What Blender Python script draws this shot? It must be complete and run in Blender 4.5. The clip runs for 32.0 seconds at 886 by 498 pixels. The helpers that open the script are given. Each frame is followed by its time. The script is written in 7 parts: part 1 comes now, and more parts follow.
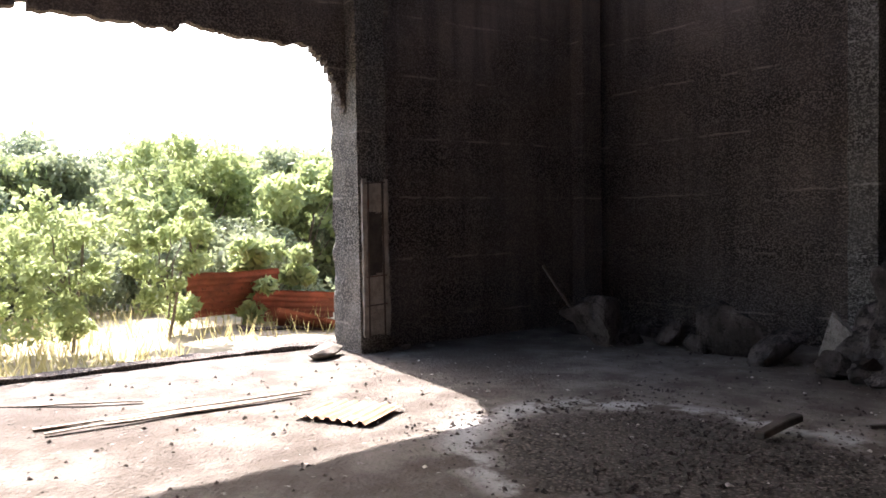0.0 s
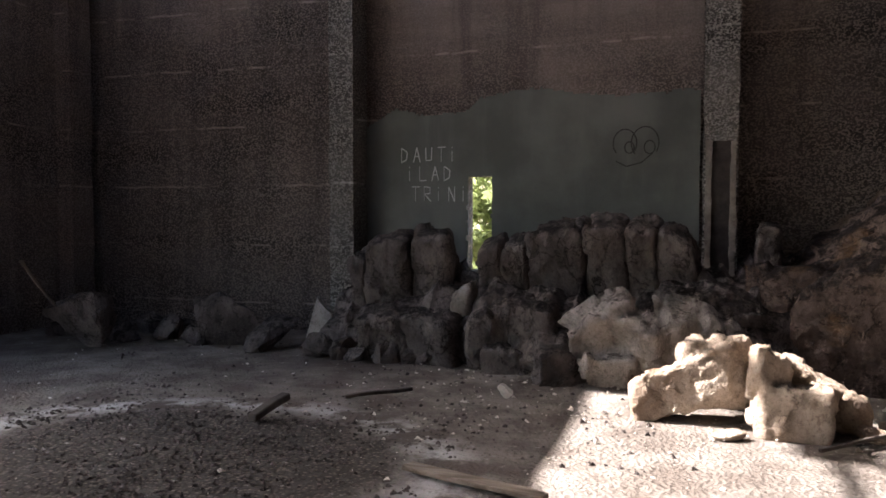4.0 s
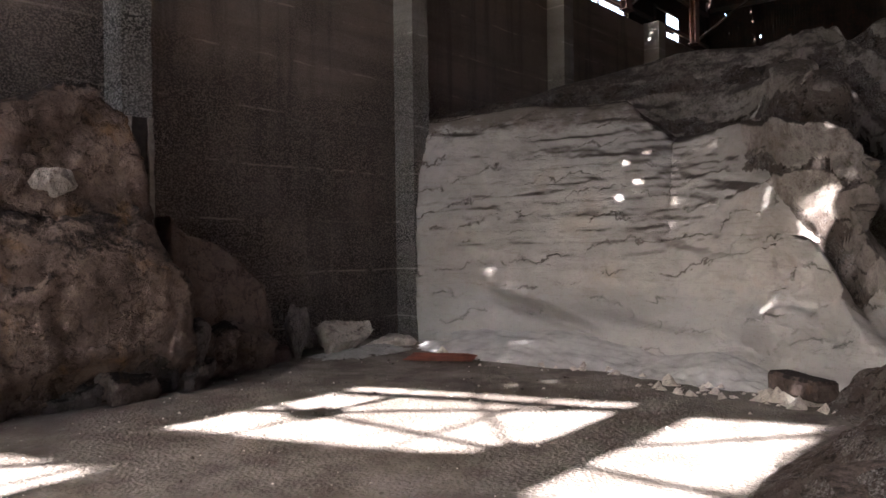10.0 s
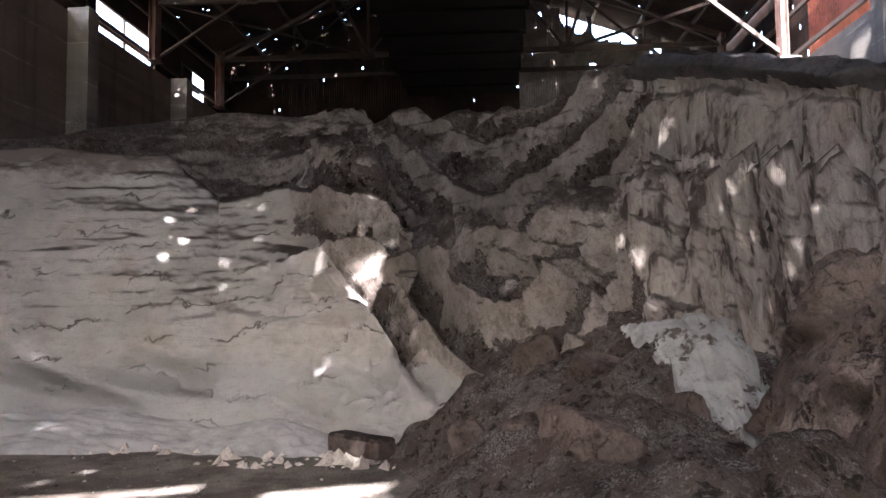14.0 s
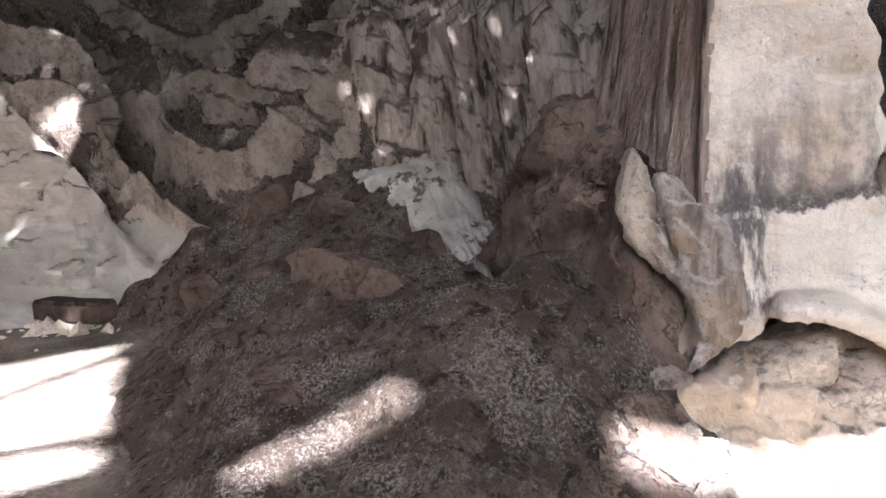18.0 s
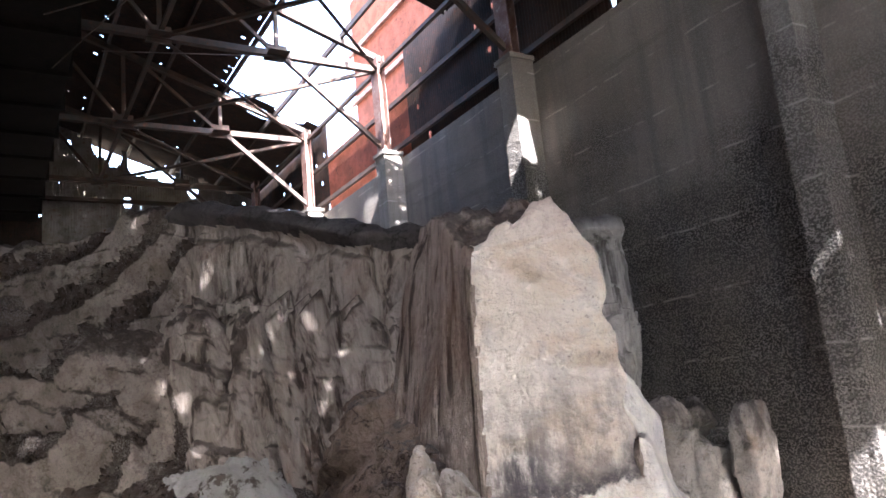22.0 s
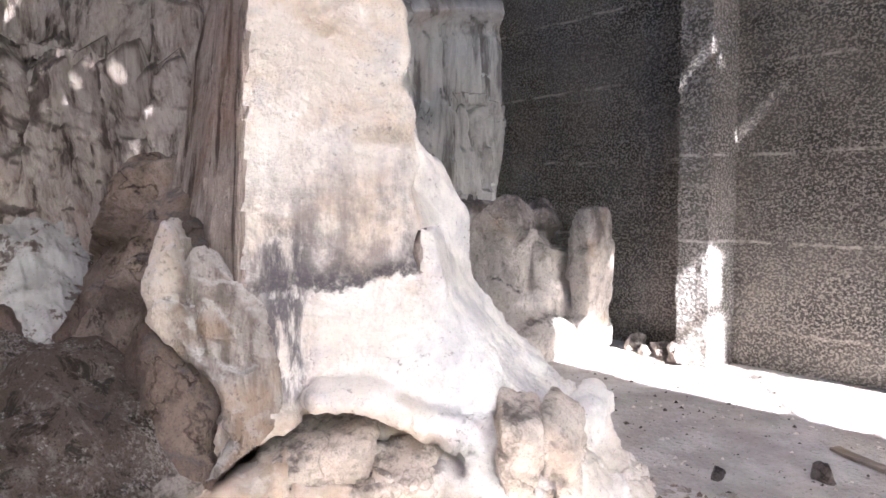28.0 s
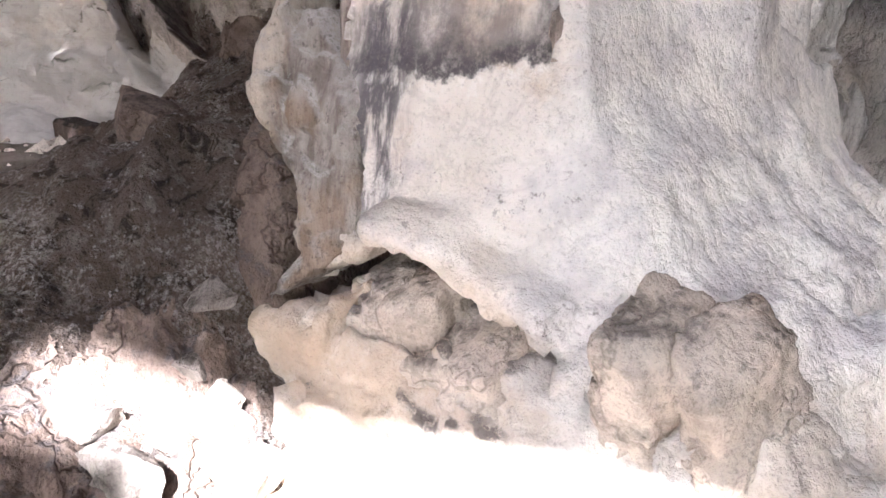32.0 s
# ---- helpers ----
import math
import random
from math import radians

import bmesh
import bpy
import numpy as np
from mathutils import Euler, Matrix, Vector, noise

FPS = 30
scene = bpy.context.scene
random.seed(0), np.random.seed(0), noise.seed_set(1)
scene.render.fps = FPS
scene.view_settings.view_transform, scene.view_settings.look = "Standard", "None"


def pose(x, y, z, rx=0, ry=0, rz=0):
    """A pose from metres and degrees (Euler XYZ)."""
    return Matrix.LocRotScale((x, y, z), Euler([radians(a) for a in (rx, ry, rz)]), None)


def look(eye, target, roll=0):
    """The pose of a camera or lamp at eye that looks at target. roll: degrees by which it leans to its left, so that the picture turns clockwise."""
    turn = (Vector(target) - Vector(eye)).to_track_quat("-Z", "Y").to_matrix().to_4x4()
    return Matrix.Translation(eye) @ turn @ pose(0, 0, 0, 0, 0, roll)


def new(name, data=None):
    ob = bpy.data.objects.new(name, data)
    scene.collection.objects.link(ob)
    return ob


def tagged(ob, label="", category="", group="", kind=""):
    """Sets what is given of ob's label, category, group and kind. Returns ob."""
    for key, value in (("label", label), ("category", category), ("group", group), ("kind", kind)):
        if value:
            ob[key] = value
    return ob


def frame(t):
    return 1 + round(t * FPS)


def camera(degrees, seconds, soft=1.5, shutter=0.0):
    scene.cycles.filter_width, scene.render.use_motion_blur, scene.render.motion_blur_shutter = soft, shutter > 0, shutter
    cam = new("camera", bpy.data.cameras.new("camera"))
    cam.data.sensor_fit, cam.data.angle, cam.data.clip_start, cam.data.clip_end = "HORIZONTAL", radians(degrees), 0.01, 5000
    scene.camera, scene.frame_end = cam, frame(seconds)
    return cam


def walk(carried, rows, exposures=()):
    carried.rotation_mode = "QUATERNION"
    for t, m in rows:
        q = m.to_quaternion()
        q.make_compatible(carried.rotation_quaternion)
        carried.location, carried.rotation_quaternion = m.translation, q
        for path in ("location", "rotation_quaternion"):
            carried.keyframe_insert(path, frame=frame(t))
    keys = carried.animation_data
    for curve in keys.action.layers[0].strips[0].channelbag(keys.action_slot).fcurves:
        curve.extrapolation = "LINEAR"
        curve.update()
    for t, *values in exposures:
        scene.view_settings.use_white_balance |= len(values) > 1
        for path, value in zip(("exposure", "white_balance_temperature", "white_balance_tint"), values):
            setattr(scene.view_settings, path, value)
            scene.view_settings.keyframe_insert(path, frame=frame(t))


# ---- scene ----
cam = camera(60.39, 32.0, soft=1.6)
# seconds, place in metres, heading, tilt and lean in degrees
PATH = [
    (0.0, -0.044, -0.089, 1.550, 54.59, -1.85, -1.00),
    (0.5, -0.074, -0.096, 1.549, 49.54, -2.01, -1.06),
    (1.0, -0.056, -0.098, 1.552, 45.09, -1.69, -0.80),
    (1.5, -0.060, -0.087, 1.545, 40.38, -1.40, -1.07),
    (2.0, -0.043, -0.074, 1.545, 37.30, -1.58, -1.08),
    (2.5, -0.031, -0.063, 1.536, 33.70, -1.18, -1.00),
    (3.0, -0.010, -0.043, 1.531, 30.21, -1.75, -0.42),
    (3.5, -0.008, -0.026, 1.526, 24.09, -2.32, -0.28),
    (5.5, 0.053, 0.002, 1.540, 7.87, -1.94, 0.19),
    (6.0, 0.066, -0.031, 1.550, 4.80, 0.93, -0.40),
    (6.5, 0.083, -0.045, 1.563, 0.35, 1.33, -0.23),
    (7.0, 0.101, -0.027, 1.553, -5.62, 1.34, 0.09),
    (7.5, 0.144, -0.033, 1.543, -11.26, 0.89, -0.12),
    (8.0, 0.146, -0.015, 1.549, -17.23, 0.75, 0.37),
    (8.5, 0.195, -0.008, 1.554, -25.36, 0.32, -0.09),
    (9.0, 0.241, -0.112, 1.548, -36.39, 1.90, -1.34),
    (9.5, 0.309, -0.105, 1.525, -45.97, 0.74, 0.04),
    (10.0, 0.320, 0.013, 1.525, -50.11, -0.37, -0.77),
    (10.5, 0.455, 0.058, 1.506, -53.25, -0.54, -0.44),
    (11.0, 0.517, 0.126, 1.537, -62.87, 0.05, -0.75),
    (11.5, 0.506, 0.202, 1.540, -69.70, 0.81, 0.32),
    (12.0, 0.480, 0.324, 1.533, -75.40, 1.56, -1.17),
    (12.5, 0.507, 0.423, 1.543, -76.00, 0.86, 0.75),
    (13.0, 0.557, 0.524, 1.549, -79.59, 4.25, -0.87),
    (13.5, 0.556, 0.634, 1.545, -83.92, 4.45, 1.66),
    (14.0, 0.514, 0.764, 1.550, -86.58, 3.77, -0.74),
    (14.5, 0.530, 0.882, 1.550, -89.04, 3.84, -0.07),
    (15.0, 0.589, 0.962, 1.560, -95.97, 5.17, -0.74),
    (15.5, 0.604, 1.055, 1.559, -102.72, 3.39, -0.32),
    (17.5, 0.602, 1.102, 1.499, -114.38, -4.55, -1.74),
    (18.0, 0.587, 1.146, 1.491, -109.41, -7.60, -1.64),
    (18.5, 0.537, 1.167, 1.483, -108.84, -8.59, -0.70),
    (19.0, 0.523, 1.156, 1.471, -118.70, -9.20, -1.97),
    (19.5, 0.483, 1.080, 1.479, -127.78, -8.80, -1.77),
    (20.0, 0.388, 0.992, 1.490, -132.21, -6.79, -2.25),
    (20.5, 0.341, 0.923, 1.518, -128.71, -3.56, -1.62),
    (21.0, 0.328, 0.902, 1.565, -126.10, -0.50, -2.22),
    (21.5, 0.317, 0.847, 1.588, -124.39, 4.47, -3.34),
    (22.0, 0.290, 0.897, 1.629, -121.31, 11.89, -5.60),
    (22.5, 0.280, 0.931, 1.636, -117.02, 18.20, -4.93),
    (23.0, 0.224, 0.971, 1.638, -114.54, 23.99, -4.28),
    (23.5, 0.209, 0.962, 1.631, -116.31, 27.46, -5.82),
    (24.0, 0.239, 0.934, 1.630, -117.67, 25.26, -5.76),
    (24.5, 0.228, 0.948, 1.621, -117.48, 21.71, -5.64),
    (25.0, 0.240, 0.912, 1.610, -118.06, 17.87, -5.09),
    (25.5, 0.250, 0.901, 1.572, -121.10, 11.00, -4.74),
    (26.0, 0.333, 0.809, 1.549, -119.98, 4.50, -2.82),
    (26.5, 0.414, 0.692, 1.577, -122.13, 2.51, -1.66),
    (28.5, 0.557, -0.138, 1.543, -127.87, -5.84, -0.86),
    (29.0, 0.615, -0.371, 1.538, -123.84, -6.80, -2.87),
    (29.5, 0.602, -0.655, 1.545, -116.39, -6.42, 1.95),
    (30.0, 0.694, -0.917, 1.501, -116.47, -10.00, 0.25),
    (30.5, 0.803, -1.089, 1.478, -106.83, -13.02, -2.11),
    (31.0, 0.917, -1.246, 1.435, -95.23, -15.83, -1.67),
    (31.5, 0.983, -1.437, 1.412, -90.01, -20.31, 0.50),
    (32.0, 1.061, -1.562, 1.377, -88.32, -18.20, 1.06),
]


def eye_pose(x, y, z, heading, tilt, lean):
    return Matrix.Translation((x, y, z)) @ pose(0, 0, 0, 90 + tilt, 0, heading) @ pose(0, 0, 0, 0, 0, lean)


walk(cam, [(r[0], eye_pose(*r[1:])) for r in PATH],
     exposures=[(0, 2.55, 6250, 16), (3.5, 2.85, 6250, 16), (6, 3.05, 6250, 16), (9, 3.6, 6050, 16), (11, 3.75, 6000, 16), (13, 3.9, 5850, 16), (15.5, 4.0, 5800, 16), (18, 4.0, 5800, 16), (21.5, 3.9, 5800, 16), (23.2, 4.2, 5900, 16), (25, 4.55, 5850, 16), (26.5, 4.55, 5800, 16), (29, 4.55, 5700, 17), (30.5, 4.3, 5750, 17), (32, 4.1, 5750, 17)])

# ---- sky and sun ----
SUN_WAY = Vector((3.77, -0.42, -3.65)).normalized()
world = bpy.data.worlds.new("sky")
scene.world = world
world.use_nodes = True
sky = world.node_tree.nodes.new("ShaderNodeTexSky")
sky.sky_type = "NISHITA"
sky.sun_disc = False
sky.sun_elevation = math.asin(-SUN_WAY.z)
sky.sun_rotation = math.atan2(-SUN_WAY.x, -SUN_WAY.y)
sky.air_density, sky.dust_density = 1.4, 3.0
bg = world.node_tree.nodes["Background"]
bg.inputs["Strength"].default_value = 0.15
world.node_tree.links.new(sky.outputs[0], bg.inputs["Color"])
sun = new("sun", bpy.data.lights.new("sun", "SUN"))
sun.data.energy, sun.data.angle, sun.data.color = 4.6, radians(0.6), (1.0, 0.94, 0.86)
sun.matrix_world = look((-30, 2, 30), Vector((-30, 2, 30)) + SUN_WAY)


# ---- materials ----
class Mat:
    """A node material with a few short hands."""

    def __init__(self, name, rough=0.9, metal=0.0, spec=0.3):
        self.m = bpy.data.materials.new(name)
        self.m.use_nodes = True
        self.nt = self.m.node_tree
        self.b = self.nt.nodes["Principled BSDF"]
        self.b.inputs["Roughness"].default_value = rough
        self.b.inputs["Metallic"].default_value = metal
        self.b.inputs["Specular IOR Level"].default_value = spec
        self.geo = self.nt.nodes.new("ShaderNodeNewGeometry")
        self.pos = self.geo.outputs["Position"]

    def node(self, kind, **inputs):
        n = self.nt.nodes.new(kind)
        for k, v in inputs.items():
            self.put(v, n.inputs[k.replace("_", " ")])
        return n

    def put(self, v, socket):
        if isinstance(v, bpy.types.NodeSocket):
            self.nt.links.new(v, socket)
        else:
            socket.default_value = v

    def scaled(self, s):
        n = self.nt.nodes.new("ShaderNodeVectorMath")
        n.operation = "MULTIPLY"
        self.put(self.pos, n.inputs[0])
        n.inputs[1].default_value = s
        return n.outputs[0]

    def noise(self, scale, detail=4.0, rough=0.6, stretch=None, warp=0.0):
        n = self.node("ShaderNodeTexNoise", Scale=scale, Detail=detail, Roughness=rough, Distortion=warp)
        self.put(self.scaled(stretch) if stretch else self.pos, n.inputs["Vector"])
        return n.outputs["Fac"]

    def voronoi(self, scale, stretch=None, feature="F1"):
        n = self.nt.nodes.new("ShaderNodeTexVoronoi")
        n.feature = feature
        n.inputs["Scale"].default_value = scale
        self.put(self.scaled(stretch) if stretch else self.pos, n.inputs["Vector"])
        return n.outputs["Distance"]

    def ramp(self, v, a, b, lo=0.0, hi=1.0):
        n = self.node("ShaderNodeMapRange", Value=v, From_Min=a, From_Max=b, To_Min=lo, To_Max=hi)
        n.interpolation_type = "SMOOTHSTEP"
        return n.outputs[0]

    def math(self, op, a, b=0.0):
        n = self.nt.nodes.new("ShaderNodeMath")
        n.operation = op
        self.put(a, n.inputs[0]), self.put(b, n.inputs[1])
        return n.outputs[0]

    def mix(self, f, a, b):
        n = self.nt.nodes.new("ShaderNodeMix")
        n.data_type = "RGBA"
        self.put(f, n.inputs["Factor"])
        for v, s in ((a, n.inputs[6]), (b, n.inputs[7])):
            self.put((*v, 1.0) if isinstance(v, tuple) else v, s)
        return n.outputs[2]

    def color(self, v):
        self.put((*v, 1.0) if isinstance(v, tuple) else v, self.b.inputs["Base Color"])
        return self

    def bump(self, h, strength=0.5, distance=0.02):
        n = self.node("ShaderNodeBump", Height=h, Strength=strength, Distance=distance)
        self.put(n.outputs[0], self.b.inputs["Normal"])
        return self

    def axis(self, k):
        n = self.node("ShaderNodeSeparateXYZ", Vector=self.pos)
        return n.outputs[k]

    def up(self):
        n = self.node("ShaderNodeSeparateXYZ", Vector=self.geo.outputs["Normal"])
        return n.outputs[2]


def concrete(name, base, pits, worn, tint):
    """Cast concrete in board lifts; up to a height of about worn metres its face is worn away to the pebbles."""
    m = Mat(name, 0.93)
    big = m.noise(0.55, 5, 0.6)
    streak = m.noise(1.0, 5, 0.6, (3.2, 3.2, 0.22))
    lift = m.noise(1.0, 4, 0.55, (0.2, 0.2, 3.1))
    grain = m.noise(70, 3, 0.7)
    peb = m.voronoi(30)
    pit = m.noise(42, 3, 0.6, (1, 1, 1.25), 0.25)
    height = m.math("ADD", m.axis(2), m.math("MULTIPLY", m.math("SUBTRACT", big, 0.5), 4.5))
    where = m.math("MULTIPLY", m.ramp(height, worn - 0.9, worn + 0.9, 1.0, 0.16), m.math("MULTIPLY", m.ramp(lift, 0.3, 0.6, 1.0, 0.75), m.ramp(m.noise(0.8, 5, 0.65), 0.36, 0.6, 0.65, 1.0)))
    c = m.mix(m.ramp(big, 0.3, 0.7), tuple(c * 0.7 for c in base), base)
    c = m.mix(m.math("MULTIPLY", m.ramp(streak, 0.47, 0.66), 0.75), c, tint)
    c = m.mix(m.math("MULTIPLY", m.ramp(lift, 0.50, 0.62), 0.4), c, tuple(c * 0.5 for c in base))
    c = m.mix(m.math("MULTIPLY", m.ramp(grain, 0.5, 0.75), 0.35), c, tuple(min(1, x * 1.8) for x in base))
    c = m.mix(m.math("MULTIPLY", m.math("MULTIPLY", m.ramp(pit, 0.46, 0.42), where), 0.6), c, tuple(x * 1.1 for x in base))
    # the pits' shade is put into the colour as near-black, besides the bump
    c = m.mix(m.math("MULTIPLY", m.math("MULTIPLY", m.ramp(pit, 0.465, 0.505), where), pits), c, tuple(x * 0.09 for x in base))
    # thin raised seams between the casting lifts
    wave = m.math("FRACT", m.math("ADD", m.math("MULTIPLY", m.axis(2), 1.28), m.math("MULTIPLY", m.noise(1.3, 5, 0.6), 0.13)))
    seam = m.math("MULTIPLY", m.ramp(m.math("ABSOLUTE", m.math("SUBTRACT", wave, 0.5)), 0.008, 0.024, 1.0, 0.0), m.ramp(m.noise(2.2, 5, 0.7), 0.45, 0.6))
    c = m.mix(m.math("MULTIPLY", seam, 0.6), c, tuple(min(1, x * 1.7) for x in base))
    m.color(c)
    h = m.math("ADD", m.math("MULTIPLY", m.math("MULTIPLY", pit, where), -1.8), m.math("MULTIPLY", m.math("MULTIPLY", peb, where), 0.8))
    h = m.math("ADD", h, m.math("ADD", m.math("MULTIPLY", lift, 0.7), m.math("MULTIPLY", grain, 0.12)))
    m.bump(h, 1.0, 0.04)
    return m.m


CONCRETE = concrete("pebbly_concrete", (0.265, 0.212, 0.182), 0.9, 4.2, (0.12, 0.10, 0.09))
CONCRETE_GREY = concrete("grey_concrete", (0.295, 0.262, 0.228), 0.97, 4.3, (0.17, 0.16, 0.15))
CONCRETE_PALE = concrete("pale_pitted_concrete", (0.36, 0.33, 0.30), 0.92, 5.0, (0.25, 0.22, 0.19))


def plaster():
    m = Mat("grey_green_plaster", 0.88)
    c = m.mix(m.ramp(m.noise(1.1, 5), 0.3, 0.7), (0.10, 0.104, 0.092), (0.165, 0.168, 0.15))
    c = m.mix(m.math("MULTIPLY", m.ramp(m.noise(1, 5, 0.6, (4, 4, 0.4)), 0.5, 0.8), 0.6), c, (0.18, 0.178, 0.163))
    m.color(c).bump(m.noise(14, 5, 0.7), 0.35, 0.02)
    return m.m


def crust(name, pale, mid, dirt, dirty=0.5, flutes=(1, 1, 1), stain=(0.3, 0.16, 0.08), stained=0.25, cracked=0.75, grime=1.5, crown=None, soft=0.0, depth=0.09):
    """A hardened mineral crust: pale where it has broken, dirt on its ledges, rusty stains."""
    m = Mat(name, 0.95, spec=0.15)
    a = m.noise(0.9, 6, 0.62, flutes, 0.15)
    b = m.noise(4.5, 8, 0.7, flutes, 0.15)
    d = m.noise(30, 5, 0.72)
    c = m.mix(m.ramp(a, 0.32, 0.66), mid, pale)
    c = m.mix(m.math("MULTIPLY", m.ramp(b, 0.46, 0.7), 0.65), c, tuple(x * 0.55 for x in mid))
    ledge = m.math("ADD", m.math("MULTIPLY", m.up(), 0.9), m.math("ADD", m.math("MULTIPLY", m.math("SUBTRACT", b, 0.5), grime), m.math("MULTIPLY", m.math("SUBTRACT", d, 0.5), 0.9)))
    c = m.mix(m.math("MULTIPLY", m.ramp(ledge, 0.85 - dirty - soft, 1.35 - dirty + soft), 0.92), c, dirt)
    c = m.mix(m.math("MULTIPLY", m.ramp(m.noise(1.6, 4, 0.6, None, 0.8), 0.56, 0.74), stained), c, stain)
    c = m.mix(m.math("MULTIPLY", m.ramp(d, 0.54, 0.68), 0.45), c, tuple(x * 0.6 for x in dirt))
    c = m.mix(m.math("MULTIPLY", m.ramp(m.noise(60, 3, 0.7), 0.62, 0.7), 0.35), c, tuple(min(1, x * 1.25) for x in pale))
    c = m.mix(m.math("MULTIPLY", m.ramp(m.noise(95, 3, 0.75), 0.54, 0.62), 0.36), c, tuple(q * 0.42 for q in mid))
    if crown:
        top = m.math("ADD", m.axis(2), m.math("MULTIPLY", m.math("SUBTRACT", a, 0.5), 1.6))
        c = m.mix(m.math("MULTIPLY", m.ramp(top, crown, crown + 0.3), m.ramp(b, 0.3, 0.6, 0.4, 0.9)), c, tuple(x * 1.3 for x in dirt))
    c = m.mix(m.math("MULTIPLY", m.ramp(m.noise(12, 7, 0.76), 0.52, 0.62), 0.3), c, tuple(x * 0.45 for x in mid))
    c = m.mix(m.math("MULTIPLY", m.ramp(m.noise(17, 6, 0.74), 0.58, 0.66), 0.25), c, tuple(min(1, x * 1.2) for x in pale))
    off = m.node("ShaderNodeTexNoise", Scale=1.7, Detail=5.0, Roughness=0.65)
    m.put(m.pos, off.inputs["Vector"])
    bent = m.node("ShaderNodeVectorMath")
    bent.operation = "MULTIPLY_ADD"
    m.put(off.outputs["Color"], bent.inputs[0])
    bent.inputs[1].default_value = (1.1, 1.1, 1.1)
    m.put(m.scaled(tuple(0.5 + 0.35 * q for q in flutes)), bent.inputs[2])
    vor = m.nt.nodes.new("ShaderNodeTexVoronoi")
    vor.feature = "DISTANCE_TO_EDGE"
    vor.inputs["Scale"].default_value = 2.0
    m.put(bent.outputs[0], vor.inputs["Vector"])
    cracks = m.ramp(vor.outputs["Distance"], 0.0, 0.035)
    c = m.mix(m.math("MULTIPLY", m.math("SUBTRACT", 1.0, cracks), m.ramp(b, 0.35, 0.6, cracked * 0.2, cracked)), c, tuple(q * 0.3 for q in mid))
    m.color(c)
    h = m.math("ADD", m.math("MULTIPLY", b, 1.1), m.math("ADD", m.math("MULTIPLY", d, 0.32), m.math("MULTIPLY", cracks, 0.3 * cracked)))
    m.bump(h, 0.95, depth)
    return m.m


def layered():
    """Pale bank laid down in beds: thin dark partings, tan blotches, grey dust at its foot."""
    m = Mat("layered_pale_crust", 0.95, spec=0.15)
    z = m.axis(2)
    wide, mid, fine = m.noise(0.7, 5, 0.6, None, 0.3), m.noise(3.6, 7, 0.68, (1, 1, 1.6)), m.noise(30, 5, 0.72)
    c = m.mix(m.ramp(wide, 0.34, 0.66), (0.40, 0.36, 0.325), (0.55, 0.51, 0.465))
    c = m.mix(m.math("MULTIPLY", m.ramp(mid, 0.48, 0.68), 0.45), c, (0.33, 0.29, 0.26))
    c = m.mix(m.math("MULTIPLY", m.ramp(m.noise(1.4, 5, 0.62), 0.52, 0.68), 0.4), c, (0.42, 0.33, 0.25))
    beds = m.math("ADD", m.math("MULTIPLY", z, 2.6), m.math("ADD", m.math("MULTIPLY", m.axis(1), 0.42), m.math("MULTIPLY", m.noise(0.8, 5, 0.62, None, 0.4), 3.2)))
    gap = m.math("ABSOLUTE", m.math("SUBTRACT", m.math("FRACT", beds), 0.5))
    part_ = m.math("MULTIPLY", m.ramp(gap, 0.012, 0.05, 1.0, 0.0), m.ramp(m.noise(1.5, 5, 0.7), 0.46, 0.60))
    c = m.mix(m.math("MULTIPLY", part_, 0.75), c, (0.115, 0.09, 0.075))
    fine_beds = m.noise(1.0, 5, 0.7, (1.3, 1.3, 13), 0.5)
    c = m.mix(m.math("MULTIPLY", m.ramp(fine_beds, 0.55, 0.70), 0.4), c, (0.24, 0.205, 0.18))
    c = m.mix(m.math("MULTIPLY", m.ramp(m.math("ADD", z, m.math("MULTIPLY", mid, 0.9)), 1.15, 1.45, 1.0, 0.0), 0.55), c, (0.38, 0.37, 0.36))
    c = m.mix(m.ramp(m.math("ADD", z, m.math("MULTIPLY", mid, 1.0)), 3.75, 4.05, 0.0, 0.85), c, (0.17, 0.135, 0.115))
    c = m.mix(m.math("MULTIPLY", m.ramp(m.up(), 0.55, 0.85), m.ramp(z, 1.2, 1.6)), c, (0.10, 0.08, 0.068))
    c = m.mix(m.math("MULTIPLY", m.ramp(fine, 0.56, 0.68), 0.35), c, (0.20, 0.17, 0.15))
    m.color(c)
    h = m.math("ADD", m.math("MULTIPLY", part_, -1.2), m.math("ADD", m.math("MULTIPLY", mid, 0.7), m.math("ADD", m.math("MULTIPLY", fine, 0.3), m.math("MULTIPLY", fine_beds, 0.5))))
    m.bump(h, 0.9, 0.07)
    return m.m


LAYERED = layered()
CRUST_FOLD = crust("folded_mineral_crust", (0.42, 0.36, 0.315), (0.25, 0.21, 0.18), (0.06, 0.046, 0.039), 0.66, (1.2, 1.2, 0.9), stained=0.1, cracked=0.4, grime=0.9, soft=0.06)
CRUST_SLAB = crust("grey_broken_crust", (0.48, 0.425, 0.38), (0.30, 0.26, 0.23), (0.09, 0.075, 0.07), 0.25, (2.2, 2.2, 0.8), (0.34, 0.23, 0.15), 0.35, cracked=0.3)
CRUST_DARK = crust("sooty_mineral_rubble", (0.215, 0.18, 0.165), (0.075, 0.061, 0.056), (0.026, 0.022, 0.021), 0.4, (1.8, 1.8, 0.8), grime=2.0, stained=0.1)
CRUST_UMBER = crust("umber_mineral_crust", (0.22, 0.165, 0.138), (0.125, 0.093, 0.077), (0.06, 0.05, 0.045), 0.2, stained=0.2)
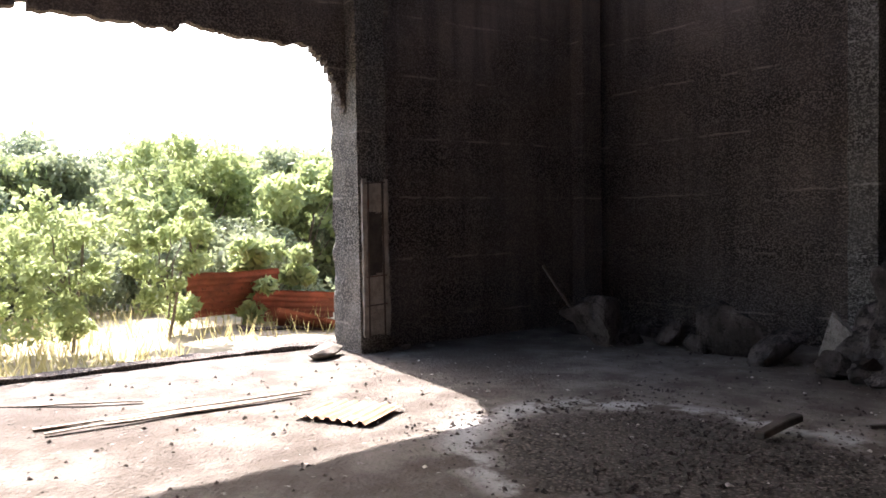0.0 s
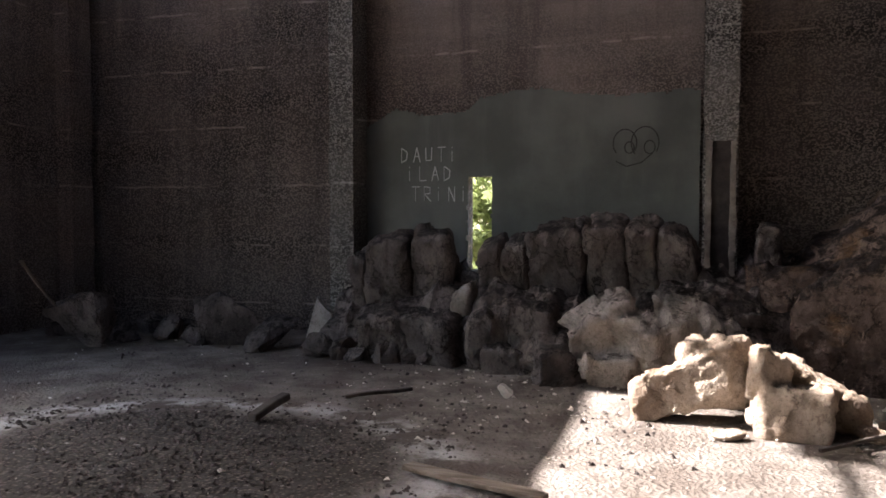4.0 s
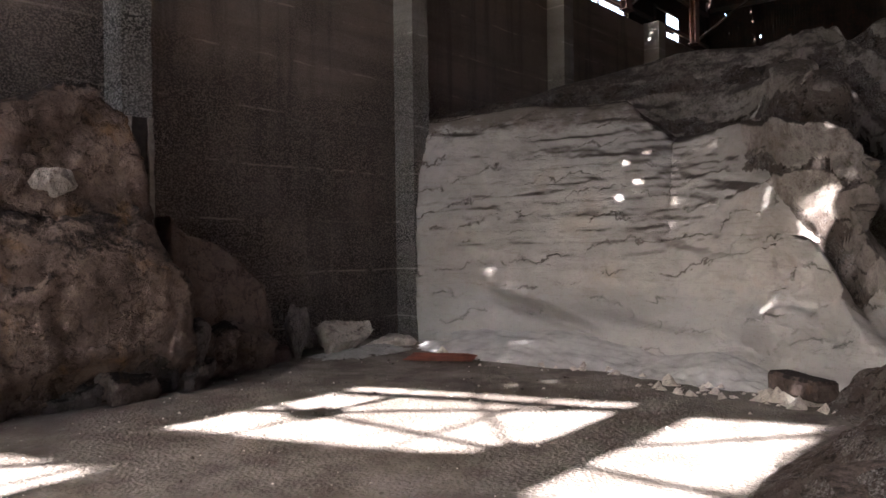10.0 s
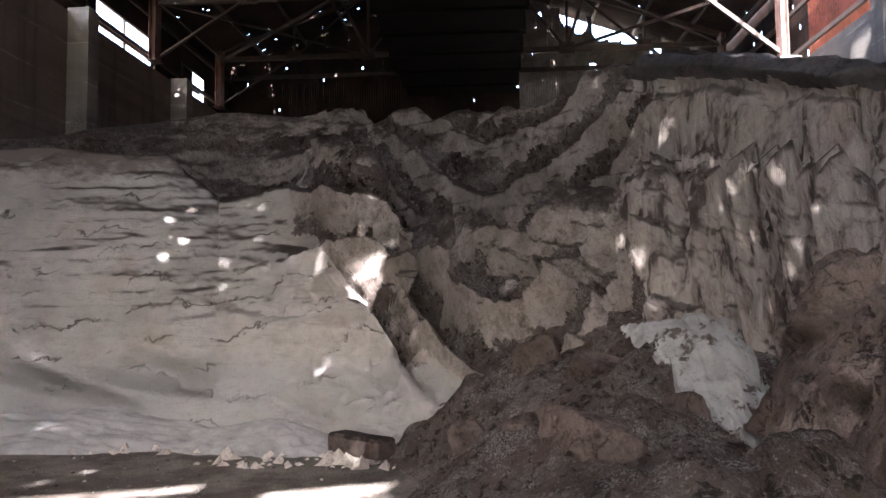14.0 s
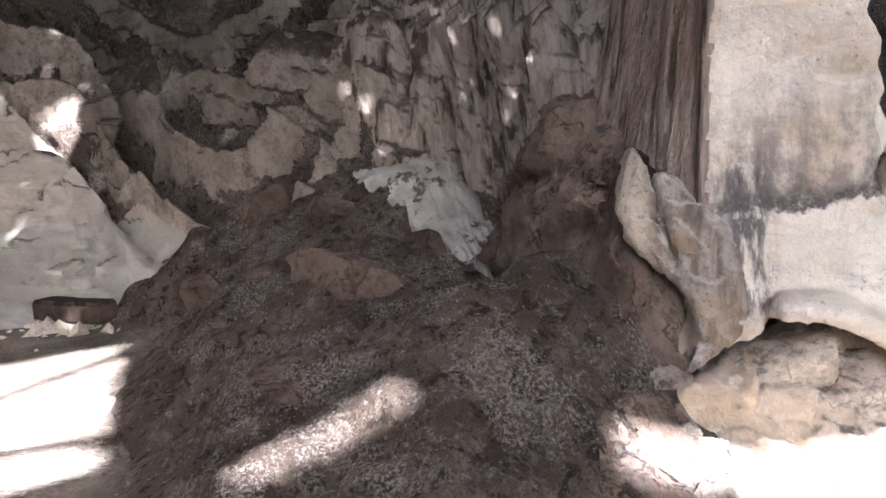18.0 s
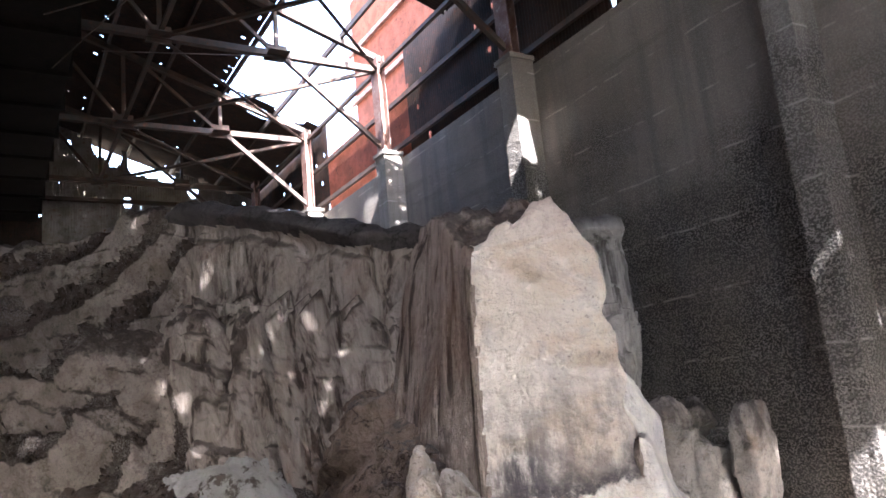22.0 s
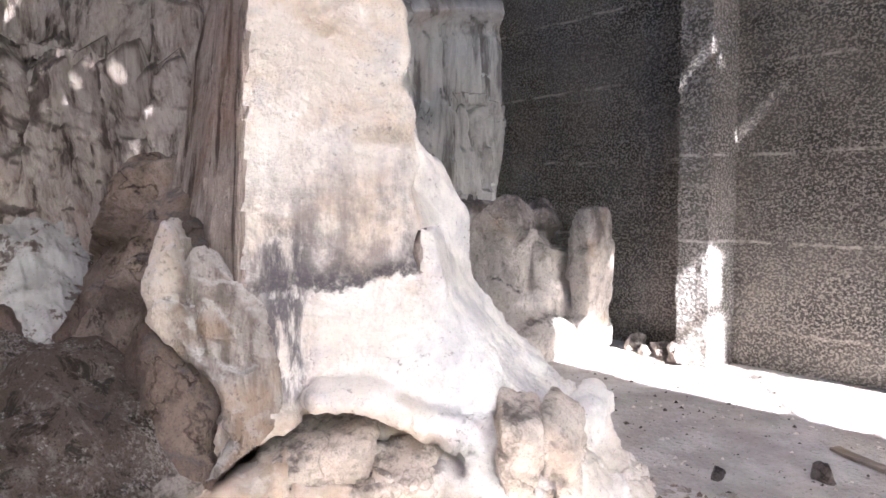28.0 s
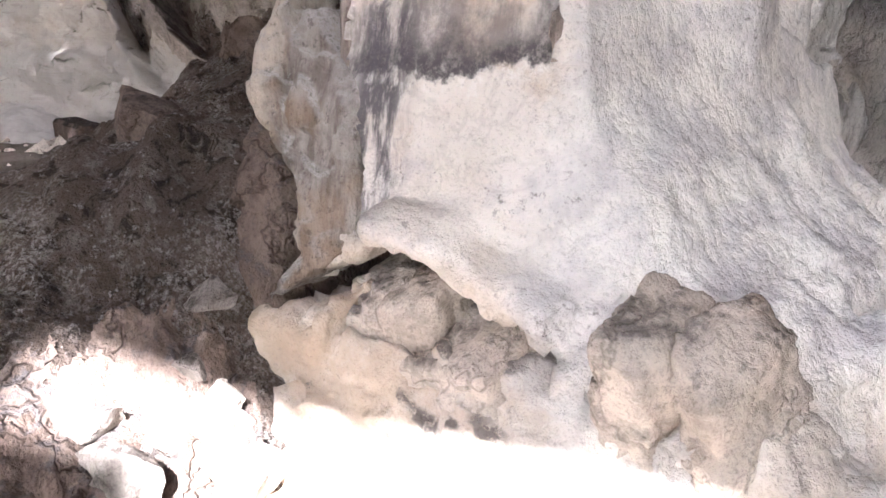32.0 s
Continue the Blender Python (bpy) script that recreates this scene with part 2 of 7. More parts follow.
CRUST_BROWN = crust("brown_mineral_crust", (0.27, 0.205, 0.175), (0.085, 0.062, 0.053), (0.026, 0.022, 0.021), 0.58, grime=2.2, stain=(0.22, 0.12, 0.06), stained=0.4)
CRUST_OCHRE = crust("ochre_stained_brown_crust", (0.27, 0.20, 0.165), (0.10, 0.072, 0.06), (0.026, 0.022, 0.021), 0.5, grime=2.2, stain=(0.26, 0.145, 0.06), stained=0.55)
CRUST_WHITE = crust("white_broken_crust", (0.76, 0.69, 0.615), (0.60, 0.53, 0.46), (0.16, 0.135, 0.12), 0.05, stain=(0.46, 0.33, 0.22), stained=0.55, cracked=0.22, depth=0.07)
CRUST_STAIN = crust("rust_stained_crust", (0.58, 0.48, 0.385), (0.34, 0.25, 0.185), (0.12, 0.09, 0.075), 0.02, (1.5, 1.5, 1.2), stain=(0.26, 0.15, 0.085), stained=0.9, cracked=0.4, depth=0.05)


def fluted_skin(name, pale, mid, dark, fine=1.0):
    """Curtain of crust: long drips and grooves, rusty runs, pale chalky bloom."""
    m = Mat(name, 0.94, spec=0.15)
    run = m.noise(1.0, 6, 0.66, (4.5 * fine, 4.5 * fine, 0.42), 0.25)
    thin = m.noise(1.0, 5, 0.68, (15 * fine, 15 * fine, 1.1), 0.15)
    wide, mott, grit = m.noise(0.9, 5, 0.6), m.noise(6, 6, 0.7), m.noise(34, 5, 0.72)
    c = m.mix(m.ramp(run, 0.36, 0.60), mid, pale)
    c = m.mix(m.math("MULTIPLY", m.ramp(thin, 0.50, 0.62), 0.55), c, mid)
    c = m.mix(m.math("MULTIPLY", m.ramp(run, 0.47, 0.39), m.ramp(thin, 0.35, 0.6, 0.5, 1.0)), c, dark)
    c = m.mix(m.math("MULTIPLY", m.ramp(wide, 0.52, 0.68), 0.45), c, tuple(x * y for x, y in zip(mid, (1.15, 0.85, 0.7))))
    c = m.mix(m.math("MULTIPLY", m.ramp(mott, 0.56, 0.70), 0.3), c, dark)
    c = m.mix(m.math("MULTIPLY", m.math("MULTIPLY", m.ramp(m.noise(3.1, 6, 0.7), 0.60, 0.68), m.ramp(thin, 0.4, 0.6)), 0.8), c, tuple(min(1, x * 1.5) for x in pale))
    c = m.mix(m.math("MULTIPLY", m.ramp(m.up(), 0.45, 0.8), 0.8), c, dark)
    c = m.mix(m.math("MULTIPLY", m.ramp(grit, 0.57, 0.68), 0.4), c, dark)
    m.color(c)
    m.bump(m.math("ADD", m.math("MULTIPLY", run, 1.3), m.math("ADD", m.math("MULTIPLY", thin, 0.6), m.math("ADD", m.math("MULTIPLY", mott, 0.4), m.math("MULTIPLY", grit, 0.25)))), 1.0, 0.10)
    return m.m


CRUST_FLUTED = fluted_skin("fluted_mineral_crust", (0.46, 0.40, 0.35), (0.24, 0.195, 0.168), (0.075, 0.06, 0.053))
CRUST_FLANK = fluted_skin("dark_fluted_crust", (0.46, 0.385, 0.34), (0.24, 0.192, 0.166), (0.065, 0.053, 0.05), 1.7)
CRUST_CURTAIN = fluted_skin("grey_white_curtain_crust", (0.70, 0.66, 0.62), (0.48, 0.445, 0.415), (0.20, 0.18, 0.17), 0.8)


def local_axes(m):
    """Sockets for the tower's own axes: along its face, out of it, and up."""
    out = []
    for d in ((-0.5425, -0.840, 0.0), (-0.840, 0.5425, 0.0)):
        n = m.nt.nodes.new("ShaderNodeVectorMath")
        n.operation = "DOT_PRODUCT"
        m.put(m.pos, n.inputs[0])
        n.inputs[1].default_value = d
        out.append(m.math("SUBTRACT", n.outputs["Value"], d[0] * 3.471 + d[1] * -1.21))
    return out[0], out[1], m.axis(2)


def tower_skin():
    """Cream crust: tan stains, lilac-grey marbling, a sooty tide line with a grey film above it."""
    m = Mat("tide_marked_cream_crust", 0.93, spec=0.18)
    u, w, z = local_axes(m)
    wide, mid, fine = m.noise(1.3, 5, 0.6, None, 0.3), m.noise(4.2, 7, 0.66), m.noise(26, 5, 0.72)
    grain = m.noise(85, 3, 0.7)
    streak = m.noise(1.0, 6, 0.7, (16, 16, 1.6))
    c = m.mix(m.ramp(wide, 0.32, 0.66), (0.64, 0.575, 0.505), (0.80, 0.745, 0.685))
    c = m.mix(m.math("MULTIPLY", m.ramp(m.noise(2.1, 6, 0.62, (1, 1, 1.5), 0.6), 0.50, 0.66), 0.55), c, (0.55, 0.42, 0.30))
    c = m.mix(m.math("MULTIPLY", m.ramp(mid, 0.52, 0.68), 0.5), c, (0.46, 0.445, 0.45))
    vein = m.ramp(m.math("ABSOLUTE", m.math("SUBTRACT", m.noise(3.0, 5, 0.6, None, 0.5), 0.5)), 0.0, 0.03, 1.0, 0.0)
    c = m.mix(m.math("MULTIPLY", vein, 0.22), c, (0.36, 0.32, 0.295))
    low = m.ramp(m.math("ADD", z, m.math("MULTIPLY", mid, 0.3)), 0.75, 0.95, 1.0, 0.0)
    c = m.mix(m.math("MULTIPLY", m.math("MULTIPLY", low, m.ramp(m.noise(3.4, 6, 0.65), 0.36, 0.60)), 0.7), c, (0.47, 0.36, 0.255))
    clean = m.math("MULTIPLY", m.ramp(m.math("ADD", u, m.math("MULTIPLY", wide, 0.3)), 0.80, 0.98), m.ramp(z, 0.35, 0.6, 0.3, 0.85))
    c = m.mix(clean, c, m.mix(m.ramp(mid, 0.40, 0.62), (0.82, 0.785, 0.74), (0.58, 0.555, 0.55)))
    # tide line, film above it and bright rim under it
    on = m.math("MULTIPLY", m.ramp(m.math("ADD", u, m.math("MULTIPLY", mid, 0.12)), 0.72, 0.78, 1.0, 0.0), m.ramp(w, -0.6, -0.4))
    line = m.math("SUBTRACT", z, m.math("ADD", m.math("MULTIPLY", u, 0.20), m.math("ADD", 0.92, m.math("MULTIPLY", mid, 0.36))))
    film = m.math("MULTIPLY", m.math("MULTIPLY", m.ramp(line, 0.0, 0.06), m.ramp(line, 0.25, 0.75, 1.0, 0.0)), m.math("MULTIPLY", on, m.ramp(m.math("ADD", m.math("MULTIPLY", streak, 0.4), m.math("MULTIPLY", m.noise(5, 7, 0.75), 0.6)), 0.40, 0.58, 0.12, 0.95)))
    c = m.mix(m.math("MULTIPLY", film, 0.8), c, (0.19, 0.168, 0.16))
    dark = m.math("MULTIPLY", m.math("MULTIPLY", m.ramp(line, -0.005, 0.02), m.ramp(line, 0.04, 0.17, 1.0, 0.0)), m.math("MULTIPLY", on, m.ramp(fine, 0.32, 0.56, 0.5, 1.0)))
    c = m.mix(m.math("MULTIPLY", dark, 0.92), c, (0.062, 0.056, 0.062))
    rim = m.math("MULTIPLY", m.math("MULTIPLY", m.ramp(line, -0.055, -0.02), m.ramp(line, -0.01, 0.0, 1.0, 0.0)), m.math("MULTIPLY", on, m.ramp(fine, 0.45, 0.55)))
    c = m.mix(m.math("MULTIPLY", rim, 0.8), c, (0.78, 0.74, 0.69))
    # sooty streaks running down the seam beside the broken slab
    seam = m.math("MULTIPLY", m.math("MULTIPLY", m.ramp(m.math("ABSOLUTE", m.math("SUBTRACT", u, 0.13)), 0.05, 0.16, 1.0, 0.0), m.ramp(z, 0.62, 0.8)), m.ramp(z, 1.3, 1.5, 1.0, 0.0))
    c = m.mix(m.math("MULTIPLY", seam, m.ramp(streak, 0.38, 0.56, 0.1, 0.95)), c, (0.10, 0.092, 0.10))
    # gritty dark crust on the tops of the low blocks
    grit = m.math("MULTIPLY", m.math("MULTIPLY", m.ramp(m.up(), 0.45, 0.75), m.ramp(z, 0.62, 0.72, 1.0, 0.0)), m.math("MULTIPLY", m.math("MULTIPLY", m.ramp(u, 0.36, 0.42), m.ramp(u, 0.74, 0.80, 1.0, 0.0)), m.ramp(fine, 0.36, 0.52)))
    c = m.mix(m.math("MULTIPLY", grit, 0.85), c, (0.15, 0.13, 0.12))
    # rosy stain under the crown
    top = m.math("MULTIPLY", m.ramp(m.math("ADD", z, m.math("MULTIPLY", wide, 0.8)), 2.75, 3.0), m.ramp(mid, 0.35, 0.6, 0.4, 0.9))
    c = m.mix(m.math("MULTIPLY", top, 0.6), c, (0.36, 0.26, 0.215))
    c = m.mix(m.math("MULTIPLY", m.ramp(grain, 0.56, 0.66), 0.28), c, (0.27, 0.235, 0.21))
    c = m.mix(m.math("MULTIPLY", m.ramp(m.noise(34, 5, 0.74), 0.58, 0.66), m.ramp(mid, 0.45, 0.6, 0.05, 0.7)), c, (0.19, 0.165, 0.155))
    m.color(c)
    h = m.math("ADD", m.math("MULTIPLY", mid, 1.3), m.math("ADD", m.math("MULTIPLY", m.noise(10, 6, 0.62), 0.4), m.math("MULTIPLY", fine, 0.25)))
    m.bump(h, 1.0, 0.045)
    return m.m


TOWER_SKIN = tower_skin()


def slab_skin():
    """Streaked grey-brown crust with a fresh cream break along one side."""
    m = Mat("streaked_slab_crust", 0.94, spec=0.15)
    u, w, z = local_axes(m)
    mid, fine = m.noise(4.0, 7, 0.68, None, 0.3), m.noise(34, 5, 0.72)
    streak = m.noise(1.0, 6, 0.7, (15, 15, 1.8))
    c = m.mix(m.ramp(streak, 0.36, 0.64), (0.20, 0.17, 0.15), (0.42, 0.375, 0.335))
    c = m.mix(m.math("MULTIPLY", m.ramp(mid, 0.5, 0.66), 0.6), c, (0.16, 0.13, 0.115))
    c = m.mix(m.math("MULTIPLY", m.ramp(m.noise(2.4, 5, 0.6), 0.48, 0.62), 0.5), c, (0.33, 0.225, 0.145))
    fresh = m.ramp(m.math("ADD", m.math("ADD", u, m.math("MULTIPLY", z, 0.12)), m.math("MULTIPLY", mid, 0.16)), -0.13, -0.04, 1.0, 0.0)
    c = m.mix(m.math("MULTIPLY", fresh, m.ramp(fine, 0.3, 0.6, 0.95, 0.7)), c, (0.60, 0.52, 0.435))
    # upward faces turn paler grey, broken up by the fine noise
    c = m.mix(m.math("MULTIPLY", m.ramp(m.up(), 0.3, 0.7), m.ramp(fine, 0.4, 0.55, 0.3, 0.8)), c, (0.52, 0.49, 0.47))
    c = m.mix(m.math("MULTIPLY", m.ramp(fine, 0.55, 0.66), 0.6), c, (0.11, 0.092, 0.085))
    m.color(c)
    m.bump(m.math("ADD", m.math("MULTIPLY", streak, 0.8), m.math("ADD", mid, m.math("MULTIPLY", fine, 0.5))), 1.0, 0.05)
    return m.m


SLAB_SKIN = slab_skin()
CRUST_WEDGE = crust("streaked_brown_crust", (0.32, 0.25, 0.21), (0.15, 0.108, 0.088), (0.13, 0.12, 0.12), 0.3, (1.6, 1.6, 0.9), stain=(0.20, 0.11, 0.06), stained=0.5)
CRUST_CAP = crust("sooty_cap_crust", (0.15, 0.135, 0.13), (0.09, 0.08, 0.078), (0.06, 0.054, 0.054), 0.3, stained=0.1)
CRUST_SHELF = crust("tan_gritty_crust", (0.70, 0.62, 0.54), (0.54, 0.46, 0.385), (0.17, 0.15, 0.14), 0.2, (1.3, 1.3, 1.6), stain=(0.45, 0.30, 0.18), stained=0.5, cracked=0.5, depth=0.04)
CRUST_BLOCK = crust("two_toned_block_crust", (0.66, 0.60, 0.54), (0.48, 0.42, 0.37), (0.085, 0.072, 0.072), 0.36, (1.6, 1.6, 0.9), stain=(0.40, 0.25, 0.12), stained=0.5, crown=1.1, cracked=0.5)


def powder():
    """Pale powder with soil and crumbs showing through."""
    m = Mat("white_powder", 0.98, spec=0.1)
    c = m.mix(m.ramp(m.noise(5, 5, 0.65), 0.33, 0.67), (0.30, 0.288, 0.272), (0.39, 0.378, 0.36))
    c = m.mix(m.ramp(m.noise(3.2, 8, 0.72), 0.55, 0.6), c, (0.11, 0.09, 0.078))
    c = m.mix(m.math("MULTIPLY", m.ramp(m.noise(34, 3, 0.7), 0.6, 0.68), 0.6), c, (0.14, 0.12, 0.105))
    m.color(c).bump(m.noise(12, 6, 0.75), 0.6, 0.03)
    return m.m


def soil():
    m = Mat("brown_soil", 0.97, spec=0.1)
    c = m.mix(m.ramp(m.noise(1.3, 5, 0.6), 0.35, 0.65), (0.092, 0.070, 0.058), (0.165, 0.130, 0.109))
    c = m.mix(m.math("MULTIPLY", m.ramp(m.noise(7, 8, 0.8), 0.52, 0.60), 0.7), c, (0.21, 0.18, 0.16))
    c = m.mix(m.math("MULTIPLY", m.ramp(m.noise(10, 6, 0.75, None, 0.6), 0.52, 0.60), 0.85), c, (0.032, 0.025, 0.021))
    patch = m.ramp(m.noise(2.0, 6, 0.7), 0.46, 0.60)
    c = m.mix(m.math("MULTIPLY", m.ramp(m.noise(60, 4, 0.75), 0.47, 0.58), patch), c, (0.31, 0.28, 0.26))
    c = m.mix(m.math("MULTIPLY", m.ramp(m.noise(24, 5, 0.75), 0.58, 0.66), 0.7), c, (0.36, 0.33, 0.31))
    c = m.mix(m.math("MULTIPLY", m.ramp(m.noise(110, 3, 0.7), 0.56, 0.64), 0.6), c, (0.03, 0.024, 0.02))
    m.color(c).bump(m.math("ADD", m.noise(9, 6, 0.78), m.math("MULTIPLY", m.noise(50, 4, 0.75), 0.6)), 1.0, 0.09)
    return m.m


def floor_mat():
    """Dusty slab: pale dust, brown dirt and beds of dark gravel."""
    m = Mat("dusty_floor", 0.96, spec=0.12)
    big = m.noise(0.34, 4, 0.55)
    mid = m.noise(1.9, 6, 0.65)
    fine = m.noise(26, 4, 0.7)
    stones = m.voronoi(30)
    c = m.mix(m.ramp(mid, 0.35, 0.68), (0.115, 0.095, 0.08), (0.235, 0.207, 0.182))
    c = m.mix(m.math("MULTIPLY", m.ramp(big, 0.5, 0.64), 0.7), c, (0.085, 0.068, 0.057))
    x, y = m.axis(0), m.axis(1)
    r = m.math("SQRT", m.math("ADD", m.math("POWER", m.math("MULTIPLY", m.math("ADD", x, 3.1), 0.72), 2.0), m.math("POWER", m.math("SUBTRACT", y, 4.0), 2.0)))
    bed = m.ramp(m.math("ADD", r, m.math("MULTIPLY", mid, 0.5)), 1.15, 1.4, 1.0, 0.0)
    grit = m.mix(m.ramp(stones, 0.15, 0.5), (0.15, 0.125, 0.105), (0.05, 0.042, 0.037))
    c = m.mix(m.math("MULTIPLY", bed, 0.85), c, grit)
    east = m.math("ADD", m.math("SUBTRACT", m.math("MULTIPLY", x, 0.55), m.math("MULTIPLY", y, 0.6)), m.math("MULTIPLY", m.math("ADD", big, mid), 1.1))
    dust = m.mix(m.ramp(mid, 0.36, 0.66), (0.34, 0.305, 0.275), (0.50, 0.465, 0.43))
    c = m.mix(m.math("MULTIPLY", m.ramp(east, 1.9, 2.6), m.ramp(y, -0.2, 0.6, 1.0, 0.0)), c, dust)
    ring = m.math("MULTIPLY", m.ramp(r, 1.0, 1.25), m.ramp(r, 1.25, 1.5, 1.0, 0.0))
    c = m.mix(m.math("MULTIPLY", ring, m.ramp(mid, 0.42, 0.55)), c, (0.44, 0.42, 0.40))
    c = m.mix(m.math("MULTIPLY", m.ramp(fine, 0.56, 0.7), 0.6), c, (0.10, 0.085, 0.075))
    c = m.mix(m.math("MULTIPLY", m.ramp(m.noise(11, 4, 0.7), 0.63, 0.72), 0.7), c, (0.46, 0.43, 0.40))
    m.color(c)
    h = m.math("ADD", m.math("MULTIPLY", stones, 0.6), m.math("ADD", fine, m.math("MULTIPLY", mid, 1.5)))
    m.bump(h, 0.8, 0.03)
    return m.m


def plain(name, a, b, scale=6.0, rough=0.85, metal=0.0, stretch=None, bump=0.3, depth=0.01):
    m = Mat(name, rough, metal)
    n = m.noise(scale, 5, 0.65, stretch)
    m.color(m.mix(m.ramp(n, 0.33, 0.67), a, b)).bump(m.noise(scale * 5, 4, 0.7, stretch), bump, depth)
    return m.m


def rusty(name, a, b, c, rough=0.75, metal=0.35):
    m = Mat(name, rough, metal)
    k = m.mix(m.ramp(m.noise(2.2, 6, 0.7), 0.38, 0.62), a, b)
    k = m.mix(m.ramp(m.noise(9, 5, 0.7), 0.55, 0.7), k, c)
    m.color(k).bump(m.noise(45, 4, 0.7), 0.3, 0.006)
    return m.m


def leaf_mat(name, a, b):
    m = Mat(name, 0.6)
    rnd = m.geo.outputs["Random Per Island"]
    m.color(m.mix(rnd, a, b))
    t = m.nt.nodes.new("ShaderNodeBsdfTranslucent")
    t.inputs["Color"].default_value = (*[min(1, x * 1.6) for x in b], 1)
    s = m.nt.nodes.new("ShaderNodeMixShader")
    s.inputs[0].default_value = 0.4
    out = m.nt.nodes["Material Output"]
    m.nt.links.new(m.b.outputs[0], s.inputs[1])
    m.nt.links.new(t.outputs[0], s.inputs[2])
    m.nt.links.new(s.outputs[0], out.inputs[0])
    return m.m


PLASTER = plaster()
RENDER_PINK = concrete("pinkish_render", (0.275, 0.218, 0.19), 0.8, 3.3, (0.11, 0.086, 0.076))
SOIL = soil()
FLOOR = floor_mat()
POWDER = powder()
POWDER_GREY = plain("grey_powder", (0.33, 0.315, 0.305), (0.45, 0.43, 0.42), 3, 0.98, bump=0.4, depth=0.03)
RUST_RED = rusty("red_rusted_sheet", (0.30, 0.095, 0.06), (0.19, 0.065, 0.04), (0.10, 0.045, 0.03))
RUST_ORANGE = rusty("orange_rusted_sheet", (0.46, 0.30, 0.19), (0.34, 0.18, 0.11), (0.56, 0.46, 0.36))
SHEET_DARK = rusty("sooty_sheet", (0.030, 0.024, 0.021), (0.055, 0.034, 0.027), (0.085, 0.035, 0.024))
SHEET_GREY = rusty("grey_galvanised_sheet", (0.30, 0.28, 0.26), (0.20, 0.175, 0.155), (0.17, 0.10, 0.07))
# near-black throughout, far darker than the roof sheets
BLACK_SHEET = rusty("near_black_sheet", (0.010, 0.009, 0.008), (0.018, 0.014, 0.012), (0.026, 0.015, 0.012))
STEEL = rusty("dark_painted_steel", (0.075, 0.065, 0.06), (0.12, 0.085, 0.07), (0.16, 0.07, 0.045))
STEEL_RED = rusty("reddish_steel_column", (0.30, 0.20, 0.17), (0.20, 0.105, 0.085), (0.40, 0.34, 0.31))
WOOD = plain("weathered_wood", (0.30, 0.25, 0.20), (0.16, 0.125, 0.095), 3, 0.9, stretch=(1, 8, 8))
WOOD_DARK = plain("charred_wood", (0.05, 0.042, 0.036), (0.11, 0.09, 0.075), 4, 0.9)
CHALK = plain("chalk_line", (0.55, 0.54, 0.52), (0.66, 0.65, 0.63), 30, 1.0)
SOOT = plain("charcoal_line", (0.045, 0.043, 0.04), (0.07, 0.066, 0.06), 30, 1.0)
# near-black that stands in for the shade inside the pier hollows
HOLLOW_SHADE = plain("recess_shade", (0.035, 0.03, 0.028), (0.07, 0.058, 0.05), 5, 0.95)
SPALL = plain("broken_concrete_edge", (0.34, 0.30, 0.26), (0.22, 0.19, 0.165), 9, 0.95, bump=0.8, depth=0.03)
EARTH = plain("dry_earth", (0.36, 0.30, 0.22), (0.24, 0.21, 0.13), 1.5, 0.97, bump=0.6, depth=0.04)
LEAF_A = leaf_mat("dull_green_leaves", (0.12, 0.145, 0.08), (0.20, 0.225, 0.13))
LEAF_B = leaf_mat("bright_green_leaves", (0.16, 0.20, 0.085), (0.26, 0.30, 0.13))
LEAF_C = leaf_mat("dark_green_leaves", (0.085, 0.105, 0.06), (0.14, 0.165, 0.10))
GRASS = leaf_mat("dry_grass", (0.20, 0.20, 0.075), (0.36, 0.31, 0.15))
BARK = plain("grey_bark", (0.12, 0.095, 0.07), (0.20, 0.165, 0.13), 12, 0.9)


# ---- mesh helpers ----
def hash3(ix, iy, iz, seed):
    n = (ix * 374761393 + iy * 668265263 + iz * 2147483647 + seed * 1274126177) & 0xFFFFFFFF
    n = ((n ^ (n >> 13)) * 1274126177) & 0xFFFFFFFF
    return ((n ^ (n >> 16)) & 0xFFFF) / 65535.0


def vnoise(p, seed=0):
    """Smooth value noise, 0 to 1, for an array of points."""
    i = np.floor(p).astype(np.int64)
    f = p - i
    f = f * f * (3 - 2 * f)
    out = 0.0
    for dx in (0, 1):
        for dy in (0, 1):
            for dz in (0, 1):
                w = (f[:, 0] if dx else 1 - f[:, 0]) * (f[:, 1] if dy else 1 - f[:, 1]) * (f[:, 2] if dz else 1 - f[:, 2])
                out = out + w * hash3(i[:, 0] + dx, i[:, 1] + dy, i[:, 2] + dz, seed)
    return out


def fbm(p, octaves=4, gain=0.5, seed=0):
    """Summed noise, about -0.5 to 0.5."""
    out, amp, total = 0.0, 1.0, 0.0
    for k in range(octaves):
        out = out + amp * (vnoise(p * 2.03**k + 17.3 * k, seed + k) - 0.5)
        total += amp
        amp *= gain
    return out / total


def ridged(p, octaves=3, seed=0):
    """0 to 1 with sharp crests."""
    out, amp, total = 0.0, 1.0, 0.0
    for k in range(octaves):
        out = out + amp * (1 - np.abs(2 * vnoise(p * 2.1**k + 9.1 * k, seed + k) - 1))
        total += amp
        amp *= 0.5
    return out / total


def ramp01(x, a, b):
    t = np.clip((x - a) / (b - a), 0, 1)
    return t * t * (3 - 2 * t)


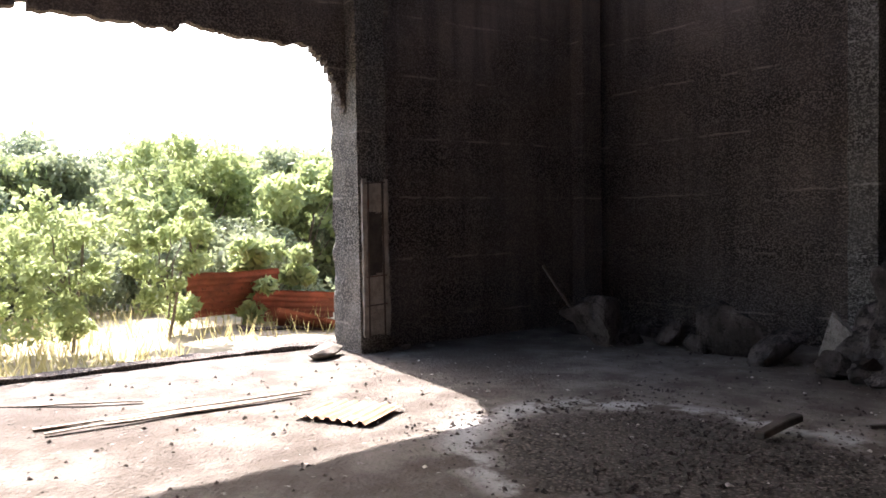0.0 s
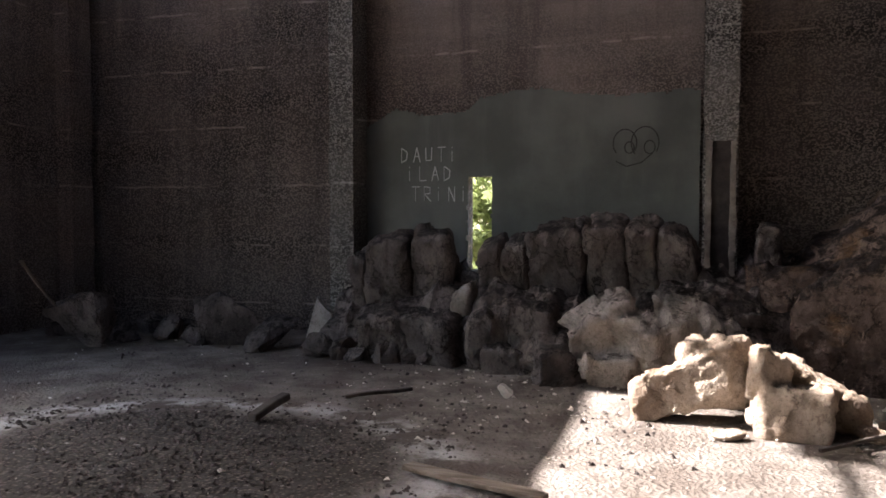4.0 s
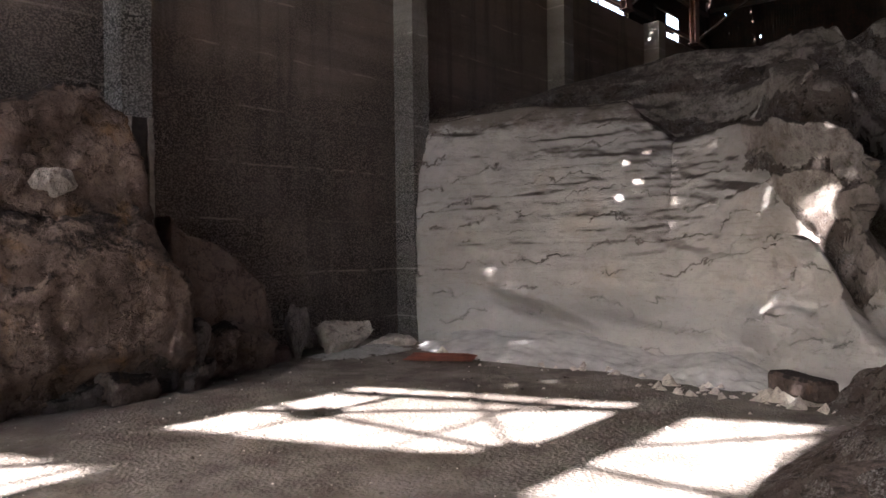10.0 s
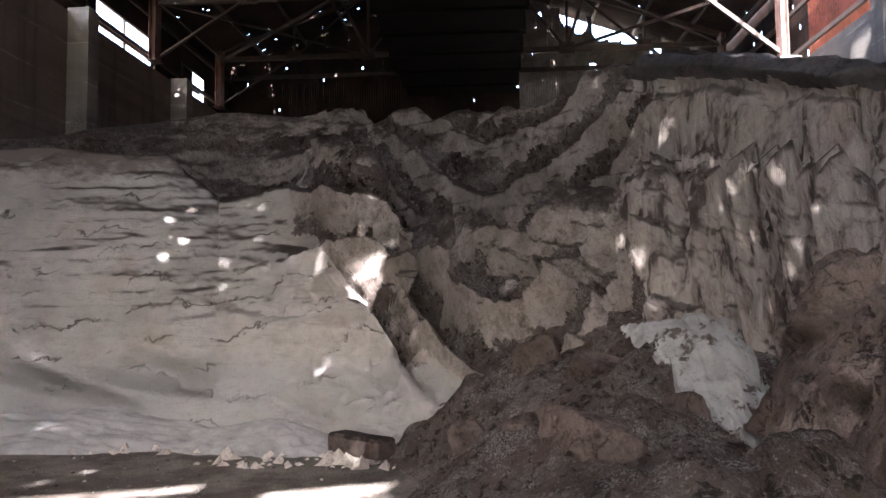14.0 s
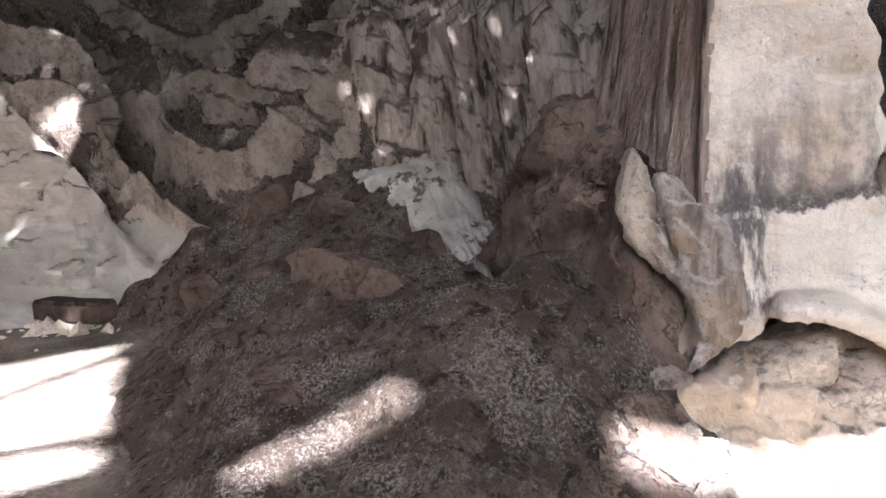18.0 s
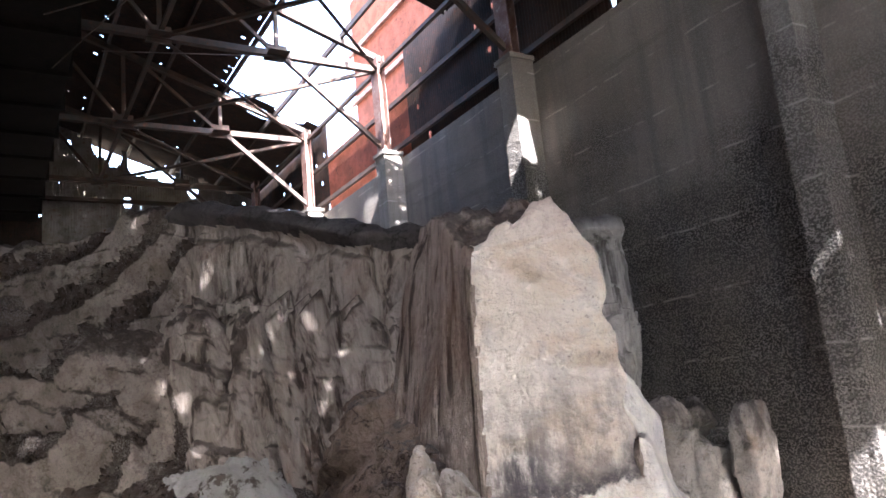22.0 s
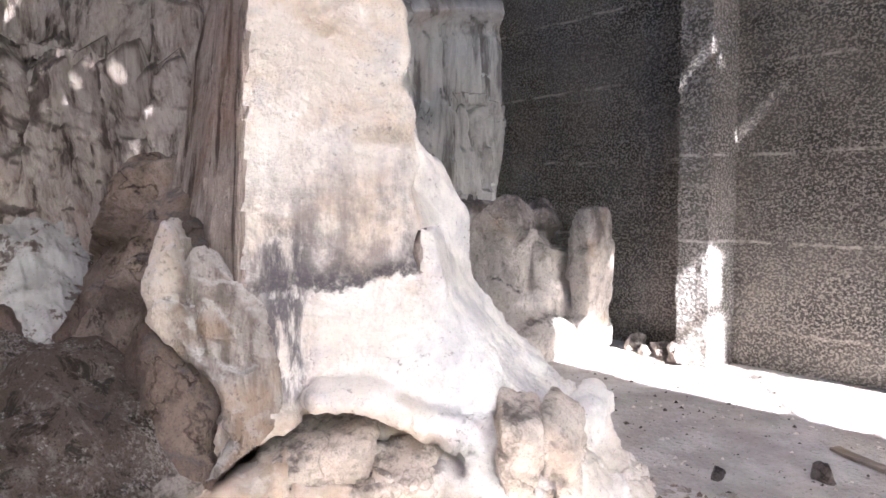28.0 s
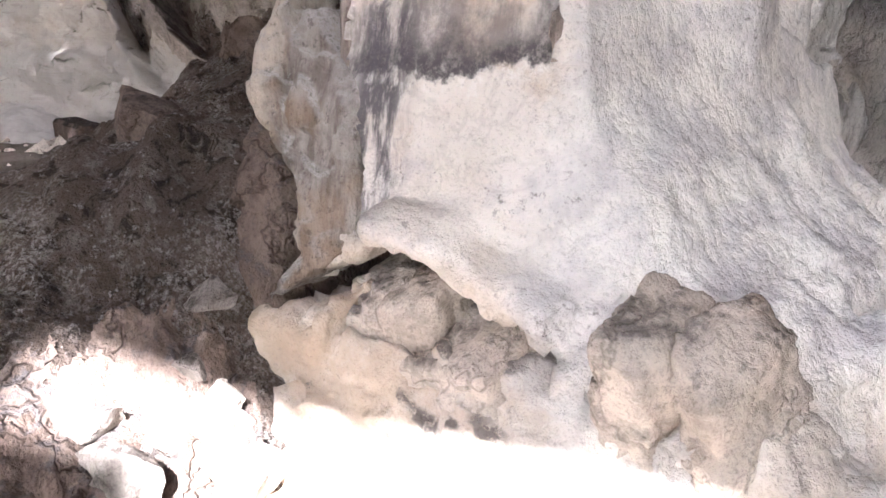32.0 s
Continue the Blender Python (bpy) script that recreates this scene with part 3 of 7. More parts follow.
def facets(p, seed=0, tilt=1.0):
    """Flat broken faces: each cell of space has its own tilted plane, about -0.5 to 0.5."""
    base = np.floor(p).astype(np.int64)
    best, value = np.full(len(p), 1e9), np.zeros(len(p))
    for dx in (-1, 0, 1):
        for dy in (-1, 0, 1):
            for dz in (-1, 0, 1):
                c = base + np.array([dx, dy, dz])
                r = [hash3(c[:, 0], c[:, 1], c[:, 2], seed + k) for k in range(4)]
                d = p - c - np.stack(r[:3], 1)
                dist = (d * d).sum(1)
                near = dist < best
                plane = 0.5 * (r[3] - 0.5) + tilt * ((r[1] - 0.5) * d[:, 0] + (r[2] - 0.5) * d[:, 1] + (r[0] - 0.5) * d[:, 2])
                best, value = np.where(near, dist, best), np.where(near, plane, value)
    return value


def mesh_of(name, verts, faces, smooth=False):
    me = bpy.data.meshes.new(name)
    me.from_pydata([tuple(v) for v in np.asarray(verts, float).tolist()], [], faces)
    me.polygons.foreach_set("use_smooth", [smooth] * len(me.polygons))
    me.update()
    return me


def put(name, me, mat, parent=None, label="", at=None):
    """Links a mesh as one object, under a thing or under a part."""
    if mat and not me.materials:
        me.materials.append(mat)
    ob = new(name, me)
    if at is not None:
        ob.matrix_world = at
    if parent:
        ob.parent = parent
    if label:
        ob["label"] = label
    return ob


def part(name, bm, mat, parent=None, label="", at=None, smooth=False):
    me = bpy.data.meshes.new(name)
    bm.to_mesh(me)
    bm.free()
    me.polygons.foreach_set("use_smooth", [smooth] * len(me.polygons))
    return put(name, me, mat, parent, label, at)


def thing(name, label, category, group="", kind="", at=(0, 0, 0)):
    ob = new(name)
    ob.location = at
    ob.empty_display_size = 0.1
    return tagged(ob, label, category, group, kind)


def grid_faces(nu, nv, off=0):
    i, j = np.meshgrid(np.arange(nu - 1), np.arange(nv - 1), indexing="ij")
    a = (i * nv + j + off).ravel()
    return np.stack([a, a + nv, a + nv + 1, a + 1], 1).tolist()


def normals(p):
    """Normals of a grid of points (nu, nv, 3)."""
    du, dv = np.gradient(p, axis=0), np.gradient(p, axis=1)
    n = np.cross(du, dv)
    return n / np.maximum(np.linalg.norm(n, axis=2, keepdims=True), 1e-9)


def box(bm, x0, x1, y0, y1, z0, z1, bevel=0.0):
    v = [bm.verts.new((x, y, z)) for x in (x0, x1) for y in (y0, y1) for z in (z0, z1)]
    f = [bm.faces.new([v[i] for i in q]) for q in ((0, 1, 3, 2), (4, 6, 7, 5), (0, 4, 5, 1), (2, 3, 7, 6), (0, 2, 6, 4), (1, 5, 7, 3))]
    if bevel:
        bmesh.ops.bevel(bm, geom=list({e for g in f for e in g.edges}), offset=bevel, segments=2, affect="EDGES")
    return v


def bar(bm, a, b, w, h):
    """A straight bar from a to b, w wide and h deep."""
    a, b = Vector(a), Vector(b)
    d = (b - a).normalized()
    s = d.cross(Vector((0, 0, 1)))
    s = Vector((1, 0, 0)) if s.length < 1e-3 else s.normalized()
    u = s.cross(d)
    v = [bm.verts.new(p + s * i * w / 2 + u * j * h / 2) for p in (a, b) for i, j in ((-1, -1), (1, -1), (1, 1), (-1, 1))]
    for q in ((3, 2, 1, 0), (4, 5, 6, 7), (0, 1, 5, 4), (1, 2, 6, 5), (2, 3, 7, 6), (3, 0, 4, 7)):
        bm.faces.new([v[i] for i in q])


def angle_iron(bm, a, b, w, t=0.008):
    """An L-shaped steel section from a to b."""
    a, b = Vector(a), Vector(b)
    d = (b - a).normalized()
    s = d.cross(Vector((0, 0, 1)))
    s = Vector((1, 0, 0)) if s.length < 1e-3 else s.normalized()
    u = s.cross(d)
    prof = [(0, 0), (w, 0), (w, t), (t, t), (t, w), (0, w)]
    rings = [[bm.verts.new(p + s * (i - w / 3) + u * (j - w / 3)) for i, j in prof] for p in (a, b)]
    n = len(prof)
    for k in range(n):
        bm.faces.new((rings[0][k], rings[0][(k + 1) % n], rings[1][(k + 1) % n], rings[1][k]))
    bm.faces.new(rings[0][::-1]), bm.faces.new(rings[1])


def rough_box(name, x0, x1, y0, y1, z0, z1, step, amount, seed, freq=3.0):
    """A closed block whose faces are cut into squares and worn uneven."""
    def cuts(a, b):
        return np.linspace(a, b, max(2, int(round((b - a) / step)) + 1))
    xs, ys, zs = cuts(x0, x1), cuts(y0, y1), cuts(z0, z1)
    verts, faces, index = [], [], {}

    def vid(p):
        k = tuple(round(c, 5) for c in p)
        if k not in index:
            index[k] = len(verts)
            verts.append(k)
        return index[k]

    for fixed, other, (us, vs), flip in ((0, x0, (ys, zs), True), (0, x1, (ys, zs), False), (1, y0, (xs, zs), False), (1, y1, (xs, zs), True), (2, z0, (xs, ys), True), (2, z1, (xs, ys), False)):
        for i in range(len(us) - 1):
            for j in range(len(vs) - 1):
                q = []
                for u, v in ((us[i], vs[j]), (us[i + 1], vs[j]), (us[i + 1], vs[j + 1]), (us[i], vs[j + 1])):
                    p = [u, v]
                    p.insert(fixed, other)
                    q.append(vid(p))
                faces.append(q[::-1] if flip else q)
    v = np.array(verts)
    mid, half = np.array([x0 + x1, y0 + y1, z0 + z1]) / 2, np.array([x1 - x0, y1 - y0, z1 - z0]) / 2
    out = np.sign(v - mid) * (np.abs(v - mid) > half - 1e-4)
    v = v + out * (fbm(v * freq, 4, 0.55, seed) * 2 * amount)[:, None]
    return mesh_of(name, v, faces)


BALL = {}


def boulder_mesh(name, size, seed, cuts=7, lump=0.22, fine=0.06, level=4):
    """A broken lump: a ball cut by flat breaks, then worn."""
    if level not in BALL:
        bm = bmesh.new()
        bmesh.ops.create_icosphere(bm, subdivisions=level, radius=1)
        BALL[level] = (np.array([v.co[:] for v in bm.verts]), [[v.index for v in f.verts] for f in bm.faces])
        bm.free()
    v, faces = BALL[level][0].copy(), BALL[level][1]
    rng = np.random.RandomState(seed)
    for _ in range(cuts + 5):
        n = rng.normal(size=3)
        n /= np.linalg.norm(n)
        d = rng.uniform(0.38, 0.8)
        over = np.maximum(v @ n - d, 0)
        v = v - over[:, None] * n * 0.97
    v = v * (1 + lump * 1.2 * fbm(v * 1.4 + seed, 3, 0.5, seed) + 0.16 * (ridged(v * 1.7 + seed, 3, seed + 2) - 0.6))[:, None]
    v = v + v * (fine * 2.2 * fbm(v * 5 + seed, 4, 0.65, seed + 5) + 0.16 * facets(v * 1.6 + seed, seed + 21) + 0.07 * facets(v * 4 + seed, seed + 22))[:, None]
    v = v / np.abs(v).max(0) * np.array(size)
    v[:, 2] -= v[:, 2].min()
    return mesh_of(name, v, faces)


def boulder(name, at, size, turn, seed, mat, label, category="rock", group="", sink=0.05, **kw):
    me = boulder_mesh(name, size, seed, **kw)
    ob = put(name, me, mat, at=pose(at[0], at[1], at[2] - sink, *turn))
    return tagged(ob, label, category, group)


# ---- plan of the hall ----
XD, YA, YB, XE = -8.35, 8.84, -6.29, 24.2          # inner faces of the door wall, long walls and far gable
TOP_A, TOP_B = 7.25, 6.75                           # tops of the concrete walls
EAVE, RIDGE_Y, RIDGE_Z = 9.0, 1.3, 11.6
PIERS_A = [(-4.30, -3.98), (0.04, 0.38), (4.68, 5.05), (9.66, 10.05), (14.5, 14.9), (19.3, 19.7)]
PIERS_B = [(-0.05, 0.3), (4.36, 4.68), (8.88, 9.25), (13.35, 13.76), (17.7, 18.05)]


def roof_z(y):
    return RIDGE_Z - abs(y - RIDGE_Y) * (RIDGE_Z - EAVE) / 7.65


def cells_mesh(name, us, vs, keep, place, depth):
    """A plate cut from a grid of cells: keep(u, v) says which stay, place(u, v, d) sets them in the world."""
    nu, nv = len(us) - 1, len(vs) - 1
    verts, faces, index = [], [], {}

    def vid(i, j, k):
        if (i, j, k) not in index:
            index[(i, j, k)] = len(verts)
            verts.append(place(us[i], vs[j], depth * k))
        return index[(i, j, k)]

    on = [[keep((us[i] + us[i + 1]) / 2, (vs[j] + vs[j + 1]) / 2) for j in range(nv)] for i in range(nu)]
    for i in range(nu):
        for j in range(nv):
            if not on[i][j]:
                continue
            faces.append([vid(i, j, 0), vid(i + 1, j, 0), vid(i + 1, j + 1, 0), vid(i, j + 1, 0)])
            faces.append([vid(i, j + 1, 1), vid(i + 1, j + 1, 1), vid(i + 1, j, 1), vid(i, j, 1)])
            for di, dj, a, b in ((-1, 0, (0, 1), (0, 0)), (1, 0, (1, 0), (1, 1)), (0, -1, (0, 0), (1, 0)), (0, 1, (1, 1), (0, 1))):
                ni, nj = i + di, j + dj
                if not (0 <= ni < nu and 0 <= nj < nv and on[ni][nj]):
                    faces.append([vid(i + a[0], j + a[1], 1), vid(i + b[0], j + b[1], 1), vid(i + b[0], j + b[1], 0), vid(i + a[0], j + a[1], 0)][::-1])
    return mesh_of(name, verts, faces)


def n1(a, b=0.0, c=0.0):
    return 0.5 * noise.noise(Vector((a, b, c)))


# ---- ground and floor ----
def ground():
    xs = np.concatenate([[-900, -300, -120, -60], np.linspace(-40, -8.9, 64)])
    ys = np.concatenate([[-900, -300, -80, -30], np.linspace(-12, 26, 76), [50, 100, 300, 900]])
    p = np.stack(np.meshgrid(xs, ys, [0.0], indexing="ij"), -1)[:, :, 0]
    flat = p.reshape(-1, 3)
    near = np.clip((-9.0 - flat[:, 0]) / 2.0, 0, 1)
    flat[:, 2] = -0.12 + 0.35 * near * fbm(flat * 0.5, 4, 0.5, 8) + np.clip((-14 - flat[:, 0]) / 30, 0, 1) * 0.4
    tagged(put("ground", mesh_of("ground", flat, grid_faces(len(xs), len(ys)), True), EARTH), "dry sandy earth with sparse grass outside the doorway", "ground", kind="structure")
    ring = [(-8.8, -900), (900, -900), (900, 900), (-8.8, 900)]
    tagged(put("ground_east", mesh_of("ground_east", [(x, y, -0.13) for x, y in ring], [[0, 1, 2, 3]]), EARTH), "dry earth around the abandoned shed", "ground", kind="structure")


def floor():
    xs, ys = np.linspace(-8.9, 24.4, 260), np.linspace(-6.6, 9.1, 150)
    p = np.stack(np.meshgrid(xs, ys, [0.0], indexing="ij"), -1)[:, :, 0].reshape(-1, 3)
    p[:, 2] = 0.045 * fbm(p * 0.7, 4, 0.55, 4) + 0.02 * fbm(p * 5, 3, 0.6, 9) - 0.004
    tagged(put("floor", mesh_of("floor", p, grid_faces(len(xs), len(ys)), True), FLOOR), "dusty concrete floor strewn with gravel and dirt", "floor", kind="structure")


ground()
floor()


# ---- concrete walls ----
def wall_a():
    root = thing("wall_west", "tall pebbly concrete wall with shallow piers and board marks", "wall", kind="structure")
    bm = bmesh.new()
    for x0, x1, z0, z1 in ((-8.75, -2.68, 0, TOP_A), (-2.32, XE + 0.3, 0, TOP_A), (-2.68, -2.32, 0, 0.84), (-2.68, -2.32, 1.98, TOP_A)):
        box(bm, x0, x1, YA, YA + 0.3, z0 - 0.2 * (z0 == 0), z1)
    part("wall_body", bm, CONCRETE, root)
    for i, (x0, x1) in enumerate(PIERS_A):
        me = rough_box("pier", x0, x1, YA - 0.42, YA + 0.01, -0.1, TOP_A + 0.05, 0.06, 0.016, 20 + i, 5)
        put("pier", me, CONCRETE_PALE, root, "pale pitted concrete pier")
    # dark plates painted as a hollow's shade, with its broken mouth, on two of the piers
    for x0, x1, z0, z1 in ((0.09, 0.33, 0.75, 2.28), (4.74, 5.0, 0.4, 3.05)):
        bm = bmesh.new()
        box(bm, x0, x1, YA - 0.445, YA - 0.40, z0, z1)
        part("pier_hollow_shade", bm, HOLLOW_SHADE, root, "dark plate painted as the shade of a broken pier hollow")
        for x in (x0, x1):
            me = rough_box("broken_edge", x - 0.03, x + 0.03, YA - 0.475, YA - 0.40, z0, z1, 0.04, 0.02, int(x * 100), 9)
            put("broken_edge", me, SPALL, root)


wall_a()


def plaster_patch():
    us, vs = np.arange(-3.97, 0.03, 0.025), np.arange(0.0, 3.2, 0.025)

    def keep(x, z):
        t = (x + 3.97) / 4.0
        top = float(np.interp(t, [0, 0.1, 0.2, 0.32, 0.37, 0.53, 0.67, 0.81, 0.93, 1], [2.62, 2.82, 2.72, 2.75, 2.9, 3.0, 2.9, 2.85, 2.9, 2.88])) + 0.10 * n1(x * 4, 1.0) + 0.06 * n1(x * 13, 3.0)
        if abs(x + 2.5 + 0.05 * n1(z * 5, 2.0)) < 0.155 + 0.05 * n1(z * 7, 4.0) and 0.84 < z < 1.98:
            return False
        return z < top

    me = cells_mesh("plaster_patch", us, vs, keep, lambda x, z, d: (x + 0.02 * n1(x * 9, z * 9), YA - 0.03 + d, z + 0.02 * n1(z * 9, x * 9, 3.0)), 0.028)
    tagged(put("plaster_patch", me, PLASTER), "grey-green render patch with a ragged upper edge on the wall", "plaster", kind="structure")


plaster_patch()


def upper_render():
    """Smooth pinkish skin left on the upper wall between two piers."""
    us, vs = np.arange(-3.97, 0.04, 0.08), np.arange(2.5, 7.25, 0.08)
    me = cells_mesh("upper_render", us, vs, lambda x, z: True, lambda x, z, d: (x, YA - 0.012 + d + 0.004 * n1(x * 5, z * 5), z), 0.012)
    tagged(put("upper_render", me, RENDER_PINK), "smooth stained pinkish render on the upper wall", "plaster", kind="structure")


upper_render()


def strokes(name, lines, w, mat, y, label, category):
    """Hand-drawn lines on the wall, each a thin raised ribbon."""
    root = thing(name, label, category)
    for pts in lines:
        bm = bmesh.new()
        for a, b in zip(pts, pts[1:]):
            bar(bm, (a[0], y, a[1]), (b[0], y, b[1]), 0.006, w)
        part("stroke", bm, mat, root)


def graffiti():
    s = 0.155
    glyphs = {
        "R": [[(0, 0), (0, 1), (.6, .95), (.6, .55), (0, .5), (.7, 0)]], "A": [[(0, 0), (.35, 1), (.7, 0)], [(.1, .4), (.6, .4)]],
        "U": [[(0, 1), (.05, .1), (.6, .1), (.65, 1)]], "T": [[(.35, 0), (.35, 1)], [(0, 1), (.8, 1)]], "I": [[(.2, 0), (.2, .7)], [(.2, .9), (.2, 1)]],
        "P": [[(0, 0), (0, 1), (.6, .9), (.55, .5), (0, .45)]], "L": [[(0, 1), (0, 0), (.7, .05)]], "N": [[(0, 0), (0, 1), (.6, 0), (.6, 1)]],
        "D": [[(0, 0), (0, 1), (.6, .7), (.55, .2), (0, 0)]]}
    rows = [("DAUTI", -3.50, 2.16), ("ILAD", -3.42, 1.93), ("TRINI", -3.36, 1.68)]
    lines = []
    for text, x, z in rows:
        for k, ch in enumerate(text):
            for pl in glyphs[ch]:
                lines.append([(x + k * 0.158 + px * s * 0.8, z + pz * s * 1.15 + 0.02 * n1(k * 3.1, px, pz)) for px, pz in pl])
    strokes("wall_writing", lines, 0.012, CHALK, YA - 0.036, "thin pale chalk handwriting on the grey render", "graffiti")
    eyes = []
    for cx, r in ((-0.80, 0.13), (-0.58, 0.15)):
        eyes.append([(cx + r * math.cos(a), 2.32 + 1.2 * r * math.sin(a)) for a in np.linspace(-0.6, 3.9, 16)])
        eyes.append([(cx + 0.05 + 0.4 * r * math.cos(a), 2.27 + 0.5 * r * math.sin(a)) for a in np.linspace(0, 6.3, 12)])
    eyes.append([(-0.9, 2.12), (-0.78, 2.06), (-0.62, 2.1), (-0.5, 2.2)])
    strokes("wall_doodle", eyes, 0.014, SOOT, YA - 0.036, "charcoal doodle of two round loops on the render", "graffiti")


graffiti()


def wall_b():
    root = thing("wall_east", "tall grey pebbly concrete wall with projecting piers", "wall", kind="structure")
    bm = bmesh.new()
    box(bm, -8.75, XE + 0.3, YB - 0.3, YB, -0.2, TOP_B)
    part("wall_body", bm, CONCRETE_GREY, root)
    for i, (x0, x1) in enumerate(PIERS_B):
        me = rough_box("pier", x0, x1, YB - 0.01, YB + 0.42, -0.1, TOP_B + 0.06, 0.06, 0.018, 40 + i, 5)
        put("pier", me, CONCRETE_PALE, root, "pale pitted concrete pier")
        me = rough_box("pier_cap", x0 - 0.03, x1 + 0.03, YB - 0.02, YB + 0.45, TOP_B + 0.06, TOP_B + 0.14, 0.08, 0.008, 60 + i, 5)
        put("pier_cap", me, CONCRETE_PALE, root)


wall_b()


def wall_d():
    root = thing("wall_south", "dark sooty concrete end wall with a large broken doorway", "wall", kind="structure")
    us = np.concatenate([np.linspace(-6.6, -2.2, 12), np.arange(-2.13, 4.57, 0.05), np.linspace(4.62, 9.14, 14)])
    vs = np.concatenate([np.arange(-0.15, 4.3, 0.05), np.linspace(4.4, 7.25, 8)])

    def keep(y, z):
        top = 3.72 + 0.10 * n1(y * 1.7, 5.0) + 0.05 * n1(y * 6, 6.0)
        corner = max(0.0, y - 3.85)
        top -= corner**2 * 2.6
        side = 4.42 + 0.05 * n1(z * 2.5, 8.0)
        return not (-2.0 < y < side and z < top)

    me = cells_mesh("wall_body", us, vs, keep, lambda y, z, d: (XD - d, y + 0.05 * n1(y * 9, z * 9, 4), z + 0.10 * n1(y * 7, z * 7) + 0.05 * n1(y * 21, z * 21)), 0.14)
    put("wall_body", me, CONCRETE, root)
    put("pier", rough_box("pier", XD - 0.41, -8.1, 4.40, 4.80, -0.1, 7.3, 0.06, 0.03, 71, 5), CONCRETE_GREY, root, "cracked pier beside the doorway")
    put("pier", rough_box("pier", XD - 0.01, -8.1, 8.24, 8.62, -0.1, 7.3, 0.08, 0.014, 72, 5), CONCRETE, root)
    put("pier", rough_box("pier", XD - 0.01, -8.1, -2.4, -2.0, -0.1, 7.3, 0.1, 0.014, 73, 5), CONCRETE, root)
    # raised dark plate: the slot's shade is put into its colour
    put("pier_hollow_shade", rough_box("pier_hollow_shade", -8.09, -8.055, 4.49, 4.70, 0.95, 1.72, 0.05, 0.022, 74, 8), HOLLOW_SHADE, root, "dark plate painted as the shade of a slot in the pier")
    for z0, z1, k in ((1.70, 2.08, 75), (0.22, 0.97, 76)):
        put("broken_face", rough_box("broken_face", -8.09, -8.062, 4.48, 4.72, z0, z1, 0.05, 0.014, k, 8), SPALL, root, "pale broken concrete behind the bars")
    for y in (4.46, 4.76):
        put("broken_edge", rough_box("broken_edge", -8.1, -8.05, y - 0.03, y + 0.03, 0.2, 2.12, 0.05, 0.022, int(y * 50), 8), SPALL, root)
    for y, lean in ((4.49, 0.012), (4.71, -0.01)):
        bm = bmesh.new()
        bar(bm, (-8.04, y, 0.2), (-8.04, y + lean, 2.08), 0.016, 0.016)
        part("rebar", bm, STEEL, root, "rusted reinforcing bar")
    for z in (0.58, 0.93, 2.06):
        bm = bmesh.new()
        bar(bm, (-8.032, 4.46, z), (-8.032, 4.74, z + 0.015), 0.014, 0.014)
        part("stirrup", bm, STEEL, root)
    bm = bmesh.new()
    # unseen gable added to block sun; its notches admit the floor patches
    for ring in ([(-6.6, 7.25), (3.0, 7.25), (3.0, roof_z(3.0)), (RIDGE_Y, RIDGE_Z), (0.98, roof_z(0.98)), (0.92, 11.08), (0.5, 11.0), (0.35, 10.35), (-1.7, 10.42), (-1.82, roof_z(-1.82)), (-1.95, roof_z(-1.95)), (-2.0, 9.8), (-2.6, 9.72), (-2.68, roof_z(-2.68)), (-6.6, roof_z(-6.6))], [(7.4, 7.25), (9.1, 7.25), (9.1, roof_z(9.1)), (7.4, roof_z(7.4))]):
        near, far = ([bm.verts.new((x, y, z)) for y, z in ring] for x in (XD, XD - 0.14))
        bm.faces.new(near), bm.faces.new(far[::-1])
        for a in range(len(ring)):
            b = (a + 1) % len(ring)
            bm.faces.new((near[a], far[a], far[b], near[b]))
    part("unseen_gable", bm, SHEET_DARK, root)
    # worn sill along the doorway
    put("sill", rough_box("sill", -9.25, -8.95, -2.0, 4.6, -0.15, 0.035, 0.08, 0.045, 75, 3), CONCRETE, root, "crumbled concrete sill of the doorway")


wall_d()


# ---- steel frame, cladding and roof ----
def corrugated(name, w, l, pitch=0.076, amp=0.012, rows=2, seed=0, warp=0.0):
    """A corrugated sheet w wide (x) and l long (y), lying flat."""
    n = int(w / pitch * 4) + 1
    xs, ys = np.linspace(0, w, n), np.linspace(0, l, rows + 1)
    p = np.stack(np.meshgrid(xs, ys, [0.0], indexing="ij"), -1)[:, :, 0].reshape(-1, 3)
    p[:, 2] = amp * np.sin(p[:, 0] / pitch * 2 * math.pi)
    if warp:
        p[:, 2] += warp * 2 * fbm(p * 1.3 + seed, 3, 0.5, seed)
    return mesh_of(name, p, grid_faces(n, rows + 1), True)


def holed(name, w, l, seed, holes, rows=24, at=()):
    """A corrugated sheet eaten by rust holes."""
    me0 = corrugated(name, w, l, rows=rows, seed=seed)
    v = np.array([x.co[:] for x in me0.vertices])
    rng = np.random.RandomState(seed)
    spots = [(rng.uniform(0, w), rng.uniform(0, l), rng.uniform(*r)) for r in holes] + list(at)
    faces = []
    for f in me0.polygons:
        c = v[list(f.vertices)].mean(0)
        if all(math.hypot(c[0] - a, (c[1] - b) * 0.7) > r for a, b, r in spots):
            faces.append(list(f.vertices))
    return mesh_of(name, v, faces, True)


STRIP = 0.88


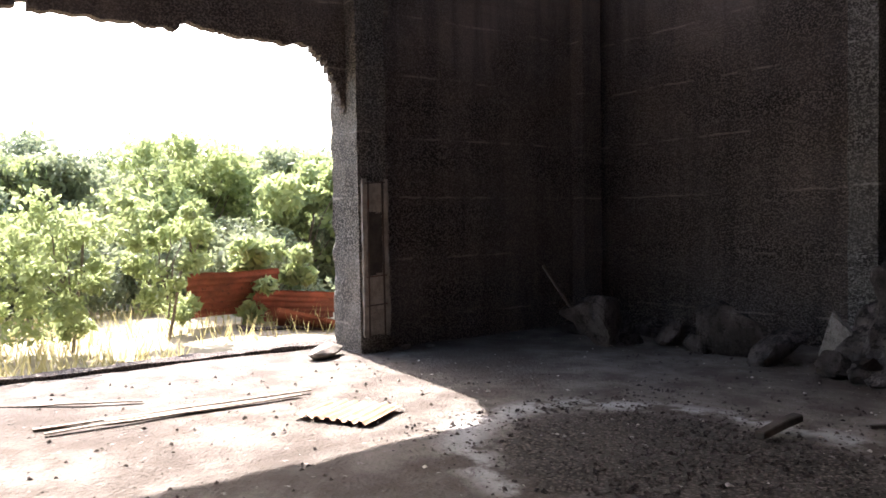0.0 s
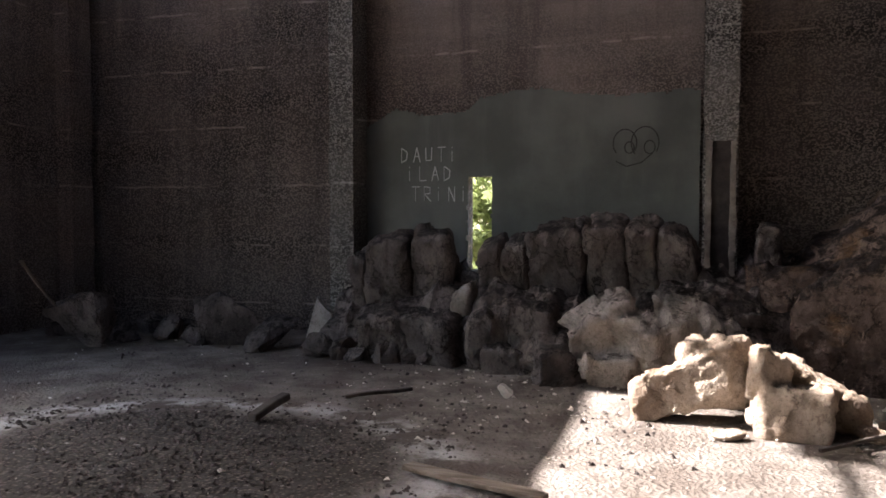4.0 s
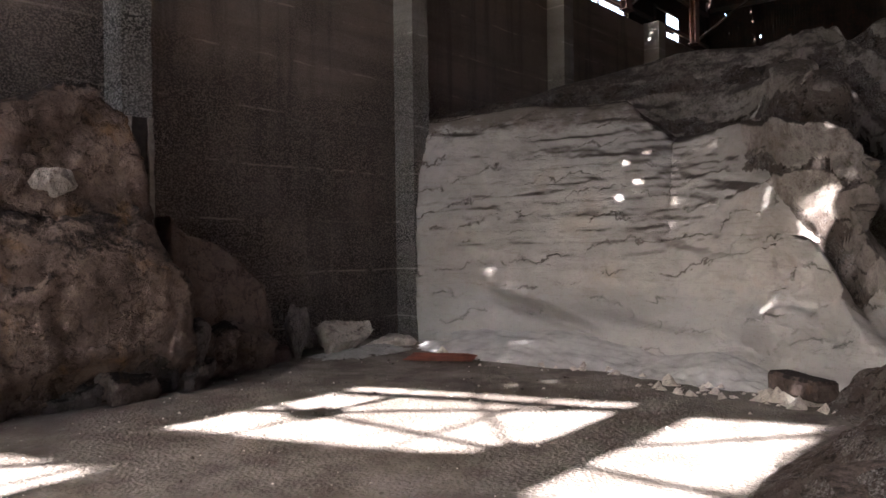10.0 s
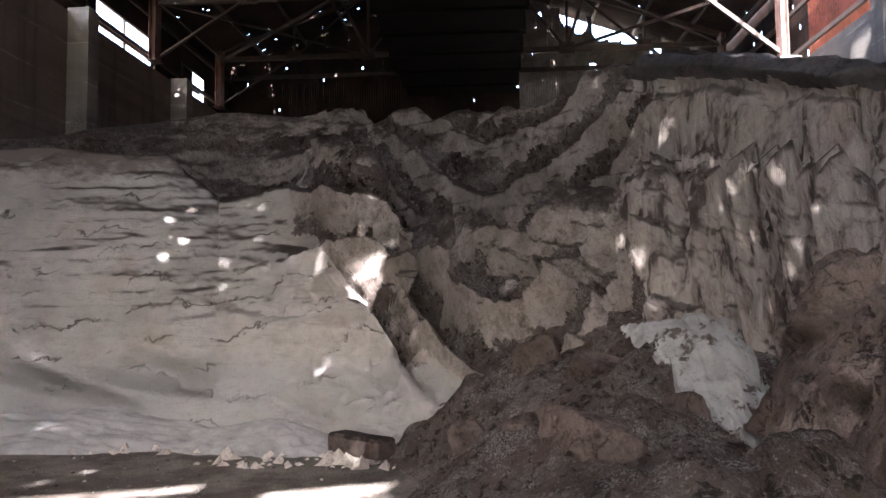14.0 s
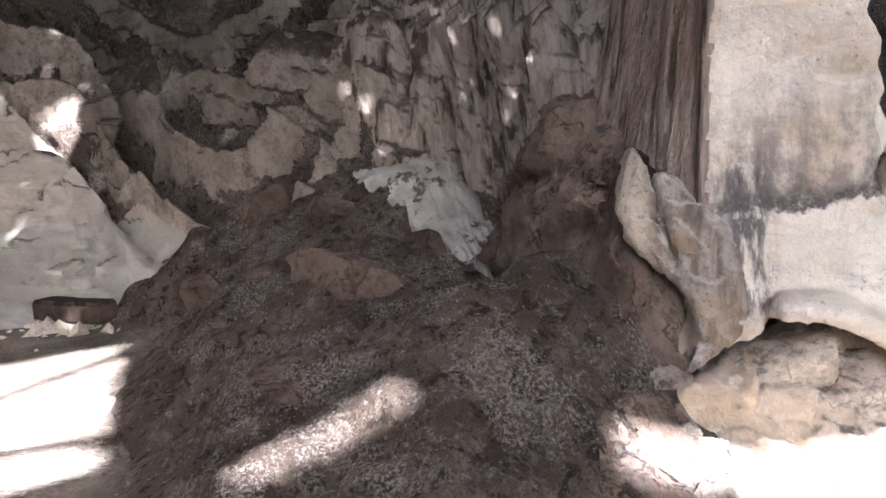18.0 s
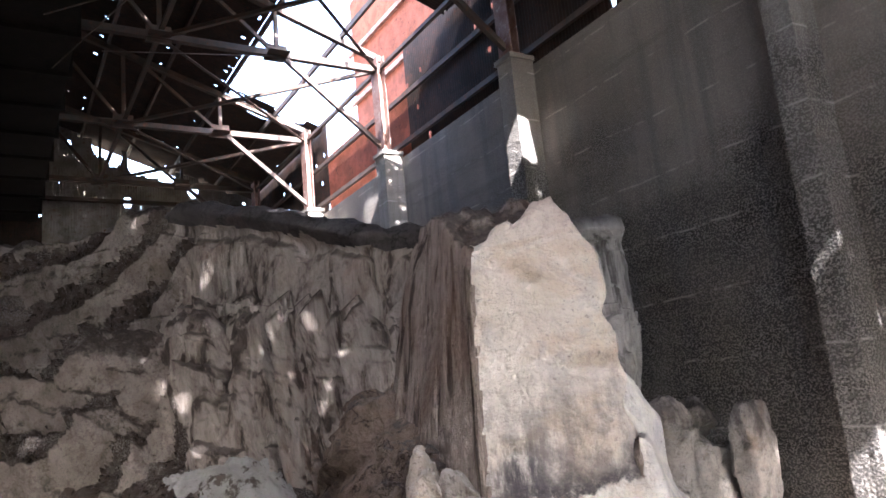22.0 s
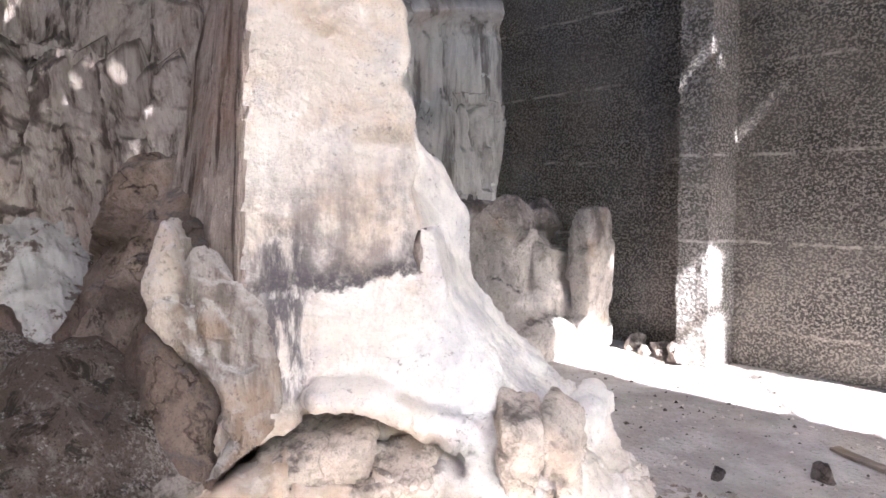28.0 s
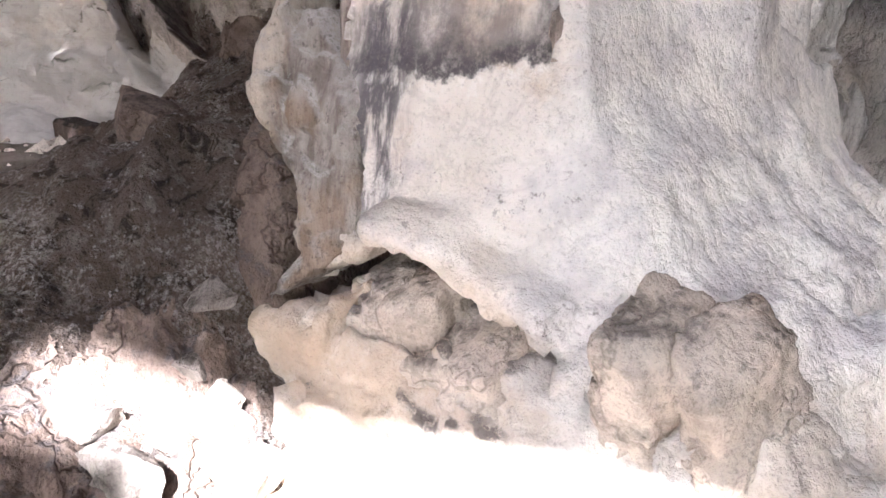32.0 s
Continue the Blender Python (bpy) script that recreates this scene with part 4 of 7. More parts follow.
def roof():
    root = thing("roof", "sooty corrugated iron roof with missing and rusted-through sheets", "roof", kind="structure")
    run = 7.72 / 3
    slope = math.degrees(math.atan((RIDGE_Z - EAVE) / 7.65))
    length = run / math.cos(radians(slope)) + 0.12
    whole = corrugated("roof_sheet", STRIP + 0.05, length)
    eaten = [holed("roof_sheet", STRIP + 0.05, length, 500 + k, [(0.012, 0.03)] * 6, 80) for k in range(3)]
    torn = holed("roof_sheet", STRIP + 0.05, length, 511, [(0.12, 0.3)] * 4 + [(0.03, 0.08)] * 10, 60)
    small = holed("roof_sheet", STRIP + 0.05, length, 523, [(0.2, 0.26)] * 1 + [(0.02, 0.04)] * 4)
    for me in [whole, torn, small] + eaten:
        me.materials.append(SHEET_DARK)
    plain_sheet = corrugated("roof_sheet", STRIP + 0.05, length, rows=60)
    v = np.array([q.co[:] for q in plain_sheet.vertices])
    mid = np.array([v[list(f.vertices)].mean(0)[:2] for f in plain_sheet.polygons])
    quads = [list(f.vertices) for f in plain_sheet.polygons]
    seams = []
    for k in range(6):
        r = np.random.RandomState(80 + k)
        open_ = np.zeros(len(mid), bool)
        for _ in range(1 + k):
            c, size = np.array([r.uniform(0, STRIP), r.uniform(0.0, 0.2) if r.rand() < 0.7 else r.uniform(0, length)]), r.uniform(0.008, 0.05)
            open_ |= np.hypot(*(mid - c).T) < size
        me = mesh_of("roof_sheet", v, [q for q, o in zip(quads, open_) if not o], True)
        me.materials.append(SHEET_DARK)
        seams.append(me)

    def cut(u0, u1, v0, v1, seed, rough=0.07):
        """A sheet with one jagged piece missing."""
        base = corrugated("roof_sheet", STRIP + 0.05, length, rows=40)
        w = np.array([q.co[:] for q in base.vertices])
        keep = []
        for f in base.polygons:
            c = w[list(f.vertices)].mean(0)
            k = rough * n1(c[0] * 6, c[1] * 6, seed)
            if not (u0 + k < c[0] < u1 - k and v0 + k < c[1] < v1 - k):
                keep.append(list(f.vertices))
        me = mesh_of("roof_sheet", w, keep, True)
        me.materials.append(SHEET_DARK)
        return me

    gone = {
        "b0": [(11.2, 17.4)], "b1": [], "b2": [],
        "a0": [], "a1": [], "a2": []}
    ragged = {"b0": [(10.4, 11.3), (17.4, 18.3)]}
    # out-of-view sheets: holed to throw the sun patches, or kept whole to block sun
    special = {("b0", 15): cut(0.1, 0.8, 0.85, 1.5, 1), ("b1", 0): cut(-1, 0.38, 1.3, 9, 2, 0.1), ("b2", 0): cut(-1, 0.38, -1, 2.35, 3, 0.1), ("b1", 11): cut(0.12, 0.42, 2.3, 2.72, 5), ("b1", 12): cut(0.1, 0.45, 1.95, 2.4, 8),
               ("a2", 9): cut(0.2, 0.65, 0.5, 0.95, 6), ("a2", 0): cut(0.05, 0.2, 1.77, 2.5, 7, 0.02)}
    for k in range(1, 5):
        special["b0", k] = cut(-1, 2, 1.46, 9, 20 + k, 0.03)
    for k, u0, u1 in ((2, -1, 0.15), (3, -1, 2), (4, -1, 2), (5, 0.5, 2)):
        special["a1", k], special["a0", k] = cut(u0, u1, -1, 2.2, 50 + k, 0.03), cut(u0, u1, 2.1, 9, 54 + k, 0.03)
    for k in (2, 3, 4):
        special["a2", k] = cut(-1, 2, -1, 1.1, 30 + k, 0.05)
    for k in (0, 1):
        special["a0", k], special["a1", k] = cut(0.5 * k - 0.05, 2, 1.9, 9, 40 + k, 0.05), cut(0.5 * k - 0.05, 2, -1, 0.2, 44 + k, 0.05)
    for k in (1, 2, 3):
        special["b1", k] = special["b2", k] = whole
    main, spare = random.Random(5), random.Random(6)
    for k in range(38):
        x = -8.75 + k * STRIP
        for side in "ab":
            for row in range(3):
                key = side + str(row)
                rng = spare if key == "a1" and k in (3, 4, 5) else main
                if any(a <= x + 0.3 < b for a, b in gone[key]):
                    continue
                me = torn if any(a <= x + 0.4 < b for a, b in ragged.get(key, [])) else (rng.choice(eaten) if rng.random() < 0.45 else whole)
                if key in ("b2", "b1") and x > 7.5:
                    me = rng.choice(seams)
                me = special.get((key, k), me)
                d = row * run - 0.06
                if side == "b":
                    y = YB - 0.1 + d
                    m = pose(x, y, roof_z(y) + 0.06 + 0.012 * rng.random(), slope, 0, 0)
                else:
                    y = YA + 0.2 - d
                    m = pose(x + STRIP, y, roof_z(y) + 0.06 + 0.012 * rng.random(), slope, 0, 180)
                put("roof_sheet", me, None, root, at=m)
    bm = bmesh.new()
    for s in (-1, 1):
        bar(bm, (-7.85, RIDGE_Y + s * 0.15, RIDGE_Z + 0.09), (24.6, RIDGE_Y + s * 0.15, RIDGE_Z + 0.09), 0.4, 0.02)
    part("ridge_cap", bm, SHEET_DARK, root)
    for y in (-5.2, -3.9, -2.6, -1.3, 0.0, 2.6, 3.9, 5.2, 6.5, 7.8):
        bm = bmesh.new()
        bar(bm, (-8.7, y, roof_z(y) - 0.03), (24.5, y, roof_z(y) - 0.03), 0.06, 0.12)
        part("purlin", bm, STEEL, root)


def truss(x):
    """A roof truss on its two columns, with knee braces and gusset plates."""
    root = thing("roof_truss", "dark rusty steel roof truss with gusset plates", "truss", "roof trusses")
    zc = 8.72
    ya, yb = YA - 0.2, YB + 0.2

    def member(name, a, b, w, label=""):
        bm = bmesh.new()
        angle_iron(bm, a, b, w)
        part(name, bm, STEEL, root, label)

    member("bottom_chord", (x, yb, zc), (x, ya, zc), 0.13)
    for y0 in (yb, ya):
        member("top_chord", (x, y0, roof_z(y0) - 0.14), (x, RIDGE_Y, RIDGE_Z - 0.14), 0.13)
    nodes = [-3.8, -1.6, RIDGE_Y, 4.2, 6.4]
    for k, y in enumerate(nodes):
        member("web", (x, y, zc), (x, y, roof_z(y) - 0.14), 0.08)
        nxt = y + (1.9 if y < RIDGE_Y else -1.9)
        if abs(y - RIDGE_Y) > 0.5:
            member("web", (x, y, zc), (x, nxt, roof_z(nxt) - 0.14), 0.07)
        bm = bmesh.new()
        box(bm, x - 0.012, x + 0.012, y - 0.22, y + 0.22, zc - 0.12, zc + 0.22)
        part("gusset", bm, STEEL, root, "steel gusset plate")
        bm = bmesh.new()
        box(bm, x - 0.26, x + 0.26, y - 0.2, y + 0.2, zc - 0.012, zc + 0.012)
        part("gusset", bm, STEEL, root)
    for y0, z0, s in ((YB + 0.25, TOP_B + 0.15, 1), (YA - 0.25, TOP_A + 0.05, -1)):
        bm = bmesh.new()
        box(bm, x - 0.17, x + 0.17, y0 - 0.03, y0 - 0.015, z0, 9.0)
        box(bm, x - 0.17, x + 0.17, y0 + 0.115, y0 + 0.13, z0, 9.0)
        box(bm, x - 0.01, x + 0.01, y0 - 0.015, y0 + 0.115, z0, 9.0)
        box(bm, x - 0.2, x + 0.2, y0 - 0.08, y0 + 0.18, z0 - 0.012, z0)
        part("column", bm, STEEL_RED, root, "reddish flaking steel column")
        member("knee_brace", (x, y0 + s * 0.1, z0 + 0.12), (x, y0 + s * 2.15, zc), 0.09)


TRUSS_X = [-8.15, -4.1, 0.2, 4.55, 9.05, 13.55, 17.9, 22.3]


def frame_steel():
    for x in TRUSS_X:
        truss(x)
    zc = 8.72
    n = 0
    for x0, x1 in zip(TRUSS_X, TRUSS_X[1:]):
        for a, b in (((x0, -1.6, zc), (x1, YB + 0.3, zc)), ((x0, YB + 0.3, zc), (x1, -1.6, zc)), ((x0, 4.2, zc), (x1, YA - 0.3, zc)), ((x0, YA - 0.3, zc), (x1, 4.2, zc))):
            bm = bmesh.new()
            angle_iron(bm, a, b, 0.075)
            tagged(part("wind_brace", bm, STEEL), "diagonal rusty angle iron bracing between the trusses", "brace", "wind braces")
        for y in (-1.6, YB + 0.25, 4.2, YA - 0.25):
            bm = bmesh.new()
            angle_iron(bm, (x0, y, zc + 0.05), (x1, y, zc + 0.05), 0.08)
            tagged(part("tie_bar", bm, STEEL), "long steel tie bar between the trusses", "tie bar", "tie bars")
    for x0, y0, x1, y1 in ((9.05, -3.8, 10.6, 0.4), (8.2, -2.2, 12.2, 0.2), (13.55, -3.8, 11.4, -0.4)):
        bm = bmesh.new()
        bar(bm, (x0, y0, 8.7), (x1, y1, 7.2), 0.016, 0.016)
        tagged(part("hanging_wire", bm, STEEL), "thin loose wire hanging from the steelwork", "wire", "hanging wires")


# the broken-out pieces of the far gable: y, z and size
GAPS = [(-1.9, 10.5, 0.3), (-2.2, 10.2, 0.26), (-2.9, 10.0, 0.3), (-3.3, 10.0, 0.34), (-3.75, 9.75, 0.28), (-4.55, 9.2, 0.16), (1.98, 9.83, 0.13), (-2.6, 8.7, 0.12), (-4.9, 8.6, 0.1)]


def cladding():
    """Side sheets between the concrete and the eaves, and the far gable."""
    root = thing("side_cladding", "rusted corrugated side sheeting above the concrete walls", "cladding", kind="structure")
    wb, wa = 9.2 - TOP_B, 9.2 - TOP_A
    sb, sa = corrugated("side_sheet", STRIP + 0.04, wb), corrugated("side_sheet", STRIP + 0.04, wa)
    sr = corrugated("side_sheet", STRIP + 0.04, 1.55, seed=3)
    sh = holed("side_sheet", STRIP + 0.04, wb, 77, [(0.02, 0.06)] * 6)
    su = corrugated("side_sheet", STRIP + 0.04, 1.15)
    for me, mt in ((su, SHEET_DARK), (sb, SHEET_DARK), (sa, SHEET_DARK), (sr, RUST_RED), (sh, SHEET_DARK)):
        me.materials.append(mt)
    for k in range(38):
        x = -8.75 + k * STRIP
        red = 13.2 < x < 17.5
        put("side_sheet", sr if red else (sh if k % 3 == 0 else sb), None, root, at=pose(x, YB - 0.2, TOP_B - 0.02, 90, 0, 0))
        if not (15.3 < x < 18.4 or 11.9 < x < 13.4 or 20.3 < x < 21.4):
            put("side_sheet", sa, None, root, at=pose(x, YA + 0.2, TOP_A - 0.02, 90, 0, 0))
        else:
            put("side_sheet", su, None, root, at=pose(x, YA + 0.2, 8.05, 90, 0, 0))
    for y, top in ((YB - 0.12, TOP_B), (YA + 0.12, TOP_A)):
        for dz in (0.35, 1.35):
            bm = bmesh.new()
            bar(bm, (-8.7, y, top + dz), (XE, y, top + dz), 0.07, 0.1)
            part("rail", bm, STEEL, root)
    for x0, x1 in ((15.5, 18.7), (12.1, 13.8), (20.4, 21.6)):
        bm = bmesh.new()
        for z in (7.30, 7.52, 8.05):
            bar(bm, (x0, YA + 0.16, z), (x1, YA + 0.16, z), 0.05, 0.05)
        for x in np.arange(x0, x1 + 0.1, 1.6):
            bar(bm, (x, YA + 0.16, 7.3), (x, YA + 0.16, 8.1), 0.05, 0.05)
        part("window_bars", bm, STEEL, root, "steel bars of a broken clerestory window")
    gable = thing("gable_north", "dark corrugated gable end with holes and a pale sheeted bay", "wall", kind="structure")
    for k in range(18):
        y = YB - 0.2 + k * STRIP
        h = roof_z(y + 0.4) + 0.1
        grey = y < -0.6
        me = holed("gable_sheet", STRIP + 0.04, h, 600 + k, [(0.01, 0.03)] * 5 + [(0.03, 0.06)] * (1 if not grey else 3), 130,
                   [(yy - y, zz, r) for yy, zz, r in GAPS if abs(yy - y - 0.45) < 1.2])
        put("gable_sheet", me, SHEET_GREY if grey else SHEET_DARK, gable, at=pose(XE, y, 0, 90, 0, 90))
    for z in (5.4, 7.0, 8.7):
        bm = bmesh.new()
        bar(bm, (XE - 0.1, YB, z), (XE - 0.1, YA, z), 0.1, 0.12)
        part("rail", bm, STEEL, gable)


def duct():
    root = thing("conveyor_gallery", "large near-black sheet-metal conveyor gallery hung under the roof", "duct")
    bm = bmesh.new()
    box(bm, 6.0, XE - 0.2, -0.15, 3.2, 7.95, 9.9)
    part("casing", bm, BLACK_SHEET, root)
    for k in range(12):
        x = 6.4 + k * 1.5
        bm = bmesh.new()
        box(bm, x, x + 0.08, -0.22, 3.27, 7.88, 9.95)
        part("rib", bm, BLACK_SHEET, root)
    for y in (-0.1, 3.1):
        for x in TRUSS_X[4:]:
            bm = bmesh.new()
            bar(bm, (x, y, 9.9), (x, y, roof_z(y) - 0.1), 0.06, 0.06)
            part("hanger", bm, STEEL, root)


roof()
frame_steel()
cladding()
duct()


def neighbour():
    root = thing("neighbouring_shed", "tall shed clad in pinkish red corrugated sheets outside the roof gap", "shed")
    me = corrugated("wall_sheet", STRIP, 14.5)
    me.materials.append(RUST_RED)
    for k in range(9):
        put("wall_sheet", me, None, root, at=pose(12.2 + k * STRIP, -8.6, -0.1, 90, 0, 0))
    bm = bmesh.new()
    for z in (9.6, 11.0, 12.6):
        bar(bm, (12.1, -8.5, z), (20.2, -8.5, z), 0.1, 0.14)
    part("rail", bm, STEEL_RED, root)


neighbour()


# ---- the great pile at the back ----
def table(az, rows, k):
    a = np.array([r[0] for r in rows], float)
    return np.interp(az, a[::-1], np.array([r[k] for r in rows], float)[::-1])


# heading from the pile's centre of curve; foot, ledge and rim: reach and height
PILE = [(41, 11.3, 12.5, 3.6, 12.9, 3.7), (38, 10.9, 12.25, 3.6, 12.6, 3.75), (31, 10.15, 12.0, 3.75, 12.6, 4.05), (24, 9.3, 11.7, 3.65, 13.2, 4.55),
        (20.5, 9.0, 11.3, 2.9, 13.0, 4.7), (17, 8.7, 11.0, 3.0, 13.0, 4.7), (12.5, 8.3, 10.6, 3.55, 12.8, 4.55), (10, 8.0, 10.0, 3.2, 12.6, 4.6), (7.5, 7.7, 9.6, 2.2, 12.4, 4.55),
        (3, 7.4, 9.4, 2.1, 12.2, 4.5), (-3, 7.0, 9.0, 2.2, 11.4, 4.45), (-9, 6.7, 8.6, 2.5, 10.2, 4.5), (-14, 6.4, 8.0, 2.6, 9.2, 4.2),
        (-20, 6.0, 7.2, 2.4, 8.1, 3.75), (-25, 5.8, 6.6, 2.3, 7.3, 3.35), (-28, 5.9, 6.7, 2.2, 7.4, 3.35), (-33, 6.9, 7.8, 2.0, 8.4, 3.4), (-38, 8.1, 8.8, 2.2, 9.2, 3.6), (-42, 8.9, 9.2, 2.4, 9.5, 3.7), (-45, 9.4, 9.5, 2.2, 9.7, 3.7)]
PC = np.array([0.56, 0.65])


def great_pile():
    nu, nv = 640, 260
    az = np.linspace(40.2, -44.6, nu)
    v = np.linspace(0, 1, nv)
    rb, rm, zm, rt, zt = (table(az, PILE, k) for k in range(1, 6))
    p = np.zeros((nu, nv, 3))
    for j, s in enumerate(v):
        if s < 0.5:
            k = s / 0.5
            r, z = rb + (rm - rb) * k**1.25, zm * k
        elif s < 0.6:
            k = (s - 0.5) / 0.1
            r, z = rm + (rt - rm) * 0.55 * k, zm + (zt - zm) * 0.12 * k
        elif s < 0.82:
            k = (s - 0.6) / 0.22
            r, z = rm + (rt - rm) * (0.55 + 0.45 * k), zm + (zt - zm) * (0.12 + 0.88 * k**0.8)
        else:
            k = (s - 0.82) / 0.18
            r, z = rt + k**1.5 * 9.0, zt + 0.15 * np.sin(k * 3) - 0.4 * k
        p[:, j, 0] = PC[0] + r * np.cos(np.radians(az))
        p[:, j, 1] = PC[1] + r * np.sin(np.radians(az))
        p[:, j, 2] = z
    n = normals(p)
    f = p.reshape(-1, 3)
    a = np.repeat(az, nv)
    t = np.tile(v, nu)
    rise = np.clip(t / 0.06, 0, 1) * np.where(t > 0.86, np.clip((1 - t) / 0.14, 0.25, 1), 1)
    strata = ridged(f * np.array([0.5, 0.5, 2.6]) + 3, 3, 11)
    flute = ridged(np.stack([a * 0.42, f[:, 2] * 0.2, f[:, 0] * 0.12], 1), 3, 14)
    lumps = fbm(f * 0.9, 5, 0.55, 21)
    rub = ridged(f * 1.5, 4, 25)
    smooth_part = 1 / (1 + np.exp(-(a - 14) / 1.5))
    fluted = 1 / (1 + np.exp((a + 11) / 2.0))
    folded = 1 - np.maximum(smooth_part, fluted)
    d = 0.5 * lumps * (0.25 + 0.9 * (1 - smooth_part)) * (1 - 0.6 * fluted) + smooth_part * (0.16 * (strata - 0.55) + 0.05 * (ridged(f * np.array([0.9, 0.9, 5.0]) + fbm(f, 2, 0.5, 90)[:, None] * 1.5, 3, 12) - 0.6)) + folded * (0.35 * (strata - 0.55) + 0.28 * (rub - 0.55)) + fluted * (1.0 * (flute - 0.55) + 0.10 * (rub - 0.55) + 0.34 * (ridged(np.stack([a * 1.1, f[:, 2] * 0.8, f[:, 0] * 0.4], 1), 3, 16) - 0.6))
    d += ramp01(-a, 33, 36) * (0.35 * (ridged(np.stack([a * 1.3, f[:, 2] * 0.25, 0 * a], 1), 3, 39) - 0.6) + 0.12 * fbm(f * 3, 3, 0.6, 40))
    level = (f[:, 2] - 0.012 * np.clip(a + 1, -11, 11) ** 2 + 0.9 * fbm(f * 0.55, 3, 0.5, 33)) / 0.8
    step = level - np.floor(level)
    shelf = np.where(step < 0.78, step / 0.78, (1 - step) / 0.22) - 0.5
    d += folded * np.clip((t - 0.08) / 0.1, 0, 1) * (0.42 + 0.5 * vnoise(f * 0.5, 35)) * shelf
    d += (1 - 0.85 * smooth_part) * (1 - 0.6 * fluted) * 0.13 * (ridged(f * 3.4, 3, 37) - 0.6)
    d += folded * 0.22 * facets(f * np.array([1.3, 1.3, 2.2]) + 0.4 * np.sin(f[:, ::-1] * 2.0), 38) + fluted * 0.10 * facets(f * np.array([2.6, 2.6, 0.8]), 41)
    d += (0.13 - 0.08 * smooth_part) * fbm(f * 4.2, 4, 0.6, 31)
    d *= np.where(t > 0.62, 0.55, 1.0)
    d *= 1 - 0.8 * fluted * ramp01(t, 0.74, 0.80)
    d += fluted * 0.26 * np.exp(-((t - 0.81) / 0.022) ** 2)
    for cx, cy, cz, sw, sh, deep in ((8.6, 4.5, 0.72, 0.5, 0.16, 0.4), (9.4, 6.1, 0.62, 0.6, 0.09, 0.45), (9.4, 5.2, 0.4, 0.3, 0.07, 0.3), (8.6, 2.9, 0.35, 0.35, 0.12, 0.3)):
        d -= deep * np.exp(-((f[:, 1] - cy) / sw) ** 2 - ((f[:, 2] - cz - 0.25 * (f[:, 1] - cy)) / sh) ** 2) * (f[:, 0] > 6)
    out = -np.sign(n.reshape(-1, 3)[:, :1] * np.cos(np.radians(a))[:, None] + n.reshape(-1, 3)[:, 1:2] * np.sin(np.radians(a))[:, None] + 1e-9)
    face = n.reshape(-1, 3) * np.where(np.abs(n.reshape(-1, 3)[:, 2:]) > 0.9, np.sign(n.reshape(-1, 3)[:, 2:]), out)
    f = f + face * (d * rise)[:, None]
    f[:, 1] = np.clip(f[:, 1], YB + 0.02, YA - 0.02)
    f[:, 0] = np.minimum(f[:, 0], XE - 0.1)
    edge = 7.0 * fbm(f * 0.8, 4, 0.55, 77)
    kind = np.where(a + 0.3 * edge < -34, 3, np.where(a + edge < -11, 2, np.where((a + edge * 0.8 > 14 - 17 * np.clip(1.25 - t / 0.24, 0, 1)) & (t < 0.52), 0, 1))).reshape(nu, nv)[:-1, :-1].ravel()
    ledge = (step + 0.7 * fbm(f * 2.6, 4, 0.6, 79) < 0.36).reshape(nu, nv)[:-1, :-1].ravel() & (np.abs(t - 0.48).reshape(nu, nv)[:-1, :-1].ravel() < 0.36)
    kind = np.where((kind == 1) & ledge, 4, kind)
    rim = (t + 0.03 * fbm(f * 3, 3, 0.6, 80) > 0.785).reshape(nu, nv)[:-1, :-1].ravel()
    kind = np.where((kind == 2) & rim, 5, kind)
    root = thing("mineral_mound", "huge hardened mound of pale layered mineral with dirty folded ledges", "mineral mound")
    all_faces = np.array(grid_faces(nu, nv))
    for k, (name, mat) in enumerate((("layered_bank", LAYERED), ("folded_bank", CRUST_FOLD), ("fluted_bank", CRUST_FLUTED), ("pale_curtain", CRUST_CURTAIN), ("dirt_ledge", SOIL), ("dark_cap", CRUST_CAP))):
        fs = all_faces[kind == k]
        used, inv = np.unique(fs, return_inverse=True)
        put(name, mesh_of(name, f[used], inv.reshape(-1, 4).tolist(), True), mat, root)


great_pile()


def heights(p, hills):
    """Soft hills: centre, reach along and across, turn in degrees, height."""
    h = np.zeros(len(p))
    for cx, cy, sx, sy, turn, top in hills:
        c, s = math.cos(radians(turn)), math.sin(radians(turn))
        u, w = ((p[:, 0] - cx) * c + (p[:, 1] - cy) * s) / sx, (-(p[:, 0] - cx) * s + (p[:, 1] - cy) * c) / sy
        k = top * np.clip(1 - (u * u + w * w) * 0.36, 0, 1) ** 1.4
        h = np.maximum(h, k) + 0.25 * np.minimum(h, k)
    return h


HILLS = [(3.95, -0.66, 0.72, 0.44, -12, 0.74), (4.15, 0.0, 1.35, 0.95, 0, 0.6), (3.2, 0.2, 0.8, 0.66, 0, 0.42), (5.6, -0.15, 1.5, 1.1, 0, 0.64), (7.3, -1.1, 1.65, 1.6, 0, 1.08), (9.2, -0.95, 1.9, 1.95, 0, 1.6)]


def soil_z(p):
    h = heights(p, HILLS)
    keep = np.clip(h / 0.2, 0, 1)
    q = p * np.array([1, 1, 0])
    return h - 0.05 + keep * (0.20 * fbm(q * 1.1, 4, 0.55, 41) + 0.26 * (ridged(q * 1.6, 4, 43) - 0.62) + 0.12 * fbm(q * 5, 4, 0.65, 45) + 0.07 * (ridged(q * 7, 3, 47) - 0.6) + 0.035 * fbm(q * 16, 3, 0.7, 49))


